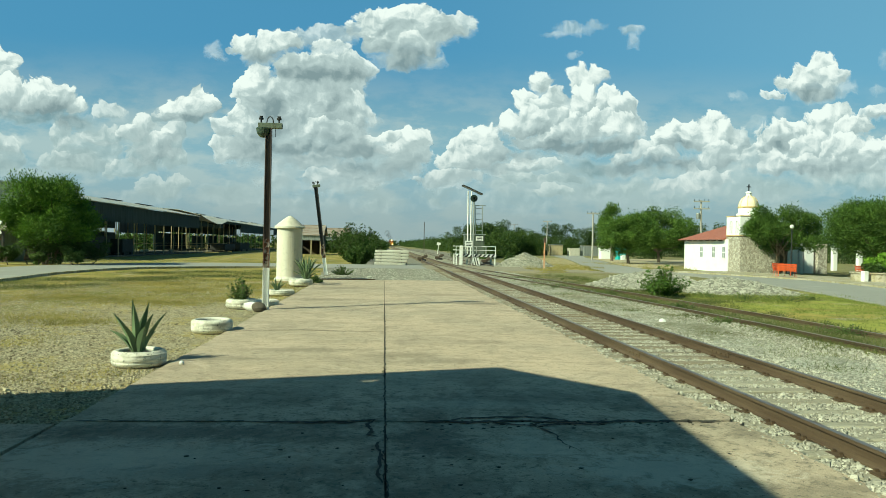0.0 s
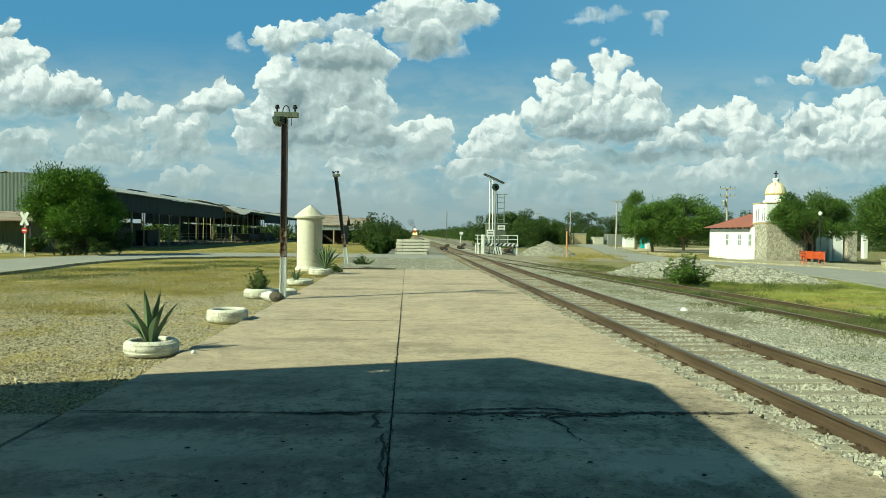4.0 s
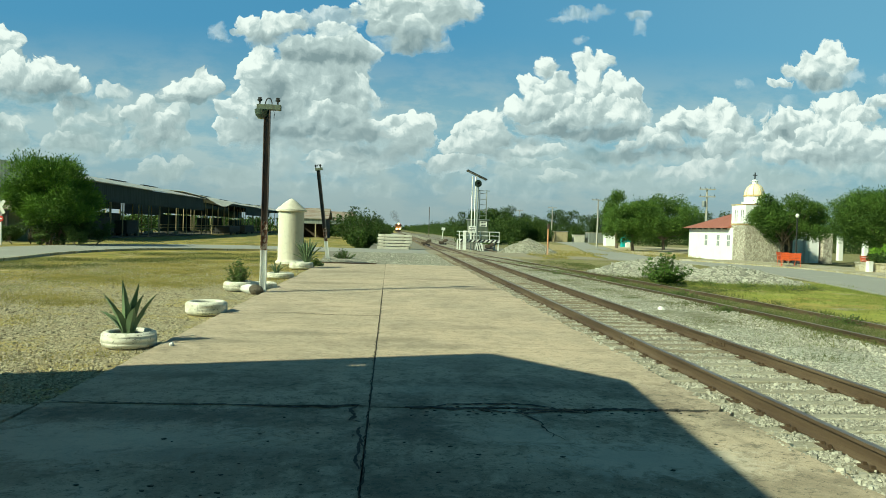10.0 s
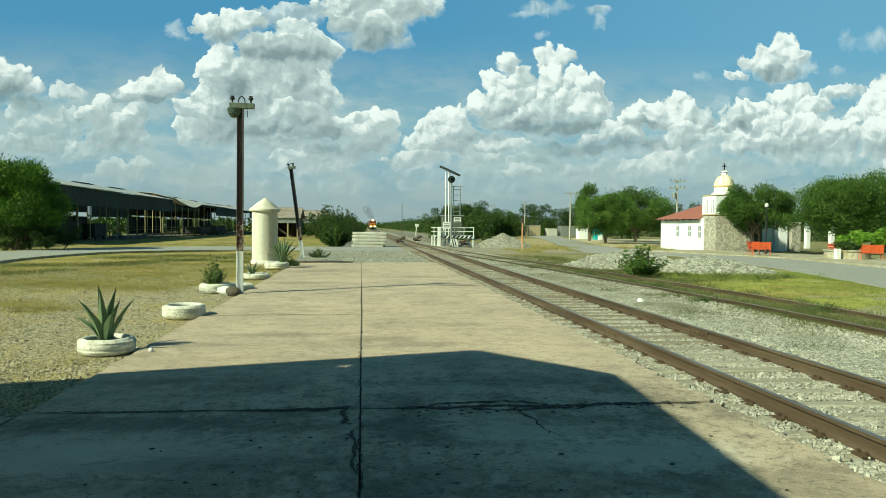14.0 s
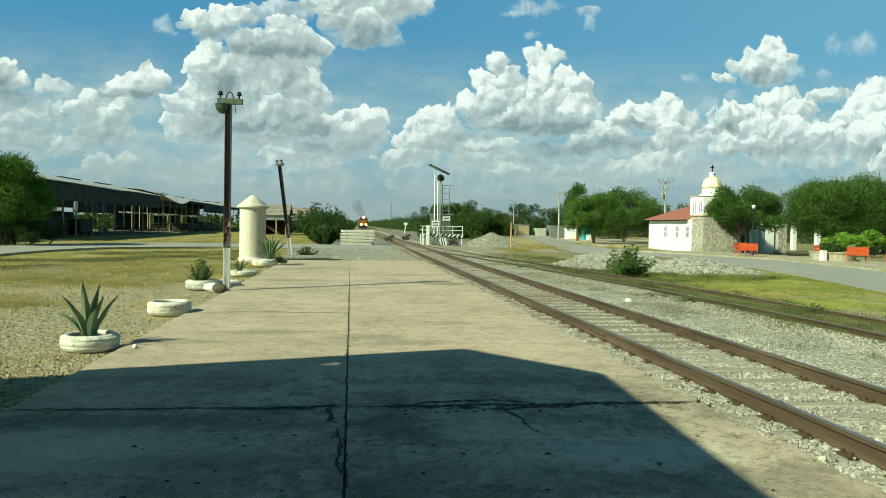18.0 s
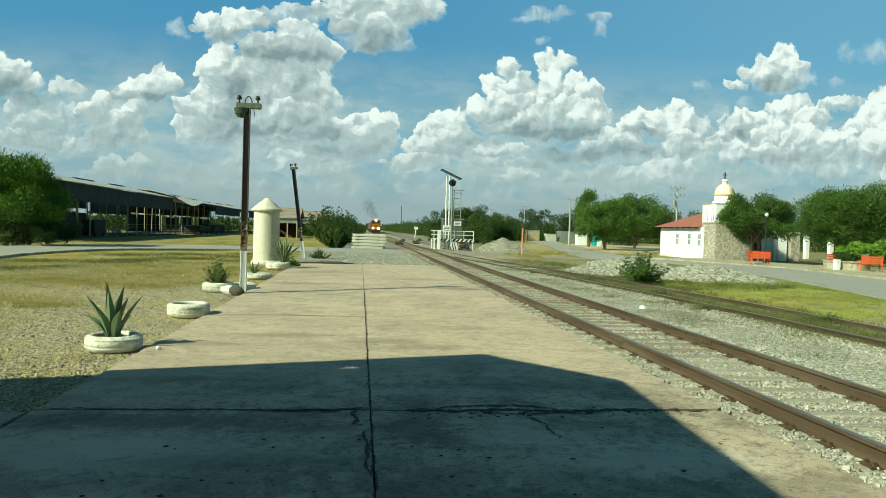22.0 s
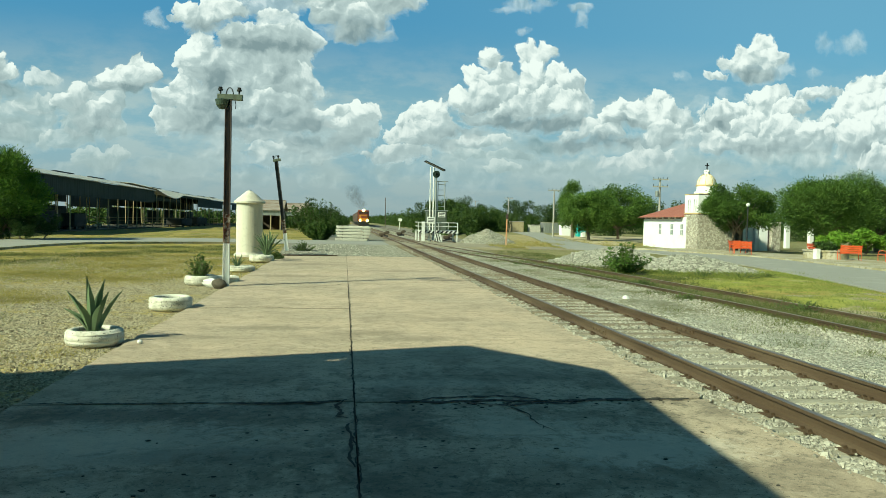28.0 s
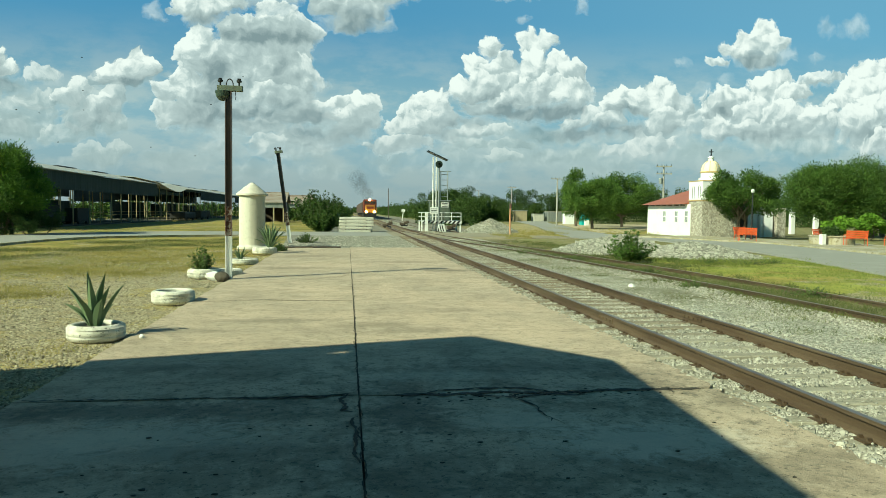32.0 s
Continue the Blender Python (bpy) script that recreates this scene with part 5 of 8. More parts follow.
def scattered(name, count, area, size, mat, label, category, height, dense=0.0, pitch=0.0):
    """Loose stones, each an uneven lump, over an area; more of them near its start when dense > 0."""
    x0, x1, y0, y1 = area
    lump = np.array([(-0.8, -0.8, -0.5), (0.8, -0.7, -0.5), (0.8, 0.8, -0.5), (-0.7, 0.8, -0.5), (-0.55, -0.5, 0.5), (0.6, -0.45, 0.55), (0.5, 0.55, 0.5), (-0.5, 0.5, 0.55)], float)
    tri = np.array([(4, 5, 6), (4, 6, 7), (0, 1, 5), (0, 5, 4), (1, 2, 6), (1, 6, 5), (2, 3, 7), (2, 7, 6), (3, 0, 4), (3, 4, 7)])
    t = rng.random(count)
    y = y0 + (y1 - y0) * (t ** (1 + dense))
    if pitch:
        y = -4 + pitch * (np.floor((y + 4) / pitch) + 0.5) + rng.uniform(-0.15, 0.15, count)
    x = x0 + (x1 - x0) * rng.random(count)
    s = size * np.exp(rng.normal(0, 0.38, count))
    ang = rng.random(count) * 6.28
    ca, sa = np.cos(ang), np.sin(ang)
    jit = lump[None] * (1 + rng.normal(0, 0.24, (count, 8, 3)))
    jit *= s[:, None, None]
    vx = jit[:, :, 0] * ca[:, None] - jit[:, :, 1] * sa[:, None] + x[:, None]
    vy = jit[:, :, 0] * sa[:, None] + jit[:, :, 1] * ca[:, None] + y[:, None]
    zz = np.array([height(a, b) for a, b in zip(x, y)])
    vz = jit[:, :, 2] + zz[:, None] + s[:, None] * 0.2
    verts = np.stack([vx, vy, vz], -1).reshape(-1, 3)
    faces = (tri[None] + 8 * np.arange(count)[:, None, None]).reshape(-1, 3)
    return tagged(soup(name, verts, faces, mat), label, category, kind="stuff")


scattered("ballast_stones", 44000, (3.6, 5.9, 4.5, 48), 0.0125, "stones", "loose grey stones between the ties", "ballast", lambda x, y: -0.070, 0.7, 0.56)
scattered("ballast_stones", 42000, (5.6, 8.6, 5, 48), 0.0145, "stones", "loose angular grey ballast stones along the track", "ballast",
          lambda x, y: -0.05, 0.9)
scattered("tie_grit", 4000, (3.6, 5.9, 4.5, 30), 0.009, "stones", "grit and chips lying on the ties", "ballast", lambda x, y: -0.05, 0.7)
scattered("gravel_stones", 70000, (-12.5, -3.3, 7.1, 34), 0.0112, "pebbles", "small pale gravel stones beside the platform", "gravel", ground_height, 0.7)
scattered("edge_rubble", 1500, (3.38, 3.95, 4.0, 26), 0.014, "stones", "crumbled concrete rubble at the platform edge", "rubble", lambda x, y: -0.06 if x > 3.5 else -0.002, 0.3)
scattered("apron_stones", 6000, (-3.6, 3.3, 35.3, 52), 0.022, "pale_stones", "coarse grey gravel past the platform end", "gravel", lambda x, y: -0.02, 0.2)

# ---- station building beside the platform, whose roof shades it ----
station = thing("station_building", "long plastered station house with a gabled sheet roof", "station", kind="structure")
RIDGE, EAVE, FRONT = (-7.38, 7.40), (-2.85, 4.80), 5.17
WEST = (-10.75, 4.78)


def roof_side(name, lower, upper, holes, skew=0.0):
    """One roof slope with thickness, laid in bands along its length; holes: (along, up, length, height) gaps."""
    bm = BM()
    ax, az = lower
    bx, bz = upper
    cuts_y = sorted({-22.0, FRONT, *[h[0] for h in holes], *[h[0] + h[2] for h in holes]})
    cuts_t = sorted({0.0, 1.0, *[h[1] for h in holes], *[h[1] + h[3] for h in holes]})
    def at(y, t, up):
        return bm.verts.new((ax + (bx - ax) * t + skew * (y - FRONT), y, az + (bz - az) * t + up))
    for y0, y1 in zip(cuts_y, cuts_y[1:]):
        for t0, t1 in zip(cuts_t, cuts_t[1:]):
            if any(h[0] <= y0 + 1e-4 and y1 <= h[0] + h[2] + 1e-4 and h[1] <= t0 + 1e-4 and t1 <= h[1] + h[3] + 1e-4 for h in holes):
                continue
            low4 = [at(y, t, -0.06) for y, t in ((y0, t0), (y1, t0), (y1, t1), (y0, t1))]
            top4 = [at(y, t, 0.0) for y, t in ((y0, t0), (y1, t0), (y1, t1), (y0, t1))]
            bm.faces.new(top4)
            bm.faces.new(low4[::-1])
            for i in range(4):
                j = (i + 1) % 4
                bm.faces.new((low4[i], low4[j], top4[j], top4[i]))
    bmesh.ops.recalc_face_normals(bm, faces=bm.faces)
    return part(name, bm, "roof_dark", station)


roof_side("roof", EAVE, RIDGE, [], 0.07)
roof_side("roof", WEST, RIDGE, [(4.60, 0.700, 0.075, 0.036)])
for x in (-3.75, -10.2):
    bm = BM()
    box(bm, (x, -8.8, 2.3), (0.3, 26.2, 4.9))
    part("wall", bm, "station", station)
for y in (4.15, -21.7):
    bm = BM()
    pts = [(-10.04, -0.15), (-3.91, -0.15), (-3.91, 5.1), (RIDGE[0], 7.15), (-10.04, 5.1)]
    lo = [bm.verts.new((x, y - 0.15, z)) for x, z in pts]
    hi = [bm.verts.new((x, y + 0.15, z)) for x, z in pts]
    bm.faces.new(lo)
    bm.faces.new(hi[::-1])
    for i in range(5):
        bm.faces.new((lo[i], lo[(i + 1) % 5], hi[(i + 1) % 5], hi[i]))
    bmesh.ops.recalc_face_normals(bm, faces=bm.faces)
    part("gable_wall", bm, "station", station)

# ---- plants ----


def leaf_cloud(centres, radii, count, size, squash=0.8, slim=0.45, hollow=0.35, spray=0.0):
    """Leaves as small pointed blades on and in a set of clumps: vertex and face arrays."""
    centres, radii = np.asarray(centres, float), np.asarray(radii, float)
    pick = rng.choice(len(centres), count, p=radii ** 2 / (radii ** 2).sum())
    d = rng.normal(size=(count, 3))
    d /= np.linalg.norm(d, axis=1)[:, None]
    r = radii[pick] * (hollow + (1 - hollow) * rng.random(count) ** 0.6) * (1 + 0.15 * rng.normal(size=count))
    pos = centres[pick] + d * r[:, None] * np.array([1, 1, squash])
    a = rng.normal(size=(count, 3))
    a[:, 2] *= 0.6
    out = d + pos / (np.abs(pos).max() + 1e-6) + np.array([0, 0, 0.25])
    a = a * (1 - spray) + out * spray * 1.6
    a /= np.linalg.norm(a, axis=1)[:, None]
    b = np.cross(a, rng.normal(size=(count, 3)))
    b /= np.linalg.norm(b, axis=1)[:, None]
    s = size * np.exp(rng.normal(0, 0.3, count))[:, None]
    verts = np.stack([pos - a * s, pos + b * s * slim, pos + a * s, pos - b * s * slim], 1).reshape(-1, 3)
    faces = np.arange(count * 4).reshape(-1, 4)
    return verts, faces


def clumps(n, rx, ry, rz, cz, r, flat_base=0.0):
    """Clump centres spread through an uneven crown."""
    out = []
    while len(out) < n:
        p = rng.uniform(-1, 1, 3)
        if p @ p > 1 or p[2] < -1 + flat_base:
            continue
        p *= (0.62 + 0.38 * rng.random()) / max(np.linalg.norm(p), 0.35) * (0.55 + 0.45 * np.linalg.norm(p))
        out.append((p[0] * rx, p[1] * ry, cz + p[2] * rz))
    return out, r * (0.75 + 0.6 * rng.random(n))


def bark(bm, base, top, r0, r1, bends=3, lean=0.1):
    """A crooked limb from base to top."""
    pts = [Vector(base).lerp(Vector(top), i / bends) + (Vector(rng.normal(0, lean, 3)) if 0 < i < bends else Vector()) for i in range(bends + 1)]
    for i, (a, b) in enumerate(zip(pts, pts[1:])):
        tube(bm, a, b, r0 + (r1 - r0) * i / bends, r0 + (r1 - r0) * (i + 1) / bends, 8)
    return pts


def tree(name, label, x, y, height, rx, rz, mat, leaves=6000, size=0.14, clear=0.3, trunk=0.16, n=26, z=-0.05, stems=1, category="tree", flat_base=0.3, ry=None, slim=0.45, spray=0.0):
    """A tree with a crooked trunk, limbs and a crown of many small leaves in clumps."""
    top = thing(name, label, category, pose(x, y, z))
    cz = height - rz
    cs, rs = clumps(n, rx * 0.8, (ry or rx) * 0.8, rz * 0.8, cz, min(rx, rz) * 0.36, flat_base)
    bm = BM()
    fork = max(height * clear, 0.3)
    for s in range(stems):
        off = Vector((0.25 * (s - (stems - 1) / 2), rng.normal(0, 0.1), -0.1))
        pts = bark(bm, off, (off.x * 2.5 + rng.normal(0, 0.12), rng.normal(0, 0.12), fork), trunk / math.sqrt(stems), trunk * 0.7 / math.sqrt(stems), 3, 0.04)
        for c in cs[s::max(stems, 1)][:9]:
            bark(bm, pts[-1], (c[0] * 0.85, c[1] * 0.85, c[2]), trunk * 0.45, trunk * 0.08, 3, 0.12)
    part("trunk", bm, "bark", top, "dark crooked trunk and limbs")
    v, f = leaf_cloud(cs, rs, leaves, size, 0.8, slim, 0.35, spray)
    soup("crown", v, f, mat, top)
    return top


def spray_bush(label, x, y, z, h, r, mat, branches, leaves, size, slim=0.32):
    """A bush of many leaning twigs with leaves along them: a ragged, see-through outline."""
    top = thing("bush", label, "bush", pose(x, y, z))
    bm, cs, rs = BM(), [], []
    for k in range(branches):
        a, t = rng.random() * 6.283, rng.random() ** 0.7
        ln = h * (0.55 + 0.5 * rng.random())
        tip = Vector((math.cos(a) * r * t, math.sin(a) * r * t, ln * (1 - 0.55 * t * t)))
        root = Vector((math.cos(a) * 0.1 * r, math.sin(a) * 0.1 * r, -0.06))
        tube(bm, root, tip, 0.008 + 0.006 * h, 0.003, 5)
        for s in np.linspace(0.25, 1.0, 6):
            q = root.lerp(tip, s)
            cs.append(tuple(q))
            rs.append(h * (0.13 - 0.07 * s))
    part("branchwork", bm, "bark", top)
    v, f = leaf_cloud(cs, rs, leaves, size, 1.0, slim, 0.1)
    soup("foliage", v, f, mat, top)
    return top


tree("mesquite_tree", "broad green mesquite tree with feathery crown beside the sheds", -23.35, 51.5, 6.35, 3.5, 3.1, "leaf_mesquite", 84000, 0.085, 0.2, 0.22, 46, stems=3, flat_base=0.0, slim=0.27, spray=0.40)
for x, y, h, r, m in ((-21.2, 50.3, 1.5, 1.1, "leaf_shrub"), (-22.3, 51.0, 2.3, 1.7, "leaf_dark"), (-24.6, 51.2, 2.2, 1.6, "leaf_dark"), (-20.6, 52.2, 2.4, 1.5, "leaf_dark"), (-25.5, 50.5, 1.3, 0.9, "leaf_dark"), (-23.2, 49.8, 1.0, 0.7, "leaf_shrub")):
    tree("shrub", "low green shrub at the foot of a mesquite", x, y, h, r, h * 0.5, m, 3600, 0.06, 0.15, 0.04, 12, category="shrub", flat_base=0)
tree("mesquite_tree", "small-leaved tree shading the benches by the chapel", 29.75, 51.6, 5.35, 4.2, 1.95, "leaf_tree", 52000, 0.07, 0.26, 0.17, 40, stems=2, slim=0.32, spray=0.38, flat_base=0.12)
tree("shade_tree", "large dense dark-green tree in the chapel garden", 40.9, 56.8, 7.3, 5.1, 3.45, "leaf_tree", 100000, 0.08, 0.22, 0.26, 84, slim=0.32, spray=0.35)
tree("shade_tree", "large dense dark-green tree in the chapel garden", 47.5, 59.0, 6.6, 4.2, 2.9, "leaf_dark", 50000, 0.08, 0.22, 0.24, 50, slim=0.3, spray=0.4)
tree("street_tree", "rounded leafy tree beside the curving road", 28.4, 82.0, 6.2, 4.7, 2.85, "leaf_street", 56000, 0.085, 0.24, 0.2, 52)
tree("street_tree", "rounded leafy tree beside the curving road", 36.0, 92.0, 7.4, 6.0, 3.4, "leaf_street", 56000, 0.095, 0.18, 0.22, 56)
tree("street_tree", "rounded leafy tree beside the curving road", 31.6, 98.0, 8.4, 2.6, 3.4, "leaf_street", 18000, 0.10, 0.25, 0.22, 24, slim=0.25, spray=0.5)
for x, y, h, r in ((-2.3, 63.6, 1.6, 1.2), (-2.9, 76, 2.8, 2.0), (-1.6, 84, 2.2, 1.7), (-4.2, 87, 3.6, 2.5), (-3.0, 99, 3.8, 2.8), (-5.2, 104, 4.2, 2.6), (-2.0, 114, 3.2, 2.4), (-1.8, 134, 3.0, 2.6), (-2.6, 158, 3.4, 3.0), (-5.6, 178, 4.6, 4.4)):
    spray_bush("scrubby green bush along the railway line", x, y, -0.1, h * 1.15, r * 1.15, "leaf_scrub", 60, 11000, 0.06 + y * 0.0004, 0.42)


def wood(name, label, line, height, depth, count, size, mat):
    """A belt of far trees as one body: overlapping crowns of uneven height along a line."""
    cs, rs, walked = [], [], 0.0
    for (ax, ay), (bx, by) in zip(line, line[1:]):
        ln = math.hypot(bx - ax, by - ay)
        for i in range(int(ln / (height * 0.16)) + 2):
            t = rng.random()
            s = (walked + t * ln) / height
            h = height * (0.80 + 0.30 * noise.noise((s * 0.7, height, 3.1)) + 0.22 * noise.noise((s * 2.3, height, 7.7))) * (0.88 + 0.16 * rng.random())
            px, py = ax + (bx - ax) * t + rng.normal(0, depth), ay + (by - ay) * t + rng.normal(0, depth)
            for k in range(4):
                cs.append((px + rng.normal(0, h * 0.2), py + rng.normal(0, h * 0.2), h * (0.12 + 0.21 * k)))
                rs.append(h * (0.24 - 0.03 * k))
        walked += ln
    v, f = leaf_cloud(cs, rs, count, size, 0.9, 0.6, 0.45)
    return tagged(soup(name, v, f, mat), label, "woodland", kind="stuff")


wood("woodland", "dense green scrub woodland along the far side of the line", [(13.5, 98), (18, 130), (22, 190)], 4.5, 1.6, 110000, 0.085, "leaf_wood")
wood("woodland", "dense green scrub woodland along the far side of the line", [(20, 180), (20, 260), (21, 360), (21, 700)], 6.0, 1.6, 64000, 0.17, "leaf_wood")
wood("woodland", "dense green scrub woodland west of the line", [(-7.5, 190), (-7, 260), (-8, 360), (-11, 640)], 4.6, 1.6, 40000, 0.17, "leaf_wood")
wood("woodland", "green thicket between the signal and the road", [(15, 118), (21, 136), (28, 148), (36, 162), (46, 164)], 6.5, 2.2, 150000, 0.085, "leaf_wood")
wood("woodland", "dark tall trees behind the road and houses", [(24, 200), (34, 180), (44, 176), (56, 168), (70, 150)], 10.0, 2.5, 130000, 0.12, "leaf_dark")
wood("woodland", "dark tall trees behind the chapel garden", [(48, 120), (62, 116), (78, 104), (92, 86), (96, 60), (90, 40)], 9.5, 2.5, 110000, 0.13, "leaf_dark")
wood("woodland", "distant trees past the sheds", [(-12, 130), (-22, 205), (-60, 240), (-130, 250)], 5.5, 2.5, 18000, 0.34, "leaf_wood")
wood("woodland", "scrub behind the cattle sheds", [(-46, 60), (-48, 110), (-46, 170), (-40, 215)], 4.6, 1.5, 14000, 0.26, "leaf_wood")
wood("woodland", "distant tree line at the horizon", [(-420, 620), (-120, 780), (40, 900), (260, 700), (480, 420)], 9.0, 10, 15000, 1.3, "leaf_wood")


def agave(x, y, z, size, leaves, label, wide=0.044):
    """A rosette of thick tapering leaves."""
    top = thing("agave", label, "agave plant", pose(x, y, z))
    for i in range(leaves):
        az = i * 2.4 + rng.normal(0, 0.15)
        lean = 0.08 + 0.70 * (i / leaves) ** 0.9 + rng.normal(0, 0.08)
        ln = size * (1.06 - 0.55 * (i / leaves) * rng.random() - 0.1 * rng.random())
        d = Vector((math.cos(az), math.sin(az), 0))
        side = Vector((-math.sin(az), math.cos(az), 0))
        bm, rows = BM(), []
        for k in range(7):
            t = k / 6
            bend = lean * (0.55 + 0.6 * t)
            pt = d * (0.05 + ln * t * math.sin(bend)) + Vector((0, 0, ln * t * math.cos(bend)))
            wd = size * wide * (0.75 + 0.9 * math.sin(math.pi * min(t * 0.8 + 0.12, 1))) * (1 - t ** 5) + 0.002
            nrm = d * -math.cos(bend) + Vector((0, 0, math.sin(bend)))
            th = 0.25 * wd
            rows.append([bm.verts.new(pt + side * wd + nrm * wd * 0.45), bm.verts.new(pt - nrm * th * 0.2), bm.verts.new(pt - side * wd + nrm * wd * 0.45), bm.verts.new(pt - nrm * th * 1.8)])
        for a, b in zip(rows, rows[1:]):
            for j in range(4):
                bm.faces.new((a[j], a[(j + 1) % 4], b[(j + 1) % 4], b[j]))
        bm.faces.new(rows[-1])
        bmesh.ops.recalc_face_normals(bm, faces=bm.faces)
        part("leaf", bm, "agave", top)
    return top


def tyre_planter(x, y, r, h, label, fill, ribs, tilt=0.0):
    """A tyre laid flat and whitewashed, with soil in it or empty."""
    top = thing("tyre_planter", label, "tyre planter", pose(x, y, -0.06, tilt, 0, rng.random() * 90), group="white tyres along the platform")
    bm = BM()
    w = r * 0.30
    prof = [(r - w, 0.02), (r - w * 0.55, 0.0), (r - w * 0.15, h * 0.10), (r, h * 0.26)]
    for k in range(ribs):
        zc = h * (0.30 + 0.40 * k / max(ribs - 1, 1))
        prof += [(r + 0.004, zc), (r - 0.012, zc + 0.012), (r + 0.004, zc + 0.024)]
    prof += [(r, h * 0.80), (r - w * 0.15, h * 0.92), (r - w * 0.55, h), (r - w * 0.92, h * 0.94), (r - w, h * 0.80), (r - w * 0.75, h * 0.45)]
    turned(bm, prof, 36)
    part("tyre", bm, "tyre_white", top, smooth=True)
    bm = BM()
    turned(bm, [(r - w * 0.75, h * 0.46), (r - w * 0.7, h * (0.72 if fill else 0.12)), (r * 0.4, h * (0.80 if fill else 0.10)), (0.0, h * (0.84 if fill else 0.11))], 24)
    part("soil", bm, "soil", top, "dry stony soil")
    if ribs == 0:
        blocks = BM()
        for k in range(30):
            a = 2 * math.pi * k / 30
            for zc in (0.34, 0.62):
                box(blocks, (math.cos(a + zc * 0.3) * r, math.sin(a + zc * 0.3) * r, h * zc), (0.03, r * 0.13, h * 0.17), (0, 0, math.degrees(a + zc * 0.3)), 0.006)
        part("tread", blocks, "tyre_white", top)["kind"] = "stuff"
    return top


tyre_planter(-3.72, 10.72, 0.375, 0.23, "whitewashed car tyre planter with an agave", True, 2)
agave(-3.74, 10.72, 0.08, 0.80, 12, "grey-green agave with long pointed leaves in a tyre")
tyre_planter(-3.60, 14.62, 0.40, 0.27, "empty whitewashed ribbed tyre lying on gravel", False, 5)
tyre_planter(-4.05, 19.98, 0.42, 0.26, "whitewashed blocky tractor tyre with a bush", True, 0)
tyre_planter(-3.55, 20.55, 0.40, 0.20, "whitewashed tyre behind the lamp post", True, 2)
tyre_planter(-3.72, 25.0, 0.46, 0.20, "low whitewashed tyre with a small agave", True, 2)
agave(-3.85, 25.0, 0.08, 0.46, 16, "small spiky agave in a white tyre", 0.034)
tyre_planter(-3.68, 30.6, 0.50, 0.30, "whitewashed tyre with a large agave", True, 2)
agave(-3.45, 30.6, 0.16, 1.08, 32, "large grey-green agave with many pointed leaves", 0.026)


def potted(x, y, z, h, r, mat, leaves, size, label):
    top = thing("bush", label, "bush", pose(x, y, z))
    bm = BM()
    cs, rs = clumps(14, r * 0.8, r * 0.8, h * 0.4, h * 0.55, r * 0.36)
    for c in cs[:8]:
        bark(bm, (0, 0, -0.05), (c[0], c[1], c[2]), 0.012, 0.004, 2, 0.02)
    part("branchwork", bm, "bark", top)
    v, f = leaf_cloud(cs, rs, leaves, size, 0.9, 0.42, 0.3)
    soup("foliage", v, f, mat, top)


spray_bush("bushy green plant growing in a white tyre", -4.08, 19.98, 0.15, 0.66, 0.42, "leaf_shrub", 30, 1500, 0.042)
spray_bush("spreading dark green bush beside the siding", 10.8, 27.3, -0.1, 1.2, 1.0, "leaf_tree", 46, 3800, 0.065)
for x, y, h, r in ((-3.25, 32.0, 0.4, 0.4), (-2.5, 40.6, 0.6, 0.65)):
    spray_bush("weedy green shrub by the platform end", x, y, -0.05, h, r, "leaf_shrub", 30, 1500, 0.05)

stone = BM()
bmesh.ops.create_icosphere(stone, subdivisions=2, radius=0.2)
for v in stone.verts:
    v.co *= 1 + 0.28 * noise.noise(v.co * 5)
    v.co.z *= 0.72
tagged(part("rock", stone, "soil", place=pose(-3.42, 18.95, 0.06)), "rounded grey rock at the foot of the lamp post", "rock")
stone = BM()
bmesh.ops.create_icosphere(stone, subdivisions=2, radius=0.24)
for v in stone.verts:
    v.co *= 1 + 0.3 * noise.noise(v.co * 4 + Vector((3, 1, 2)))
    v.co.z *= 0.6
tagged(part("rock", stone, "white", place=pose(-3.62, 19.22, 0.04)), "whitewashed rock at the foot of the lamp post", "rock")
for x, y, z, r, lab in ((6.66, 17.12, -0.03, 0.085, "white stone lying on the ballast"), (-3.05, 10.45, 0.02, 0.035, "small white pebble at the platform edge")):
    stone = BM()
    bmesh.ops.create_icosphere(stone, subdivisions=2, radius=r)
    for v in stone.verts:
        v.co *= 1 + 0.35 * noise.noise(v.co * 8)
    tagged(part("white_stone", stone, "white", place=pose(x, y, z)), lab, "stone")

# ---- tank and lamp posts ----
tank = thing("water_tank", "cream limewashed cylindrical masonry tank with a conical cap", "water tank", pose(-4.72, 34.85, -0.06))
bm = BM()
turned(bm, [(0.0, 0), (0.70, 0.0), (0.70, 0.10), (0.63, 0.14), (0.60, 0.2), (0.60, 2.50), (0.0, 2.50)], 40)
part("drum", bm, "tank_wash", tank)
bm = BM()
turned(bm, [(0.0, 2.47), (0.66, 2.47), (0.72, 2.50), (0.72, 2.58), (0.66, 2.62), (0.36, 2.88), (0.10, 3.07), (0.0, 3.11)], 40)
part("cap", bm, "tank_wash", tank, "plastered conical cap")


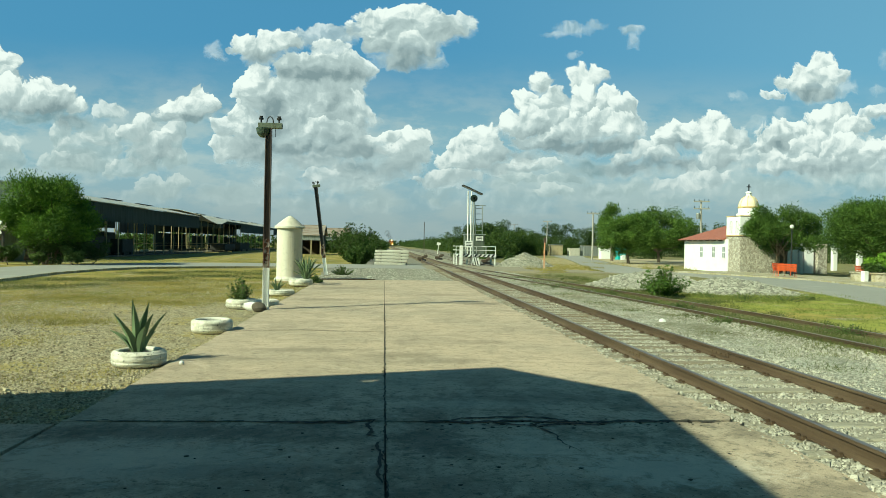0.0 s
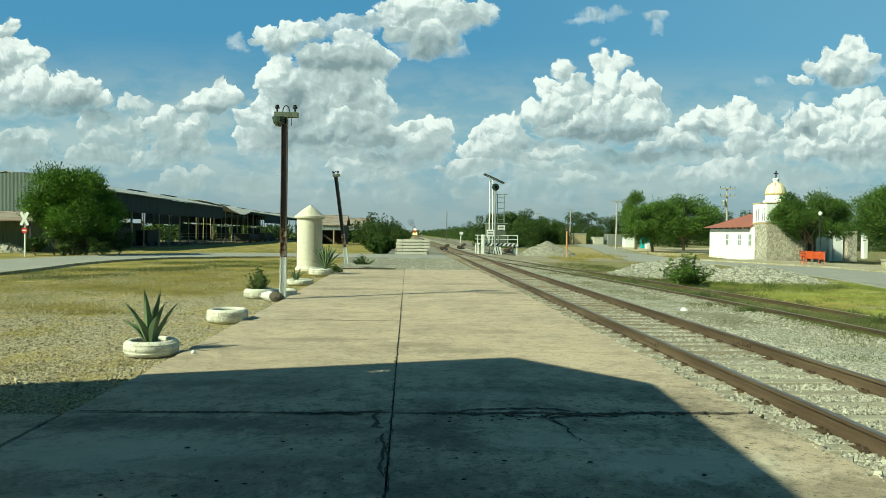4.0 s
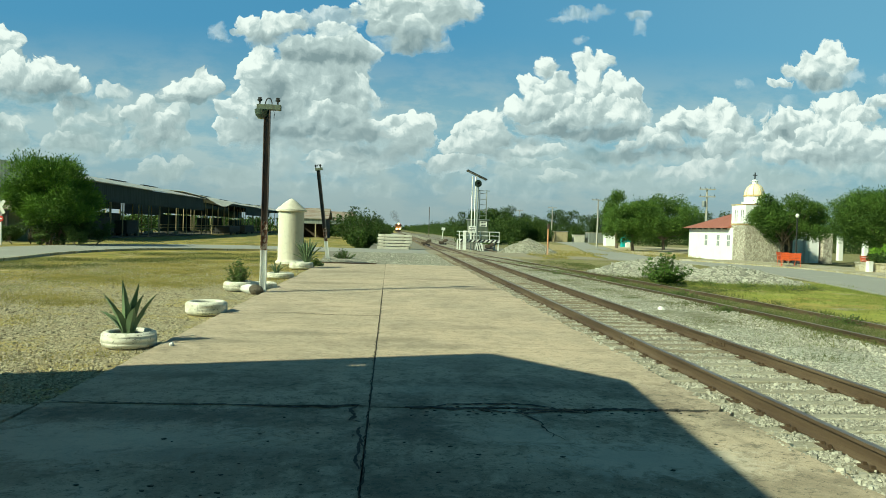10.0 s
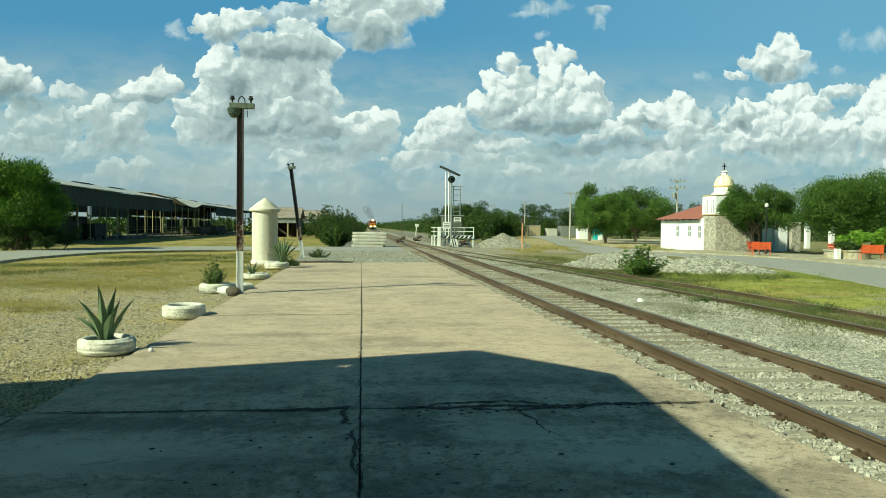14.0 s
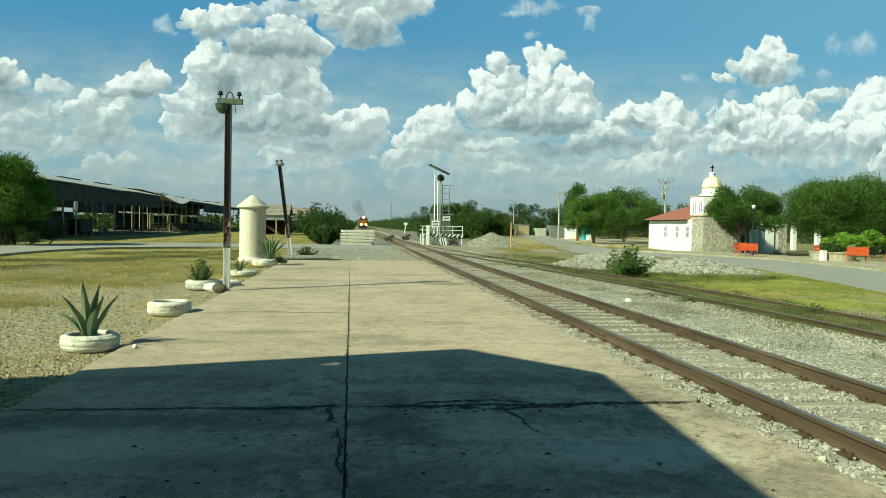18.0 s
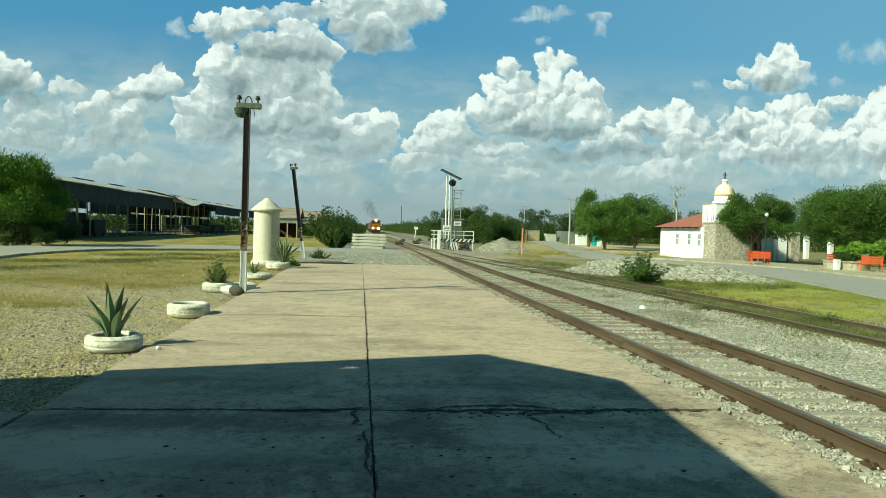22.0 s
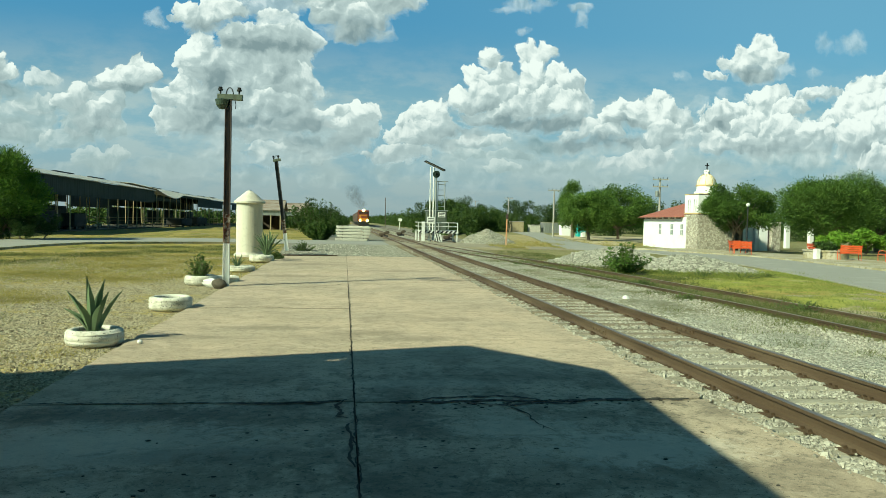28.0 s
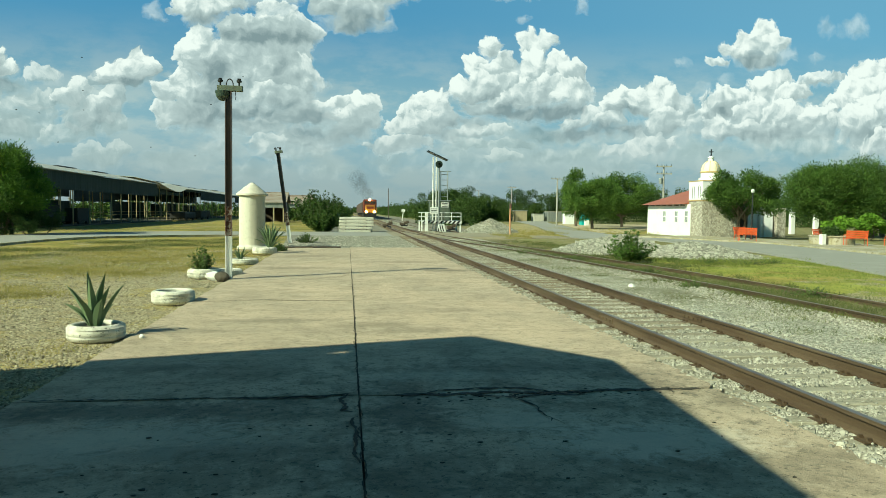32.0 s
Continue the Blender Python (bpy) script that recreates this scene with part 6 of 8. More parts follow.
def lamp_post(x, y, height, lean, white, wide, label, bowl):
    top = thing("lamp_post", label, "lamp post", pose(x, y, -0.05, 0, lean, 0))
    def beam(z0, z1, mat, name, lab=""):
        bm = BM()
        h = z1 - z0
        box(bm, (-wide / 2 + 0.008, 0, z0 + h / 2), (0.016, wide, h))
        box(bm, (wide / 2 - 0.008, 0, z0 + h / 2), (0.016, wide, h))
        box(bm, (0, 0, z0 + h / 2), (wide - 0.034, 0.014, h))
        return part(name, bm, mat, top, lab)
    beam(0, white, "white", "painted_foot", "whitewashed lower end")
    beam(white + 0.001, white + 0.75, "peeling", "peeling_band", "peeling dark paint")
    beam(white + 0.751, height, "rust_post" if bowl else "slate_post", "shaft")
    bm = BM()
    box(bm, (0.04, 0, height + 0.07), (0.62 if bowl else 0.42, 0.14, 0.14), bevel=0.01)
    part("crossbar", bm, "dull_green", top, "faded green box crossbar")
    for s in ((-0.2, 0.26) if bowl else (-0.12, 0.14)):
        bm = BM()
        turned(bm, [(0.0, 0.14), (0.022, 0.14), (0.022, 0.22), (0.06, 0.23), (0.065, 0.27), (0.04, 0.29), (0.05, 0.32), (0.0, 0.33)], 12, (s, 0, height))
        part("insulator", bm, "dark_metal", top)
    bm = BM()
    swept(bm, [(0.03 + 0.085 * math.cos(a), 0, height + 0.15 + 0.16 * math.sin(a)) for a in np.linspace(0, math.pi, 10)], 0.014, 6)
    part("cable_loop", bm, "dark_metal", top)
    if bowl:
        bm = BM()
        turned(bm, [(0.0, -0.24), (0.10, -0.22), (0.17, -0.13), (0.20, 0.0), (0.19, 0.01), (0.0, 0.02)], 18, (-0.14, 0.04, height))
        part("lamp_bowl", bm, "lamp_bowl", top, "rounded lamp bowl")
        bm = BM()
        swept(bm, [(0.16, 0, height), (0.18, 0, height - 0.12), (0.17, 0, height - 0.22)], 0.008, 5)
        part("hanging_wire", bm, "dark_metal", top)
    return top


lamp_post(-3.27, 19.05, 4.78, 0.2, 1.14, 0.155, "brown steel lamp post with a white-painted foot", True)
lamp_post(-3.38, 40.1, 4.93, -7.5, 1.0, 0.19, "leaning dark steel lamp post with a white foot", False)

# rail piece added to draw the dark line across the platform end
old_rail = thing("old_rail", "rail piece added as a dark line across the platform end", "rail")
lay_rail(old_rail, [(-3.2, 34.75), (-1.8, 34.95), (-0.6, 35.05)], 0.055, "rail_bar")

# ---- stacked ties, switch gear, signal ----
pile = thing("tie_stack", "stack of pale grey concrete railway ties", "concrete ties", pose(0.45, 62.5, -0.05))
one = BM()
box(one, (0, 0, 0.11), (2.75, 0.24, 0.22), bevel=0.03)
one_data = mesh_of(one, MAT["stack"], "tie")
lath = BM()
box(lath, (0, 0, 0), (0.12, 2.4, 0.05))
lath_data = mesh_of(lath, MAT["dark_tie"], "spacer")
for layer in range(5):
    for k in range(7):
        ob = new("tie", one_data)
        ob.parent = pile
        ob.matrix_basis = pose(random.uniform(-0.14, 0.14) - (0.12 if layer < 2 else 0), k * 0.36, layer * 0.265, 0, 0, random.uniform(-1, 1))
    for s in (-0.9, 0.9):
        ob = new("spacer", lath_data)
        ob.parent = pile
        ob.matrix_basis = pose(s, 1.1, layer * 0.265 + 0.2425)


def switch_stand(x, y, label):
    top = thing("switch_stand", label, "switch stand", pose(x, y, -0.08))
    bm = BM()
    box(bm, (0, 0, 0.12), (0.8, 0.4, 0.24), bevel=0.03)
    part("base", bm, "dark_metal", top)
    bm = BM()
    tube(bm, (0, 0, 0.2), (0.25, 0, 0.75), 0.07, 0.07, 8)
    box(bm, (0.26, 0, 0.52), (0.62, 0.34, 0.3), (0, -24, 0), 0.05)
    box(bm, (-0.3, 0, 0.3), (0.5, 0.5, 0.3), (0, 0, 0), 0.04)
    part("lever", bm, "dark_tie", top)


switch_stand(4.1, 80, "rusty hand switch stand beside the rails")
switch_stand(6.6, 88, "rusty hand switch stand beside the rails")
switch_stand(10.2, 72, "low dark switch machine by the branch track")

sig = thing("signal_station", "solar-powered railway signal with cabinet on a railed platform", "railway signal", pose(8.06, 66.8, -0.05))
bm = BM()
box(bm, (0.26, 0.6, 0.98), (3.8, 2.6, 0.08))
part("deck", bm, "grey_metal", sig)
bm = BM()
box(bm, (0.26, -0.74, 0.88), (3.8, 0.05, 0.26))
deck_edge = part("striped_edge", bm, "white", sig, "black and white striped edge")
for k in range(9):
    bm = BM()
    box(bm, (-1.35 + k * 0.4, -0.772, 0.88), (0.19, 0.012, 0.25), (0, 0, 0))
    for v in bm.verts:
        v.co.x += (v.co.z - 0.88) * 0.9
    part("stripe", bm, "black", deck_edge)
for x in (-1.55, 0.2, 2.05):
    for y in (-0.6, 1.8):
        bm = BM()
        box(bm, (x, y, 0.47), (0.12, 0.12, 0.94))
        part("leg", bm, "white", sig)
for x in (-1.6, -0.7, 0.3, 1.2, 2.1):
    bm = BM()
    tube(bm, (x, -0.7, 1.02), (x, -0.7, 1.75), 0.035)
    part("rail_post", bm, "white", sig)
for z in (1.38, 1.74):
    bm = BM()
    tube(bm, (-1.6, -0.7, z), (2.1, -0.7, z), 0.032)
    tube(bm, (2.1, -0.7, z), (2.1, 1.85, z), 0.032)
    tube(bm, (-1.6, -0.7, z), (-1.6, 1.85, z), 0.032)
    part("handrail", bm, "white", sig)
bm = BM()
box(bm, (-1.15, -0.95, 0.9), (0.30, 0.12, 1.8), bevel=0.02)
part("white_post", bm, "white", sig)
bm = BM()
box(bm, (0.22, 0.65, 1.93), (1.85, 1.3, 1.8), bevel=0.03)
cabinet = part("cabinet", bm, "dull_green", sig, "grey metal equipment cabinet")
bm = BM()
box(bm, (0.22, 0.65, 2.87), (2.05, 1.5, 0.07))
part("cabinet_roof", bm, "grey_metal", cabinet)
for x, z, w_, h_ in ((-0.45, 1.95, 0.7, 0.62), (0.66, 2.48, 0.68, 0.46)):
    bm = BM()
    box(bm, (x, -0.85 if x < 0 else -0.06, z), (w_, 0.03, h_))
    board = part("sign_board", bm, "white", sig, "small white notice with unreadable lines")
    for k in range(3):
        bm = BM()
        box(bm, (x, (-0.85 if x < 0 else -0.06) - 0.018, z + 0.14 - 0.14 * k), (w_ * 0.75, 0.004, 0.06))
        part("text_bar", bm, "dark_metal", board)
for x in (-0.48, -0.18):
    bm = BM()
    tube(bm, (x, -0.15, 0.0), (x, -0.15, 6.9), 0.065, 0.06)
    part("mast", bm, "white", sig, "tall pale mast")
bm = BM()
box(bm, (-0.06, 0.2, 7.05), (1.95, 1.2, 0.06), (0, 24, 0))
panel = part("solar_panel", bm, "solar", sig, "tilted solar panel")
bm = BM()
for s in (-0.66, 0.66):
    box(bm, (-0.06, 0.2 + s * 0.92, 7.05), (2.0, 0.05, 0.07), (0, 24, 0))
for s in (-1.08, 0, 1.08):
    box(bm, (-0.06 + s * 0.85, 0.2, 7.05 - s * 0.378), (0.05, 1.2, 0.09), (0, 24, 0))
part("panel_frame", bm, "dark_metal", panel)
bm = BM()
tube(bm, (-0.05, -1.0, 0.0), (-0.05, -1.0, 5.9), 0.085, 0.075)
part("signal_mast", bm, "grey_metal", sig)
bm = BM()
tube(bm, (-0.05, -1.02, 6.18), (-0.05, -1.10, 6.18), 0.33, 0.33, 28)
part("target_disc", bm, "dark_green", sig, "round black signal target")
bm = BM()
turned(bm, [(0.12, 0), (0.14, 0.02), (0.14, 0.28), (0.125, 0.28), (0.12, 0.03)], 16)
bmesh.ops.transform(bm, matrix=pose(-0.05, -1.10, 6.18, 90, 0, 0), verts=bm.verts)
part("lens_hood", bm, "black", sig)
for x in (0.30, 0.95):
    bm = BM()
    tube(bm, (x, 0.3, 2.85), (x, 0.3, 5.65), 0.04)
    part("ladder_rail", bm, "grey_metal", sig)
for k in range(5):
    bm = BM()
    tube(bm, (0.30, 0.3, 3.25 + k * 0.52), (0.95, 0.3, 3.25 + k * 0.52), 0.028)
    part("rung", bm, "grey_metal", sig)
bm = BM()
box(bm, (0.6, 0.3, 5.6), (1.3, 0.08, 0.06))
part("arm", bm, "grey_metal", sig)
bm = BM()
slab(bm, [(-0.5, 0.0), (0.85, 0.0), (0.6, 0.95), (-0.25, 0.95)], -0.03, 0.03)
bmesh.ops.transform(bm, matrix=pose(0.02, -1.75, 0, 90, 0, 0) @ Matrix.Diagonal((0.62, 0.75, 1, 1)), verts=bm.verts)
apron = part("striped_guard", bm, "white", sig, "black and white striped guard board")
for k in range(3):
    bm = BM()
    slab(bm, [(-0.28 + k * 0.36, 0.05), (-0.12 + k * 0.36, 0.05), (-0.32 + k * 0.30, 0.9), (-0.46 + k * 0.32, 0.9)] if k else [(-0.36, 0.05), (-0.16, 0.05), (-0.22, 0.5), (-0.3, 0.5)], 0.035, 0.045)
    bmesh.ops.transform(bm, matrix=pose(0.02, -1.75, 0, 90, 0, 0) @ Matrix.Diagonal((0.62, 0.75, 1, 1)), verts=bm.verts)
    part("stripe", bm, "black", apron)

post = thing("marker_sign", "small white trackside board on a leaning post", "sign", pose(10.25, 140, -0.1, 0, 6, 0))
bm = BM()
tube(bm, (0, 0, 0), (0, 0, 2.3), 0.09, 0.09, 8)
part("post", bm, "white", post)
bm = BM()
box(bm, (0, -0.1, 2.1), (0.7, 0.05, 0.5), bevel=0.01)
part("board", bm, "white", post)

post = thing("marker_pole", "orange and white marker pole with a small brown top", "marker pole", pose(12.55, 56.2, -0.06))
bm = BM()
tube(bm, (0, 0, 0), (0, 0, 2.5), 0.07, 0.06, 10)
part("pole", bm, "orange_pole", post)
bm = BM()
box(bm, (0.02, 0, 2.35), (0.2, 0.12, 0.42), bevel=0.02)
part("head", bm, "rust_post", post)


def heap(name, x, y, rx, ry, h, count, size, mat, label, seed):
    """A heap of crushed stone: a lumpy cone with loose stones on it."""
    top = thing(name, label, "stone heap", pose(x, y, -0.1))
    vs, k = [(0, 0, h)], 28
    def rise(u, v):
        d = math.hypot(u, v)
        return h * max(0.0, 1 - d ** 1.25) * (1 + 0.3 * noise.noise((u * 2 + seed, v * 2, seed)))
    for ring in range(1, 11):
        for i in range(k):
            a = 2 * math.pi * i / k
            u, v = ring / 10 * math.cos(a), ring / 10 * math.sin(a)
            vs.append((u * rx, v * ry, rise(u, v)))
    fs = [(0, 1 + i, 1 + (i + 1) % k) for i in range(k)]
    fs += [(1 + (r - 1) * k + i, 1 + r * k + i, 1 + r * k + (i + 1) % k, 1 + (r - 1) * k + (i + 1) % k) for r in range(1, 10) for i in range(k)]
    soup("heap_body", vs, fs, "ballast", top)
    lump = np.array([(-0.8, -0.8, -0.5), (0.8, -0.7, -0.5), (0.8, 0.8, -0.5), (-0.7, 0.8, -0.5), (-0.55, -0.5, 0.5), (0.6, -0.45, 0.55), (0.5, 0.55, 0.5), (-0.5, 0.5, 0.55)], float)
    tri = np.array([(4, 5, 6), (4, 6, 7), (0, 1, 5), (0, 5, 4), (1, 2, 6), (1, 6, 5), (2, 3, 7), (2, 7, 6), (3, 0, 4), (3, 4, 7)])
    a, r = rng.random(count) * 6.283, np.sqrt(rng.random(count)) * 1.06
    u, v = r * np.cos(a), r * np.sin(a)
    z = np.array([rise(p, q) for p, q in zip(u, v)])
    s = size * np.exp(rng.normal(0, 0.4, count))
    verts = lump[None] * (1 + rng.normal(0, 0.3, (count, 8, 3))) * s[:, None, None] + np.stack([u * rx, v * ry, z + s * 0.2], -1)[:, None]
    ob = soup("rubble", verts.reshape(-1, 3), (tri[None] + 8 * np.arange(count)[:, None, None]).reshape(-1, 3), mat, top)
    ob["kind"] = "stuff"


heap("gravel_heap", 12.3, 62.8, 2.7, 2.2, 1.32, 4500, 0.035, "pale_stones", "conical heap of pale gravel by the crossing", 1.0)
heap("stone_heap", 13.0, 34.2, 3.0, 3.6, 0.80, 12000, 0.036, "pale_stones", "long low heap of pale crushed stone", 4.0)
heap("stone_heap", 15.0, 30.4, 2.7, 3.4, 0.62, 12000, 0.036, "pale_stones", "spread end of a crushed stone heap", 7.0)


for x, y, h, r in ((13.2, 25.6, 0.30, 0.8), (14.4, 25.2, 0.26, 0.9), (12.2, 26.6, 0.25, 0.6), (15.6, 25.6, 0.22, 0.7), (9.0, 21.6, 0.22, 0.6), (8.3, 17.2, 0.2, 0.5), (10.3, 15.4, 0.24, 0.7), (8.6, 27.5, 0.22, 0.6), (7.6, 31.5, 0.2, 0.6)):
    spray_bush("low patch of green weeds beside the siding", x, y, -0.09, h, r, "leaf_shrub", 40, 1500, 0.028)

# ---- grass ----
def grass(name, label, areas, count, h, mat, lean=0.5):
    """Blades of grass in tufts over areas (x0, x1, y0, y1)."""
    vs, fs, per = [], [], count // len(areas)
    for x0, x1, y0, y1 in areas:
        tx, ty = x0 + (x1 - x0) * rng.random(per // 12 + 1), y0 + (y1 - y0) * rng.random(per // 12 + 1)
        for x, y in zip(tx, ty):
            hh = h * math.exp(rng.normal(0, 0.35))
            for b in range(12):
                px, py = x + rng.normal(0, 0.10), y + rng.normal(0, 0.10)
                a = rng.random() * 6.283
                wd = 0.004 + 0.003 * rng.random() + hh * 0.015
                z = -0.07 if px < 3.4 or px > 11.8 else -0.09
                tip = hh * (0.6 + 0.5 * rng.random())
                k = len(vs)
                vs += [(px - wd * math.cos(a), py - wd * math.sin(a), z), (px + wd * math.cos(a), py + wd * math.sin(a), z), (px + rng.normal(0, lean) * tip, py + rng.normal(0, lean) * tip, z + tip)]
                fs.append((k, k + 1, k + 2))
    return tagged(soup(name, vs, fs, mat), label, "grass", kind="stuff")


def patches(name, label, spots, per, h, mat, lean=0.6):
    """Blades of grass in round patches (x, y, radius), thinning out towards their rims."""
    vs, fs = [], []
    for x, y, rad in spots:
        count = int(per * rad * rad)
        px, py = x + rng.normal(0, rad * 0.5, count), y + rng.normal(0, rad * 0.5, count)
        px += 0.06 * np.sin(py * 23)
        tip = h * np.exp(rng.normal(0, 0.4, count))
        a, wd = rng.random(count) * 6.283, 0.003 + 0.004 * rng.random(count) + tip * 0.012
        for q in range(count):
            if -3.3 < px[q] < 3.5 and py[q] < 35:
                continue
            z = -0.075 if px[q] < 3.4 or px[q] > 8.6 else -0.06
            k = len(vs)
            vs += [(px[q] - wd[q] * math.cos(a[q]), py[q] - wd[q] * math.sin(a[q]), z), (px[q] + wd[q] * math.cos(a[q]), py[q] + wd[q] * math.sin(a[q]), z), (px[q] + rng.normal(0, lean) * tip[q], py[q] + rng.normal(0, lean) * tip[q], z + tip[q])]
            fs.append((k, k + 1, k + 2))
    return tagged(soup(name, vs, fs, mat), label, "grass", kind="stuff")


patches("ballast_weeds", "clumps of low green weeds in the ballast", [(6.9, 22.8, 0.7), (7.0, 20.2, 0.5), (8.1, 18.7, 0.8), (6.8, 14.9, 0.55), (8.8, 15.9, 0.7), (8.6, 14.5, 0.8), (8.5, 13.2, 0.6), (8.0, 12.6, 0.4), (6.75, 10.5, 0.6), (7.4, 9.6, 0.4),
                          (9.9, 29.0, 1.2), (10.4, 27.4, 0.9), (8.4, 36.5, 1.2), (7.2, 33.0, 0.9), (6.8, 27.0, 0.7), (8.6, 24.0, 0.7), (7.8, 41.0, 1.2), (11.3, 24.6, 0.9)], 1700, 0.05, "weed")
patches("siding_weeds", "weeds crowding the siding rails", [(9.65 - 0.09 * max(0, y - 16), y, 0.75) for y in np.arange(8.5, 34, 1.1)], 1100, 0.06, "weed")
patches("verge_grass", "rough green grass at the foot of the stone heap", [(13.4, 26.4, 0.9), (14.7, 26.6, 1.0), (12.6, 25.6, 0.8), (13.9, 25.2, 1.0), (15.6, 26.0, 0.9), (12.0, 27.0, 0.7)], 1800, 0.09, "green_grass")
patches("dry_grass", "thin straw-coloured grass among the gravel", [(-3.75, 10.1, 0.45), (-4.2, 9.7, 0.5), (-4.9, 9.4, 0.6), (-8.0, 17.1, 1.3), (-6.8, 16.2, 1.0), (-9.6, 17.4, 1.2), (-6.5, 12.9, 0.8), (-8.2, 22.4, 1.5), (-6.4, 21.2, 1.3), (-5.2, 23.0, 1.2), (-10.5, 24.0, 1.8), (-4.6, 26.5, 1.2), (-7.6, 27.0, 1.8), (-5.6, 30.5, 1.5), (-9.4, 31.0, 1.8), (-12.4, 21.0, 1.6), (-7.4, 34.0, 1.6), (-5.4, 38.5, 1.6)], 1300, 0.042, "dry_grass")
patches("green_grass", "patches of greener grass near the road", [(-13.2, 27.5, 1.8), (-11.4, 33.6, 1.8), (-10.6, 35.4, 1.6), (-14.2, 33.0, 1.6), (-9.0, 38.0, 1.8), (-12.5, 40.5, 1.8), (-7.2, 41.0, 1.6), (-6.0, 36.0, 1.4), (-14.6, 24.5, 1.4), (-11.8, 29.5, 1.0), (-15.2, 29.8, 1.2), (-10.2, 43.0, 1.8), (-6.6, 45.5, 1.8)], 900, 0.07, "weed")
grass("dry_grass", "short yellow dry grass on the open ground", [(-14, -5, 20, 34), (-16, -4, 30, 47), (-11, -3.5, 22, 30), (-30, -10, 60, 76), (-14, -5, 61, 70)], 26000, 0.055, "dry_grass")
grass("green_grass", "patches of green grass between the tracks and street", [(11.6, 16, 12, 24), (11.4, 17, 20, 29), (16.6, 18.4, 23, 29)], 24000, 0.05, "green_grass")
grass("track_weeds", "weeds growing along the siding rails", [(8.4, 9.3, 8, 24), (8.8, 10.6, 12, 34), (7.4, 8.6, 26, 44), (10.3, 11.3, 10, 26), (9.2, 11.8, 27, 46), (10.6, 12.2, 30, 44)], 24000, 0.08, "weed")
grass("ballast_weeds", "small weeds in the ballast between the tracks", [(6.2, 7.4, 20, 34), (5.9, 6.8, 26, 46), (7.0, 8.2, 15, 19), (6.6, 7.8, 11, 14), (7.2, 8.6, 20, 27), (11.4, 13.0, 24, 31)], 11000, 0.07, "weed")
grass("dry_grass", "straw-coloured grass beside the tracks and crossing", [(11, 13, 50, 57), (13.5, 16.8, 55, 63), (15, 19, 60, 72), (23, 30, 62, 84)], 16000, 0.16, "dry_grass")

# ---- sheds ----


def open_shed(name, label, x, y0, y1, depth, eave, drop, ridge, step, sag=0.0):
    """A long open cattle shed: deep fascia, pale sheet roof, rows of posts, concrete floor."""
    top = thing(name, label, "shed", kind="structure")
    n = max(1, int(round((y1 - y0) / 13)))
    ys = np.linspace(y0, y1, n + 1)
    for i, (a, b) in enumerate(zip(ys, ys[1:])):
        dip = sag * (0.5 + 0.5 * noise.noise((i * 1.7, 3.3, x)))
        for s, (xa, xb) in enumerate(((x + 0.35, x - depth / 2), (x - depth - 0.35, x - depth / 2))):
            bm = BM()
            q = [(xa, a, eave), (xa, b, eave), (xb, b, ridge - dip), (xb, a, ridge - dip)]
            lo, hi = [bm.verts.new((px, py, pz)) for px, py, pz in q], [bm.verts.new((px, py, pz + 0.06)) for px, py, pz in q]
            bm.faces.new(hi)
            bm.faces.new(lo[::-1])
            for k in range(4):
                bm.faces.new((lo[k], lo[(k + 1) % 4], hi[(k + 1) % 4], hi[k]))
            bmesh.ops.recalc_face_normals(bm, faces=bm.faces)
            part("roof_sheet", bm, "shed_roof", top)
        bm = BM()
        if sag and i in (0, 3):
            drop = 0.35
        elif sag:
            drop = 1.7
        # fascia colour carries its own shade, darker than bare sheet metal
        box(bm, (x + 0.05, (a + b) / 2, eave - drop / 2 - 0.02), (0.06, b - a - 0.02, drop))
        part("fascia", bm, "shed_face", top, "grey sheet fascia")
        bm = BM()
        box(bm, (x - depth / 2, (a + b) / 2, ridge + 0.12 - dip), (0.5, (b - a) * 0.5, 0.07), (0, 0, 0))
        part("ridge_cap", bm, "dark_metal", top)
    for row, xx in enumerate((x, x - depth * 0.5, x - depth)):
        for y in np.arange(y0 + 0.4, y1, step):
            bm = BM()
            box(bm, (xx - 0.18 + rng.normal(0, 0.04), y + rng.normal(0, 0.35), eave / 2 - 0.1), (0.10, 0.10, eave + 0.1))
            part("post", bm, "timber_post", top)
    for y in np.arange(y0 + 0.4, y1, step):
        bm = BM()
        box(bm, (x - depth / 2, y, eave - 0.15), (depth, 0.09, 0.22))
        part("beam", bm, "dark_metal", top)
    for z in (0.75, 1.25):
        for xx in (x - depth * 0.5, x - depth * 0.98):
            bm = BM()
            box(bm, (xx, (y0 + y1) / 2, z), (0.06, y1 - y0, 0.09))
            part("pen_rail", bm, "timber_post", top)
    # dark cladding closes the back so the inside reads as deep shade
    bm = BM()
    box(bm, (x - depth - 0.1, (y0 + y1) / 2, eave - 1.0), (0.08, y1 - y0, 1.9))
    part("back_cladding", bm, "shed_face", top, "dark sheet cladding along the back that deepens the shade inside")
    # further dark sheets added where the inside is only shade
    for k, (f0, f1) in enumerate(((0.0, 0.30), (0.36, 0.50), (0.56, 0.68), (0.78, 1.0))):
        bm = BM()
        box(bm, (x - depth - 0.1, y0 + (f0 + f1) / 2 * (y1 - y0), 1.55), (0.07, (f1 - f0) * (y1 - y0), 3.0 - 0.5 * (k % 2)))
        part("back_shade_sheet", bm, "shed_face", top)
    # floor colour is darkened to deepen the shade under the roof
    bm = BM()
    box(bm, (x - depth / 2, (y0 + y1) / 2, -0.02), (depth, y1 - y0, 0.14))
    part("floor", bm, "dark_floor", top, "concrete floor darkened for the shade under the roof")
    return top


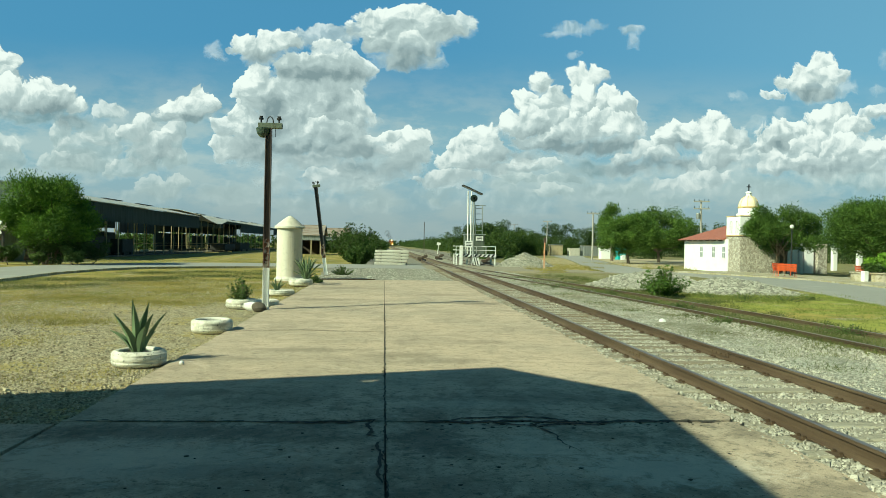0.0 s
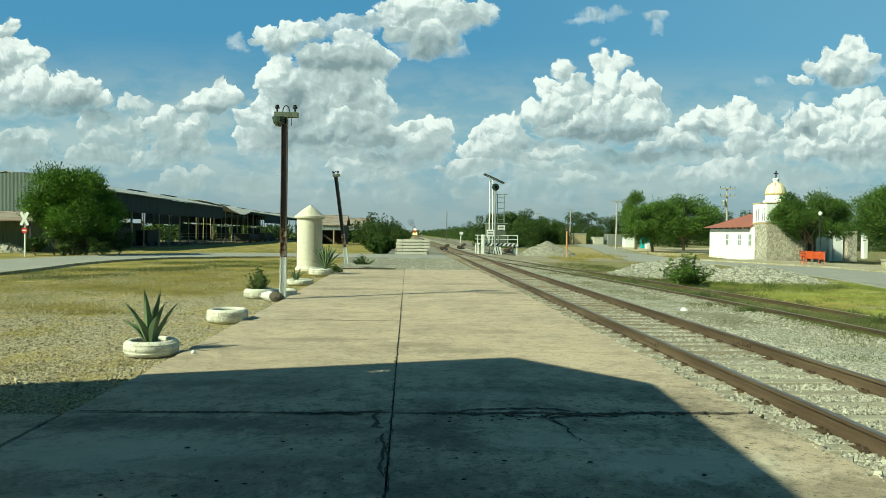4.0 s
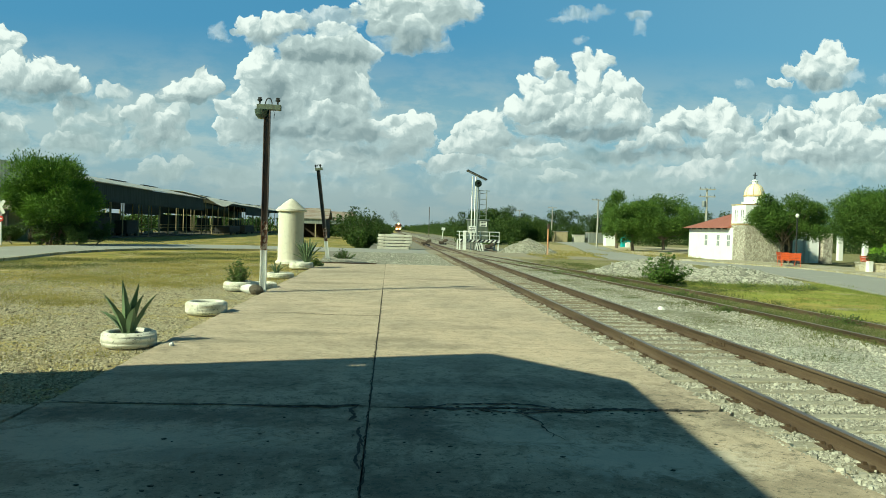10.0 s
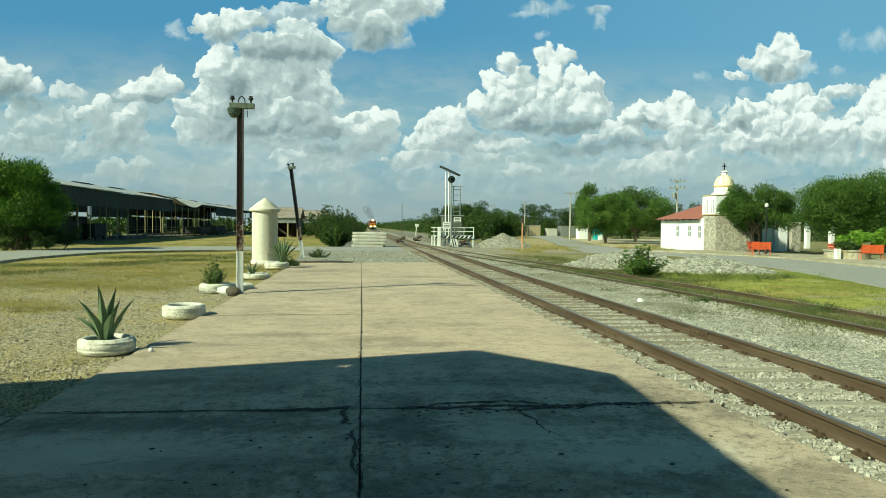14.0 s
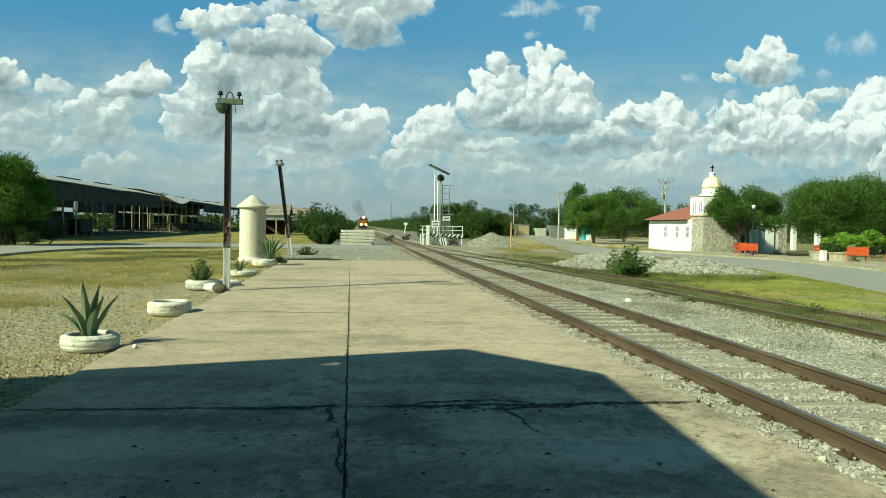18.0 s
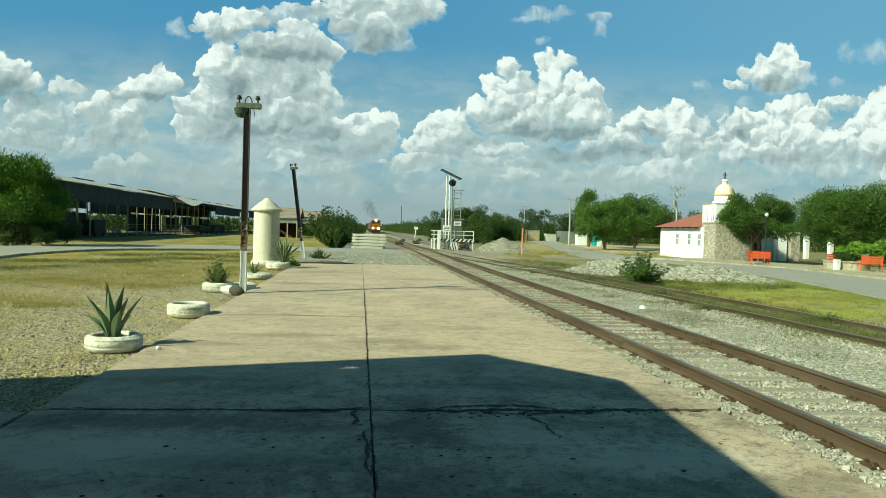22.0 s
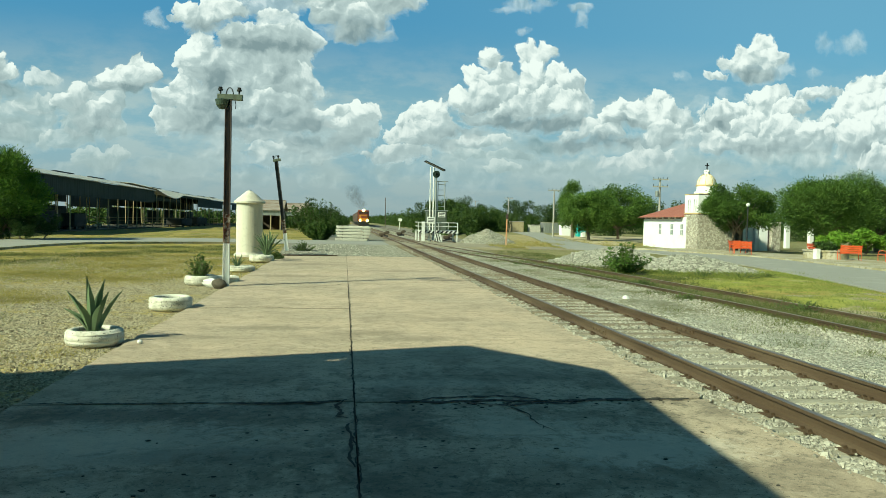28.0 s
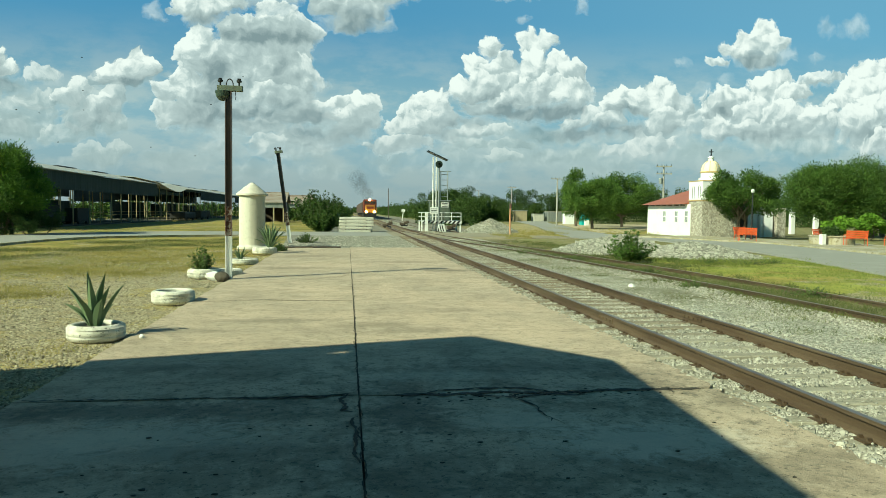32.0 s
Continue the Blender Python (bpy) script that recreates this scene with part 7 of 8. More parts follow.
open_shed("cattle_shed", "long open cattle shed with a deep grey fascia", -28, 62.5, 110, 12, 5.35, 1.75, 6.6, 3.9)
open_shed("cattle_shed", "second open shed with a sagging pale roof", -28.2, 128.6, 198, 12, 5.25, 1.7, 6.85, 4.5, 0.7)
# the bay between the two has given way: its roof sheets sag in the middle
fallen = thing("fallen_bay", "collapsed shed bay with buckled pale roof sheets", "shed", kind="structure")
eave_line = [(110.1, 5.62), (113, 5.25), (117, 4.85), (121, 4.55), (124, 4.62), (126.5, 4.95), (128.5, 5.25)]
for (ya, za), (yb, zb) in zip(eave_line, eave_line[1:]):
    for xa, xb, rise in ((-27.7, -31.0, 0.75), (-31.0, -34.2, 0.22)):
        bm = BM()
        lift = 0.0 if xa > -30 else 0.75
        q = [(xa, ya, za + lift), (xa, yb - 0.03, zb + lift), (xb, yb - 0.03, zb + lift + rise), (xb, ya, za + lift + rise)]
        lo, hi = [bm.verts.new(v) for v in q], [bm.verts.new((v[0], v[1], v[2] + 0.05)) for v in q]
        bm.faces.new(hi)
        bm.faces.new(lo[::-1])
        for k in range(4):
            bm.faces.new((lo[k], lo[(k + 1) % 4], hi[(k + 1) % 4], hi[k]))
        bmesh.ops.recalc_face_normals(bm, faces=bm.faces)
        part("roof_sheet", bm, "shed_roof", fallen)
for y, top_z in ((112.5, 5.2), (116.5, 4.8), (120.5, 4.5), (125.0, 4.6)):
    for x in (-28.2, -33.8):
        bm = BM()
        box(bm, (x, y, top_z / 2), (0.10, 0.10, top_z), (rng.normal(0, 2), rng.normal(0, 2), 0))
        part("post", bm, "timber_post", fallen)
# purlins, and dark back cladding that deepens the shade behind them
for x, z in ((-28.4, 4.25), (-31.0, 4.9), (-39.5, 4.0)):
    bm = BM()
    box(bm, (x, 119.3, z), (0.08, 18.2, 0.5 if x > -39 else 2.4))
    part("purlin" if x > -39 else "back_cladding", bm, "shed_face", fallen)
# same shade-darkened colour on this bay's floor
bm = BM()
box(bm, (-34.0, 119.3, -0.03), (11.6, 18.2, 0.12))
part("floor", bm, "dark_floor", fallen, "concrete floor darkened for the shade under the roof")
store = thing("warehouse", "pale green sheet-metal warehouse with a lean-to", "warehouse", kind="structure")
bm = BM()
pts = [(-56, -0.15), (-29.7, -0.15), (-29.7, 6.25), (-31.7, 6.4), (-40, 5.9), (-56, 5.0)]
lo, hi = [bm.verts.new((x, 60.5, z)) for x, z in pts], [bm.verts.new((x, 60.8, z)) for x, z in pts]
bm.faces.new(lo)
bm.faces.new(hi[::-1])
for i in range(len(pts)):
    bm.faces.new((lo[i], lo[(i + 1) % len(pts)], hi[(i + 1) % len(pts)], hi[i]))
bmesh.ops.recalc_face_normals(bm, faces=bm.faces)
wall = part("wall", bm, corrugated("warehouse_cladding", (0.145, 0.18, 0.165), (0.115, 0.145, 0.135), 0.3, 0, 0.55, 0.2), store)
bm = BM()
box(bm, (-33.0, 57.6, 2.75), (10.4, 5.6, 0.08), (8, 0, 0))
part("lean_to_roof", bm, "rust_roof", store, "low rusty lean-to roof")
bm = BM()
box(bm, (-33.0, 58.6, 1.3), (9.4, 0.25, 2.8))
part("lean_to_wall", bm, "dull_green", store, "dark green lean-to front")
for x in (-28.2, -33.4, -37.6):
    bm = BM()
    box(bm, (x, 55.2, 1.15), (0.16, 0.16, 2.4))
    part("post", bm, "dark_metal", store)
heap("rubble_heap", -30.6, 56.4, 1.9, 0.9, 0.7, 500, 0.08, "pale_stones", "small pale rubble heap by the warehouse", 9.0)

for x, y, w_, d_, h_, ridge in ((-13.0, 116, 6.2, 8, 3.1, 4.6), (-10.6, 150, 6.0, 8, 3.2, 4.9)):
    shack = thing("shack", "low shack with a rusty sheet-metal roof", "shack", pose(x, y, -0.1))
    # walls take the dark tie colour to put shade into the open inside
    bm = BM()
    box(bm, (0, d_ / 2, h_ / 2), (w_, 0.15, h_))
    part("wall", bm, "dark_tie", shack)
    for s in (-1, 1):
        bm = BM()
        box(bm, (s * (w_ / 2 - 0.08), -0.1, h_ / 2), (0.14, d_ - 0.1, h_))
        part("wall", bm, "dark_tie", shack)
    bm = BM()
    box(bm, (0, -d_ / 2 - 0.04, h_ - 0.45), (w_, 0.06, 0.8))
    part("front_panel", bm, "grey_metal", shack, "pale sheet panel under the eaves")
    for px in (-0.45, -0.1, 0.25, 0.48):
        bm = BM()
        box(bm, (px * w_, -d_ / 2 - 0.12, h_ / 2 - 0.4), (0.16, 0.1, h_ - 0.8))
        part("post", bm, "timber_post", shack)
    for s in (-1, 1):
        bm = BM()
        box(bm, (0, s * d_ * 0.26, (h_ + ridge) / 2), (w_ + 0.8, math.hypot(d_ / 2 + 0.3, ridge - h_) + 0.2, 0.08), (-s * math.degrees(math.atan2(ridge - h_, d_ / 2)), 0, 0))
        part("roof", bm, "rust_roof", shack)

# near-black trailer shapes added for unidentified dark masses at the sheds
for k, (x, y, s) in enumerate(((-30.6, 76, (2.4, 6.5, 2.2)), (-30.2, 84, (2.2, 4.0, 1.9)), (-32.5, 70, (3.0, 6.0, 2.4)), (-27.4, 124, (2.4, 8.0, 1.3)), (-27.6, 138, (2.4, 9.0, 1.6)))):
    junk = thing("old_trailer", "near-black trailer shape added for a dark mass by the shed", "trailer", pose(x, y, -0.1))
    bm = BM()
    box(bm, (0, 0, 0.35 + s[2] * 0.42), (s[0], s[1], s[2] * 0.8), bevel=0.08)
    part("body", bm, "rubber", junk)
    for wy in (-0.3, 0.3):
        for wx in (-0.45, 0.45):
            bm = BM()
            tube(bm, (s[0] * wx - 0.12, s[1] * wy, 0.42), (s[0] * wx + 0.12, s[1] * wy, 0.42), 0.42, n=16)
            part("wheel", bm, "rubber", junk)
for k in range(9):
    sack = BM()
    bmesh.ops.create_icosphere(sack, subdivisions=2, radius=0.35)
    for v in sack.verts:
        v.co *= 1 + 0.3 * noise.noise(v.co * 4 + Vector((k, 0, 0)))
        v.co.z *= 0.6
    tagged(part("sack", sack, "pale_stones" if k % 3 else "white", place=pose(-32.5 + rng.normal(0, 1.5), 84 + k * 3.0, 0.24)), "pale feed sack on the shed floor", "sack", "sacks under the shed")

cross = thing("crossing_sign", "white railway crossbuck above a small red sign", "road sign", pose(-24.65, 47.6, -0.05))
bm = BM()
tube(bm, (0, 0, 0), (0, 0, 2.8), 0.05, n=10)
part("post", bm, "white", cross)
for a in (62, -62):
    bm = BM()
    box(bm, (0, -0.09 - 0.01 * (a > 0), 2.45), (0.94, 0.02, 0.18), (0, a, 0))
    part("blade", bm, "white", cross)
bm = BM()
tube(bm, (0, -0.07, 1.7), (0, -0.09, 1.7), 0.20, 0.20, 8)
disc = part("red_plate", bm, "red_sign", cross, "red octagonal plate")
bm = BM()
box(bm, (0, -0.096, 1.7), (0.24, 0.008, 0.09))
part("text_bar", bm, "white", disc)

# ---- chapel ----
chapel = thing("chapel", "small white chapel with red roof, stone porch and cream dome", "chapel", kind="structure")
bm = BM()
for c, s in (((27.975, 60.75, 1.27), (0.25, 8.5, 2.74)), ((34.2, 60.75, 1.27), (0.25, 8.5, 2.74)), ((31.09, 64.88, 1.27), (5.98, 0.25, 2.74)), ((32.7, 56.95, 1.27), (2.7, 0.25, 2.74))):
    bm = BM()
    box(bm, c, s)
    part("wall", bm, "church_white", chapel)
bm = BM()
ev = [(27.4, 56.95, 2.62), (34.8, 56.95, 2.62), (34.8, 65.6, 2.62), (27.4, 65.6, 2.62), (31.1, 57.2, 4.05), (31.1, 63.0, 4.05)]
vs = [bm.verts.new(p) for p in ev]
for f in ((0, 4, 5, 3), (1, 2, 5, 4), (0, 1, 4), (2, 3, 5), (3, 2, 1, 0)):
    bm.faces.new([vs[i] for i in f])
bmesh.ops.recalc_face_normals(bm, faces=bm.faces)
part("roof", bm, "red_roof", chapel, "red hipped sheet roof")
for k in range(7):
    bm = BM()
    box(bm, (27.66, 57.5 + k * 1.2, 2.55), (0.38, 0.10, 0.10))
    part("rafter_end", bm, "dark_tie", chapel)
for y in (57.1, 58.95, 61.27):
    win = BM()
    box(win, (27.83, y, 1.58), (0.05, 0.60, 1.0))
    frame_ob = part("window_frame", win, "church_white", chapel)
    for dz in (-0.245, 0.245):
        for dy in (-0.135, 0.135):
            bm = BM()
            box(bm, (27.80, y + dy, 1.58 + dz), (0.02, 0.21, 0.42))
            part("pane", bm, "pale_glass", frame_ob)
# stone porch, as separate masonry bodies
for c, s in (((29.55, 55.75, 1.37), (3.3, 2.3, 2.94)), ((35.75, 57.2, 1.15), (0.8, 2.2, 2.5))):
    bm = BM()
    box(bm, c, s, bevel=0.02)
    part("stone_base", bm, "stone_wall", chapel, "rubble masonry wall")
bm = BM()
box(bm, (34.75, 56.6, 1.2), (0.75, 0.5, 2.5))
part("white_pier", bm, "church_white", chapel)
bm = BM()
box(bm, (32.85, 57.0, 1.4), (3.1, 0.2, 2.9))
part("porch_wall", bm, "trim_yellow", chapel, "ochre porch wall")
bm = BM()
box(bm, (32.6, 56.86, 1.05), (1.1, 0.08, 2.15))
part("door", bm, "dark_tie", chapel, "brown wooden door")
bm = BM()
box(bm, (29.55, 55.75, 2.92), (3.40, 2.40, 0.08), bevel=0.02)
part("cornice", bm, "trim_yellow", chapel)
bm = BM()
box(bm, (29.55, 55.75, 3.72), (3.3, 2.3, 1.46))
belfry = part("belfry", bm, "church_white", chapel)
for y in (55.1, 56.1):
    bm = BM()
    pts = [(-0.16, 0), (0.16, 0), (0.16, 0.85)] + [(0.16 * math.cos(a), 0.85 + 0.16 * math.sin(a)) for a in np.linspace(0.3, math.pi - 0.3, 6)] + [(-0.16, 0.85)]
    slab(bm, pts, -0.02, 0.02)
    bmesh.ops.transform(bm, matrix=Matrix.Translation((27.885, y, 3.1)) @ pose(0, 0, 0, 90, 0, 90), verts=bm.verts)
    part("arched_opening", bm, "glass", belfry, "narrow arched opening")
for x in (28.6, 30.4):
    bm = BM()
    slab(bm, pts, -0.02, 0.02)
    bmesh.ops.transform(bm, matrix=pose(x, 54.585, 3.1, 90, 0, 0), verts=bm.verts)
    part("arched_opening", bm, "glass", belfry, "narrow arched opening")
bm = BM()
box(bm, (29.55, 55.75, 4.5), (3.40, 2.40, 0.07), bevel=0.02)
part("belfry_cornice", bm, "trim_yellow", chapel)
bm = BM()
turned(bm, [(0.95, 4.55), (0.95, 4.75), (0.78, 4.76), (0.78, 5.22)], 20, (29.38, 56.2, 0))
part("drum", bm, "church_white", chapel)
bm = BM()
turned(bm, [(0.78, 5.20), (0.84, 5.22), (0.84, 5.30), (0.76, 5.33)], 28, (29.38, 56.2, 0))
part("drum_ring", bm, "trim_yellow", chapel)
bm = BM()
turned(bm, [(0.76 * math.cos(a), 5.32 + 0.92 * math.sin(a)) for a in np.linspace(0, 1.38, 10)], 28, (29.38, 56.2, 0))
dome_ob = part("dome", bm, "dome", chapel, "ribbed cream dome", smooth=True)
for k in range(8):
    bm = BM()
    a0 = k * math.pi / 4 + 0.2
    swept(bm, [(29.38 + 0.765 * math.cos(a) * math.cos(a0), 56.2 + 0.765 * math.cos(a) * math.sin(a0), 5.32 + 0.93 * math.sin(a)) for a in np.linspace(0, 1.38, 7)], 0.022, 6)
    part("rib", bm, "trim_yellow", dome_ob)
bm = BM()
turned(bm, [(0.21, 6.15), (0.21, 6.40), (0.26, 6.42), (0.26, 6.47), (0.18, 6.55), (0.0, 6.60)], 16, (29.38, 56.2, 0))
part("lantern", bm, "church_white", chapel)
bm = BM()
box(bm, (29.38, 56.2, 6.85), (0.07, 0.07, 0.62))
box(bm, (29.38, 56.2, 6.94), (0.36, 0.07, 0.07))
part("cross", bm, "dark_metal", chapel, "small iron cross")

# ---- chapel garden ----


def bench(x, y, turn, label, z=0.06):
    """A steel park bench: sheet seat and back, looped arms, tube legs."""
    top = thing("bench", label, "bench", pose(x, y, z, 0, 0, turn) @ Matrix.Diagonal((0.74, 0.86, 0.92, 1)), group="red benches by the chapel")
    bm = BM()
    for k in range(4):
        box(bm, (0, -0.21 + 0.125 * k, 0.43), (1.5, 0.11, 0.03), bevel=0.006)
    part("seat", bm, "red_bench", top)
    bm = BM()
    for k in range(4):
        box(bm, (0, 0.25 + 0.03 * k, 0.52 + 0.125 * k), (1.5, 0.025, 0.112), (-12, 0, 0), 0.006)
    part("backrest", bm, "red_bench", top)
    for s in (-0.76, 0.76):
        bm = BM()
        swept(bm, [(s, -0.25, 0.02), (s, -0.27, 0.45), (s, -0.22, 0.62), (s, -0.08, 0.68), (s, 0.12, 0.68), (s, 0.27, 0.60)], 0.022, 7)
        part("arm", bm, "red_bench", top)
        bm = BM()
        swept(bm, [(s, 0.27, 0.0), (s, 0.24, 0.45), (s, 0.38, 0.98)], 0.022, 7)
        part("leg", bm, "red_bench", top)


bench(26.6, 46.3, 20, "orange-red steel bench on the chapel pavement")
bench(25.9, 44.6, 160, "orange-red steel bench seen from behind")
bench(33.8, 48.2, 20, "orange-red steel bench under the trees", -0.07)
bench(29.0, 38.4, 160, "orange-red steel bench beside the planter")
bench(30.9, 37.7, 200, "orange-red steel bench beside the planter")

planter = thing("stone_planter", "round cream masonry planter with a white end post", "planter", pose(29.1, 40.6, 0.0))
bm = BM()
turned(bm, [(1.25, 0.0), (1.25, 0.5), (1.32, 0.51), (1.32, 0.58), (0.98, 0.58), (0.98, 0.4), (0, 0.42)], 28)
part("wall", bm, "pavement", planter)
bm = BM()
box(bm, (-1.25, -0.9, 0.32), (0.3, 0.3, 0.7), bevel=0.03)
part("end_post", bm, "white", planter)
potted(29.1, 40.6, 0.40, 0.55, 0.8, "leaf_dark", 900, 0.09, "low plant in the round planter")
lamp = thing("street_lamp", "slim black garden lamp with a white globe", "street lamp", pose(28.2, 47.9, 0.0))
bm = BM()
turned(bm, [(0.12, 0.0), (0.12, 0.3), (0.06, 0.4), (0.045, 3.3), (0.09, 3.34), (0.0, 3.36)], 12)
part("pole", bm, "dark_metal", lamp)
bm = BM()
turned(bm, [(0.06, 3.34), (0.10, 3.38), (0.13, 3.46), (0.115, 3.55), (0.06, 3.61), (0.0, 3.63)], 16)
part("globe", bm, "white", lamp, "white glass globe")
for x, y, r, h in ((36.6, 50.2, 1.4, 2.0), (38.6, 49.4, 1.5, 2.1), (40.6, 48.6, 1.5, 2.0)):
    tree("hedge_bush", "clipped bright green garden bush", x, y, h, r, h * 0.48, "leaf_bright", 3800, 0.09, 0.1, 0.05, 16, category="bush", flat_base=0)
for x, y in ((40.0, 64.5), (42.6, 65.0), (45.4, 65.4), (48.0, 66)):
    pil = thing("garden_pillar", "white plastered garden pillar behind the trees", "pillar", pose(x, y, -0.05), group="white garden pillars")
    bm = BM()
    box(bm, (0, 0, 1.1), (0.42, 0.42, 2.2), bevel=0.02)
    part("shaft", bm, "church_white", pil)
    bm = BM()
    box(bm, (0, 0, 2.25), (0.56, 0.56, 0.12), bevel=0.02)
    part("cap", bm, "church_white", pil)
tree("bush", "low dark bush at the chapel garden", 40.5, 56.5, 1.5, 1.2, 0.7, "leaf_dark", 1600, 0.1, 0.1, 0.05, 10, category="bush", flat_base=0)

# ---- utility poles and far clutter ----


def utility_pole(x, y, h, arms, mat="pole_wood"):
    top = thing("utility_pole", "grey concrete utility pole with crossarms" if arms else "bare dark wooden pole by the line", "utility pole", pose(x, y, -0.1, 0, rng.normal(0, 0.5), 0), group="utility poles")
    bm = BM()
    tube(bm, (0, 0, 0), (0, 0, h), 0.13, 0.09, 10)
    part("shaft", bm, mat, top)
    for k in range(arms):
        bm = BM()
        box(bm, (0, -0.14, h - 0.15 - 0.85 * k), (1.9, 0.1, 0.12))
        arm = part("crossarm", bm, mat, top)
        for s in (-0.85, -0.3, 0.3, 0.85):
            bm = BM()
            tube(bm, (s, -0.14, h - 0.09 - 0.85 * k), (s, -0.14, h + 0.12 - 0.85 * k), 0.035, 0.025, 8)
            part("insulator", bm, "dark_metal", arm)
    return top


utility_pole(29.4, 100, 6.9, 1)
pole = utility_pole(36.5, 80.5, 7.6, 2)
bm = BM()
turned(bm, [(0.0, 0), (0.2, 0), (0.22, 0.06), (0.22, 0.62), (0.18, 0.7), (0, 0.7)], 14, (-0.36, 0, 5.4))
part("transformer", bm, "grey_metal", pole, "grey pole transformer")
utility_pole(34.2, 150, 7.4, 1)
utility_pole(34.6, 190, 7.8, 1)
utility_pole(11.2, 205, 8.4, 0, "dark_pole")
utility_pole(31.0, 225, 7.9, 1, "dark_pole")

def far_box(name, label, category, x, y, s, mat, extra=None):
    top = thing(name, label, category, pose(x, y, -0.1))
    bm = BM()
    box(bm, (0, 0, s[2] / 2), s, bevel=0.05)
    part("body", bm, mat, top)
    bm = BM()
    box(bm, (0, 0, s[2] + 0.05), (s[0] * 1.06, s[1] * 1.06, 0.1))
    part("lid" if s[0] < 2 else "roof", bm, extra or mat, top)


far_box("kiosk", "pale concrete kiosk by the road", "kiosk", 36.5, 152, (2.8, 3, 2.3), "timber_post", "grey_metal")
far_box("shed_hut", "low whitish hut beside the road", "hut", 40.6, 152, (2.2, 2.4, 1.6), "stack")
far_box("trailer_cage", "grey caged trailer parked by the road", "trailer", 45.0, 152, (5.0, 2.4, 2.2), "grey_metal", "pavement")
far_box("white_hut", "small white hut among the trees", "hut", 36.2, 116, (1.6, 1.4, 1.7), "church_white")
far_box("portable_toilet", "teal plastic portable toilet", "toilet", 36.2, 108, (1.2, 1.2, 2.3), "teal")
far_box("white_bin", "small white bin by the road", "bin", 35.6, 105, (0.6, 0.6, 0.9), "white", "teal")
far_box("teal_stall", "low teal market stall behind the tree", "stall", 44.5, 96, (3.2, 1.2, 1.2), "teal")
fence = thing("garden_fence", "pale wire-mesh fence panel by the chapel", "fence", pose(31.8, 74, -0.1))
for k in range(4):
    bm = BM()
    tube(bm, (k * 0.7, 0, 0), (k * 0.7, 0, 1.7), 0.04, n=6)
    part("post", bm, "grey_metal", fence)
for z in (0.4, 1.0, 1.65):
    bm = BM()
    tube(bm, (0, 0, z), (2.1, 0, z), 0.03, n=6)
    part("wire_rail", bm, "grey_metal", fence)

# ---- train ----
loco = thing("locomotive", "yellow and dark red diesel locomotive with lit headlamps", "locomotive", pose(4.73, 165, RAIL_Z))
bm = BM()
box(bm, (0, 9.3, 1.15), (2.9, 18.4, 0.35), bevel=0.04)
part("underframe", bm, "dark_metal", loco)
bm = BM()
box(bm, (0, 0.12, 0.72), (2.7, 0.25, 0.95), bevel=0.05)
part("pilot", bm, "dark_metal", loco, "dark front plough")
bm = BM()
box(bm, (0, 1.7, 2.2), (2.2, 2.7, 1.75), bevel=0.16)
nose = part("nose", bm, "loco_yellow", loco, "yellow short hood")
bm = BM()
box(bm, (0, 0.33, 2.45), (1.5, 0.03, 0.55))
part("red_band", bm, "loco_red", nose)
bm = BM()
box(bm, (0, 4.5, 2.85), (3.05, 2.8, 3.0), bevel=0.18)
cab = part("cab", bm, "loco_red", loco, "dark red driver's cab")
for s in (-0.95, -0.35, 0.35, 0.95):
    bm = BM()
    box(bm, (s, 3.09, 3.65), (0.5, 0.04, 0.52), bevel=0.015)
    part("windscreen", bm, "glass", cab)
bm = BM()
box(bm, (0, 11.6, 2.7), (1.9, 11.4, 2.75), bevel=0.1)
part("long_hood", bm, "loco_yellow", loco)
bm = BM()
box(bm, (0, 10, 4.2), (1.2, 5, 0.4), bevel=0.08)
part("exhaust_housing", bm, "dark_metal", loco)
for s in (-1.38, 1.38):
    bm = BM()
    swept(bm, [(s, 0.3, 1.3), (s, 0.3, 2.4), (s, 3.0, 2.4)], 0.03, 6)
    part("handrail", bm, "loco_yellow", loco)
for x, y, z, r in ((0, 3.05, 4.30, 0.26), (-0.90, 0.2, 1.55, 0.25), (0.90, 0.2, 1.55, 0.25)):
    bm = BM()
    tube(bm, (x, y, z), (x, y - 0.10, z), r, r * 0.92, 18)
    part("headlamp", bm, "lamp_on", loco, "lit yellow headlamp")
for ty in (3.6, 14.8):
    bm = BM()
    box(bm, (0, ty, 0.62), (2.3, 4.0, 0.45), bevel=0.06)
    bogie = part("bogie", bm, "dark_metal", loco)
    for k in range(3):
        for s in (-0.75, 0.75):
            bm = BM()
            tube(bm, (s - 0.07, ty - 1.6 + 1.6 * k, 0.5), (s + 0.07, ty - 1.6 + 1.6 * k, 0.5), 0.5, n=20)
            part("wheel", bm, "rail", bogie)

wagon = thing("freight_wagon", "brown covered freight wagon behind the locomotive", "wagon", pose(4.73, 185, RAIL_Z), group="freight wagons")
bm = BM()
box(bm, (0, 8, 2.55), (2.9, 15.4, 2.9), bevel=0.05)
part("body", bm, "wagon", wagon)
bm = BM()
box(bm, (0, 8, 4.05), (2.5, 15.4, 0.2), bevel=0.06)
part("roof", bm, "grey_metal", wagon)
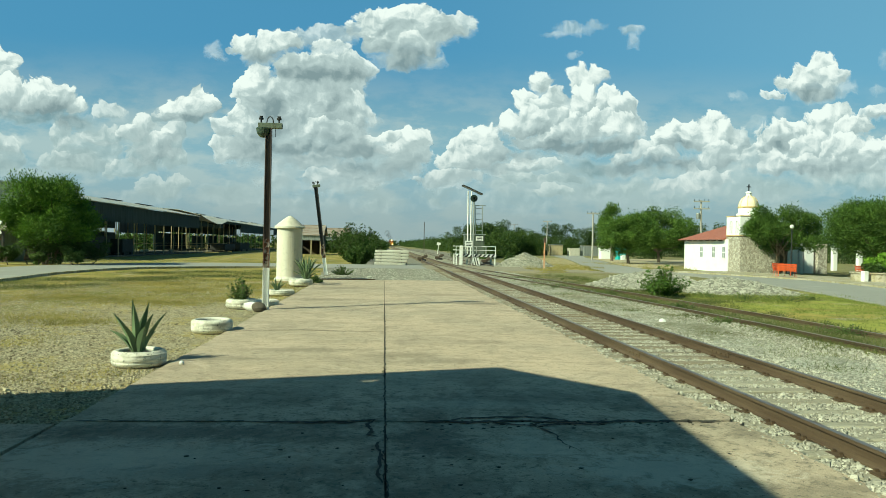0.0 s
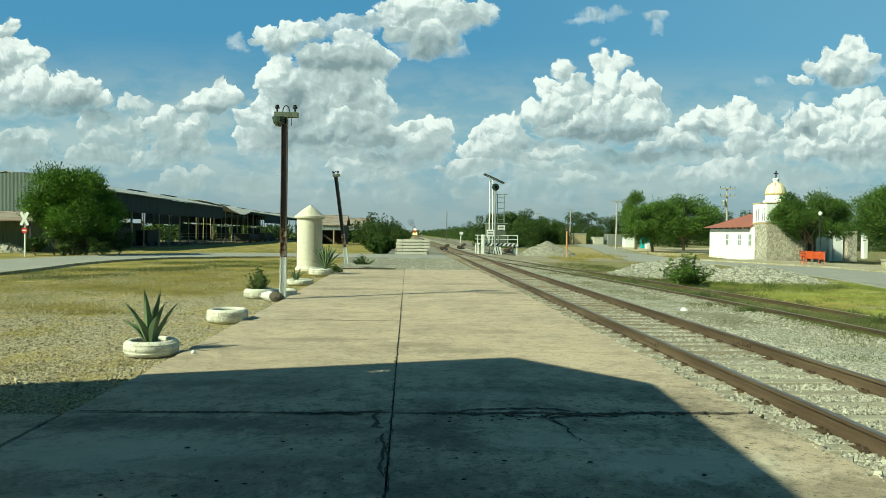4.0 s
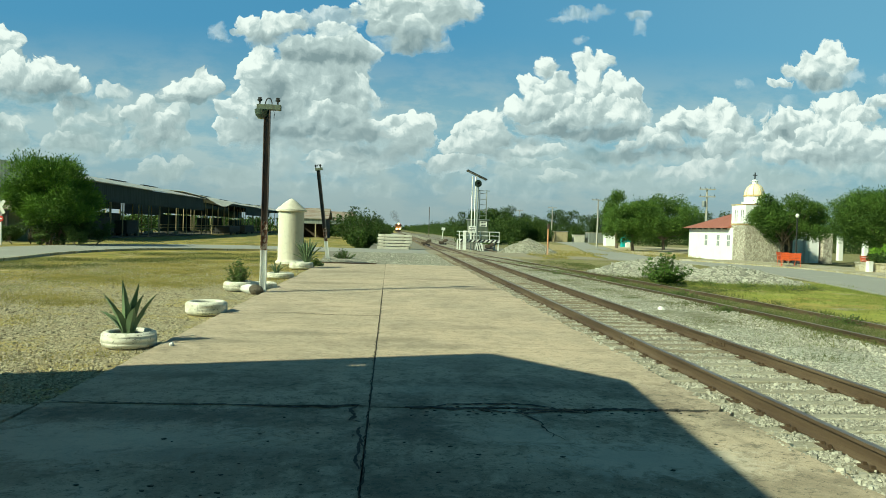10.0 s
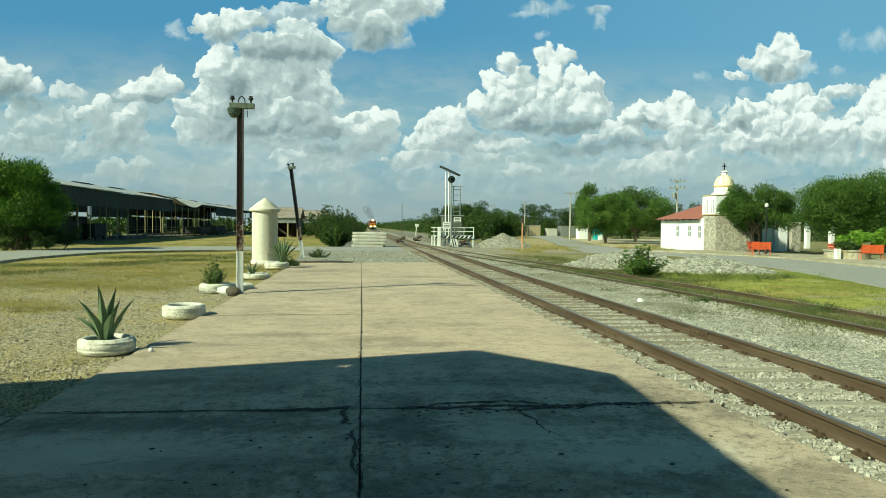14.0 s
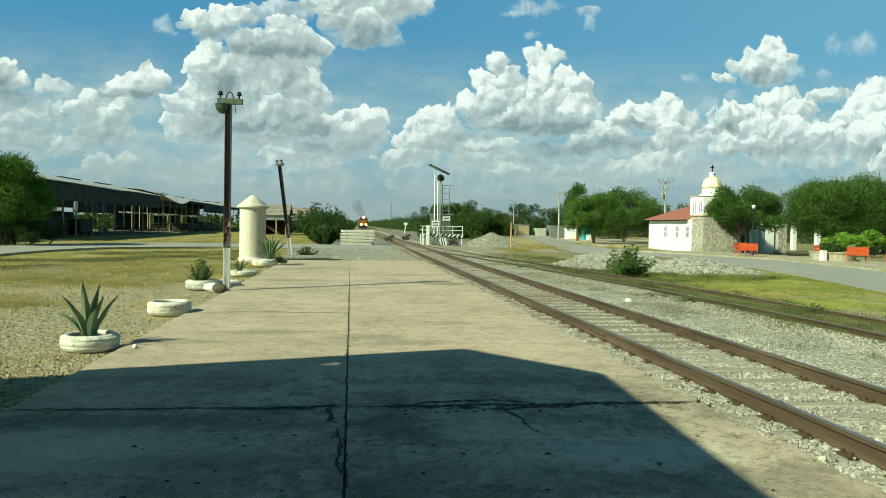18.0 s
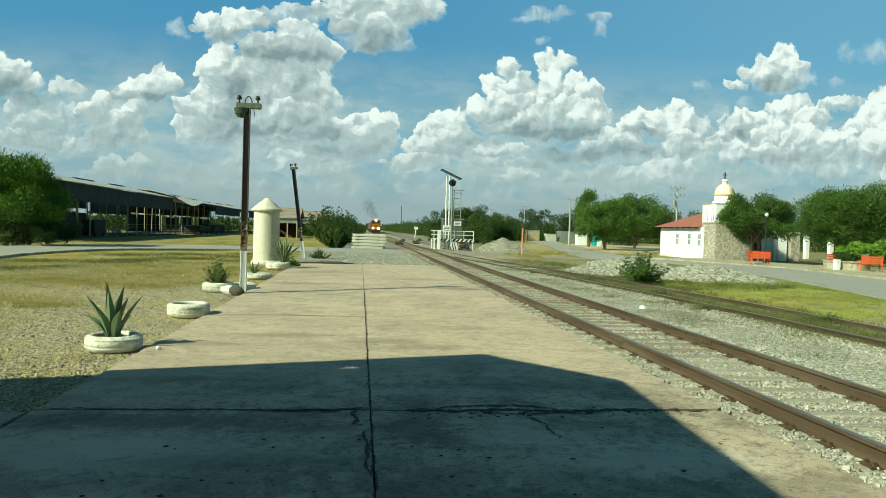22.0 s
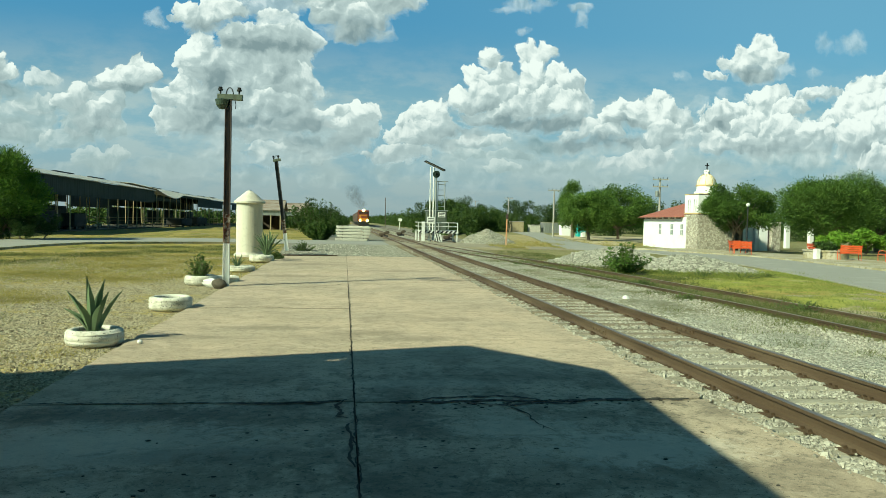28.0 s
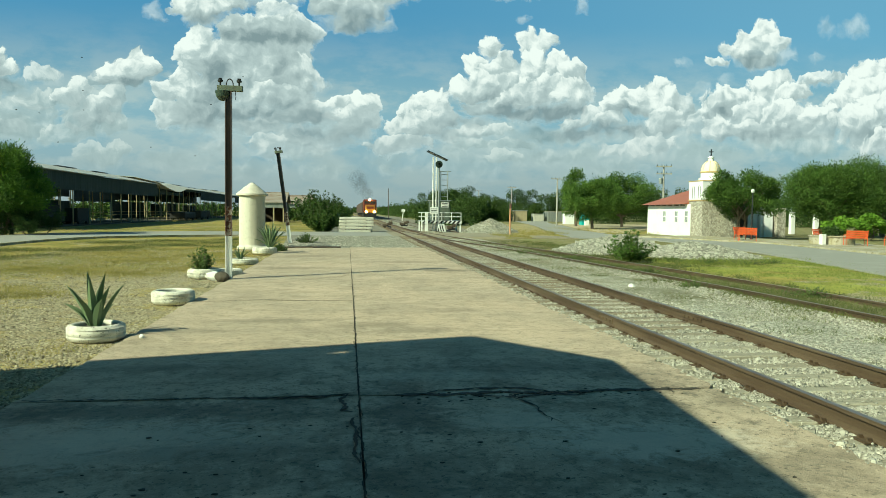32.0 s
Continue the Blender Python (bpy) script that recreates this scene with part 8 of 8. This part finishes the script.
for ty in (2.2, 13.8):
    bm = BM()
    box(bm, (0, ty, 0.6), (2.2, 2.6, 0.5), bevel=0.06)
    bogie = part("bogie", bm, "dark_metal", wagon)
    for k in (-0.85, 0.85):
        for s in (-0.75, 0.75):
            bm = BM()
            tube(bm, (s - 0.07, ty + k, 0.45), (s + 0.07, ty + k, 0.45), 0.45, n=18)
            part("wheel", bm, "rail", bogie)
wagons = [wagon] + [copy_thing(wagon, pose(4.73, 185 + 16.4 * k, RAIL_Z)) for k in range(1, 7)]

# thin exhaust smoke: three soft puffs that travel with the train
n = Nodes("exhaust_haze")
dusk = n.node("ShaderNodeBsdfDiffuse")
dusk.inputs["Color"].default_value = (0.10, 0.10, 0.105, 1)
clear = n.node("ShaderNodeBsdfTransparent")
veil = n.node("ShaderNodeMixShader")
flat = n.node("ShaderNodeVectorMath", operation="LENGTH")
n.link(n.scaled(n.coord(), (1, 0, 1)), flat.inputs[0])
thick = n.math("MULTIPLY", n.ramp(flat.outputs["Value"], 0.10, 0.95, 0.26, 0.0), n.ramp(n.noise(n.coord(), 2.2, 4, 0.6), 0.30, 0.62))
n.link(thick, veil.inputs[0])
n.link(clear.outputs[0], veil.inputs[1])
n.link(dusk.outputs[0], veil.inputs[2])
n.link(veil.outputs[0], n.out.inputs["Surface"])
MAT["smoke"] = n.mat
smoke = thing("smoke", "thin dark exhaust smoke above the locomotive", "smoke", pose(4.73, 165, RAIL_Z), kind="stuff")
for x, y, z, r in ((-0.5, 10, 5.8, 2.0), (-1.7, 14, 7.6, 2.7), (-2.6, 19, 9.6, 3.2)):
    bm = BM()
    bmesh.ops.create_icosphere(bm, subdivisions=3, radius=1.0)
    puff_ob = part("puff", bm, "smoke", smoke, place=Matrix.Translation((x, y, z)) @ Matrix.Diagonal((r, r * 0.6, r, 1)), smooth=True)

# ---- birds ----


def bird(x, y, z, turn):
    top = thing("bird", "small dark bird flying far off", "bird", pose(x, y, z, 0, 0, turn), group="birds in the sky")
    bm = BM()
    bmesh.ops.create_icosphere(bm, subdivisions=2, radius=0.07, matrix=Matrix.Diagonal((0.8, 2.0, 0.8, 1)))
    part("body", bm, "bird", top)
    for s in (-1, 1):
        bm = BM()
        vs = [bm.verts.new(p) for p in ((0.03 * s, -0.06, 0.01), (0.03 * s, 0.06, 0.01), (0.2 * s, 0.07, 0.06), (0.38 * s, -0.02, 0.03), (0.2 * s, -0.05, 0.06))]
        bm.faces.new(vs if s > 0 else vs[::-1])
        bmesh.ops.solidify(bm, geom=bm.faces[:], thickness=0.012)
        part("wing", bm, "bird", top)
    return top


flock = []
for k in range(11):
    flock.append(bird(-58 - 1.3 * (k % 5), 124 + 2.1 * k, 0.02, 25 * k))

# ---- what moves ----
def motions():
    """The train comes nearer along the main line; the cloud decks drift; birds pass."""
    run = [(0, 500), (6, 440), (13, 345), (17, 290), (20, 256), (23, 229), (26.5, 203), (29, 184), (32, 161.5)]
    walk(loco, [(t, pose(4.73, y, RAIL_Z)) for t, y in run])
    walk(smoke, [(t, pose(4.73, y, RAIL_Z)) for t, y in run])
    for k, w in enumerate(wagons):
        walk(w, [(t, pose(4.73, y + 18.9 + 16.4 * k, RAIL_Z)) for t, y in run])
    drift = [(0, -0.80), (5.5, -0.68), (11.5, -0.58), (13, -0.53), (13.5, -0.08), (19, 0.0), (25, 0.11), (32, 0.26)]
    for deck in (high_clouds, middle_clouds, east_clouds, low_clouds):
        walk(deck, [(t, pose(0, 0, 1.7, 0, 0, a)) for t, a in drift])
    flights = [
        ((-27.6, 110.2, 16.0), (-38.2, 110.3, 23.4)),
        ((-16.9, 117.2, 15.3), (-40.5, 117.3, 19.8)),
        ((-21.5, 124.2, 9.4), (-53.1, 124.3, 17.5)),
        ((-30.2, 131.2, 8.0), (-52.4, 131.3, 17.9)),
        ((-19.3, 138.2, 15.3), (-47.7, 138.3, 19.5)),
        ((-10.3, 145.2, 22.8), (-20.6, 145.3, 27.7)),
        ((-4.8, 112.2, 13.4), (-20.7, 112.3, 17.5)),
        ((-31.7, 119.2, 8.2), (-45.0, 119.3, 12.0)),
        ((-22.7, 126.2, 8.0), (-33.0, 126.3, 12.1)),
        ((-17.0, 133.2, 7.5), (-27.3, 133.3, 11.3)),
    ]
    for k, (mid, end) in enumerate(flights):
        sit = (-58 - 1.3 * (k % 5), 124 + 2.1 * k, 0.02)
        way = math.degrees(math.atan2(-(end[0] - mid[0]), end[1] - mid[1]))
        walk(flock[k], [(0, pose(*sit, 0, 0, way)), (29.0, pose(*sit, 0, 0, way)), (30.5, pose(*mid, 0, 8, way)), (32, pose(*end, 0, -8, way))])
    sit = (-58 - 1.3 * (10 % 5), 124 + 2.1 * 10, 0.02)
    walk(flock[10], [(0, pose(*sit, 0, 0, 80)), (10.5, pose(*sit, 0, 0, 80)), (12.0, pose(-18.5, 70.1, 9.3, 0, 10, 80)), (12.5, pose(-21.9, 70.0, 10.6, 0, -12, 80)), (13.0, pose(-28.5, 70.1, 9.6, 0, 8, 80)), (14.0, pose(-42.7, 70.2, 9.6, 0, 0, 80)), (32, pose(-160, 40, 30, 0, 0, 80))])


motions()
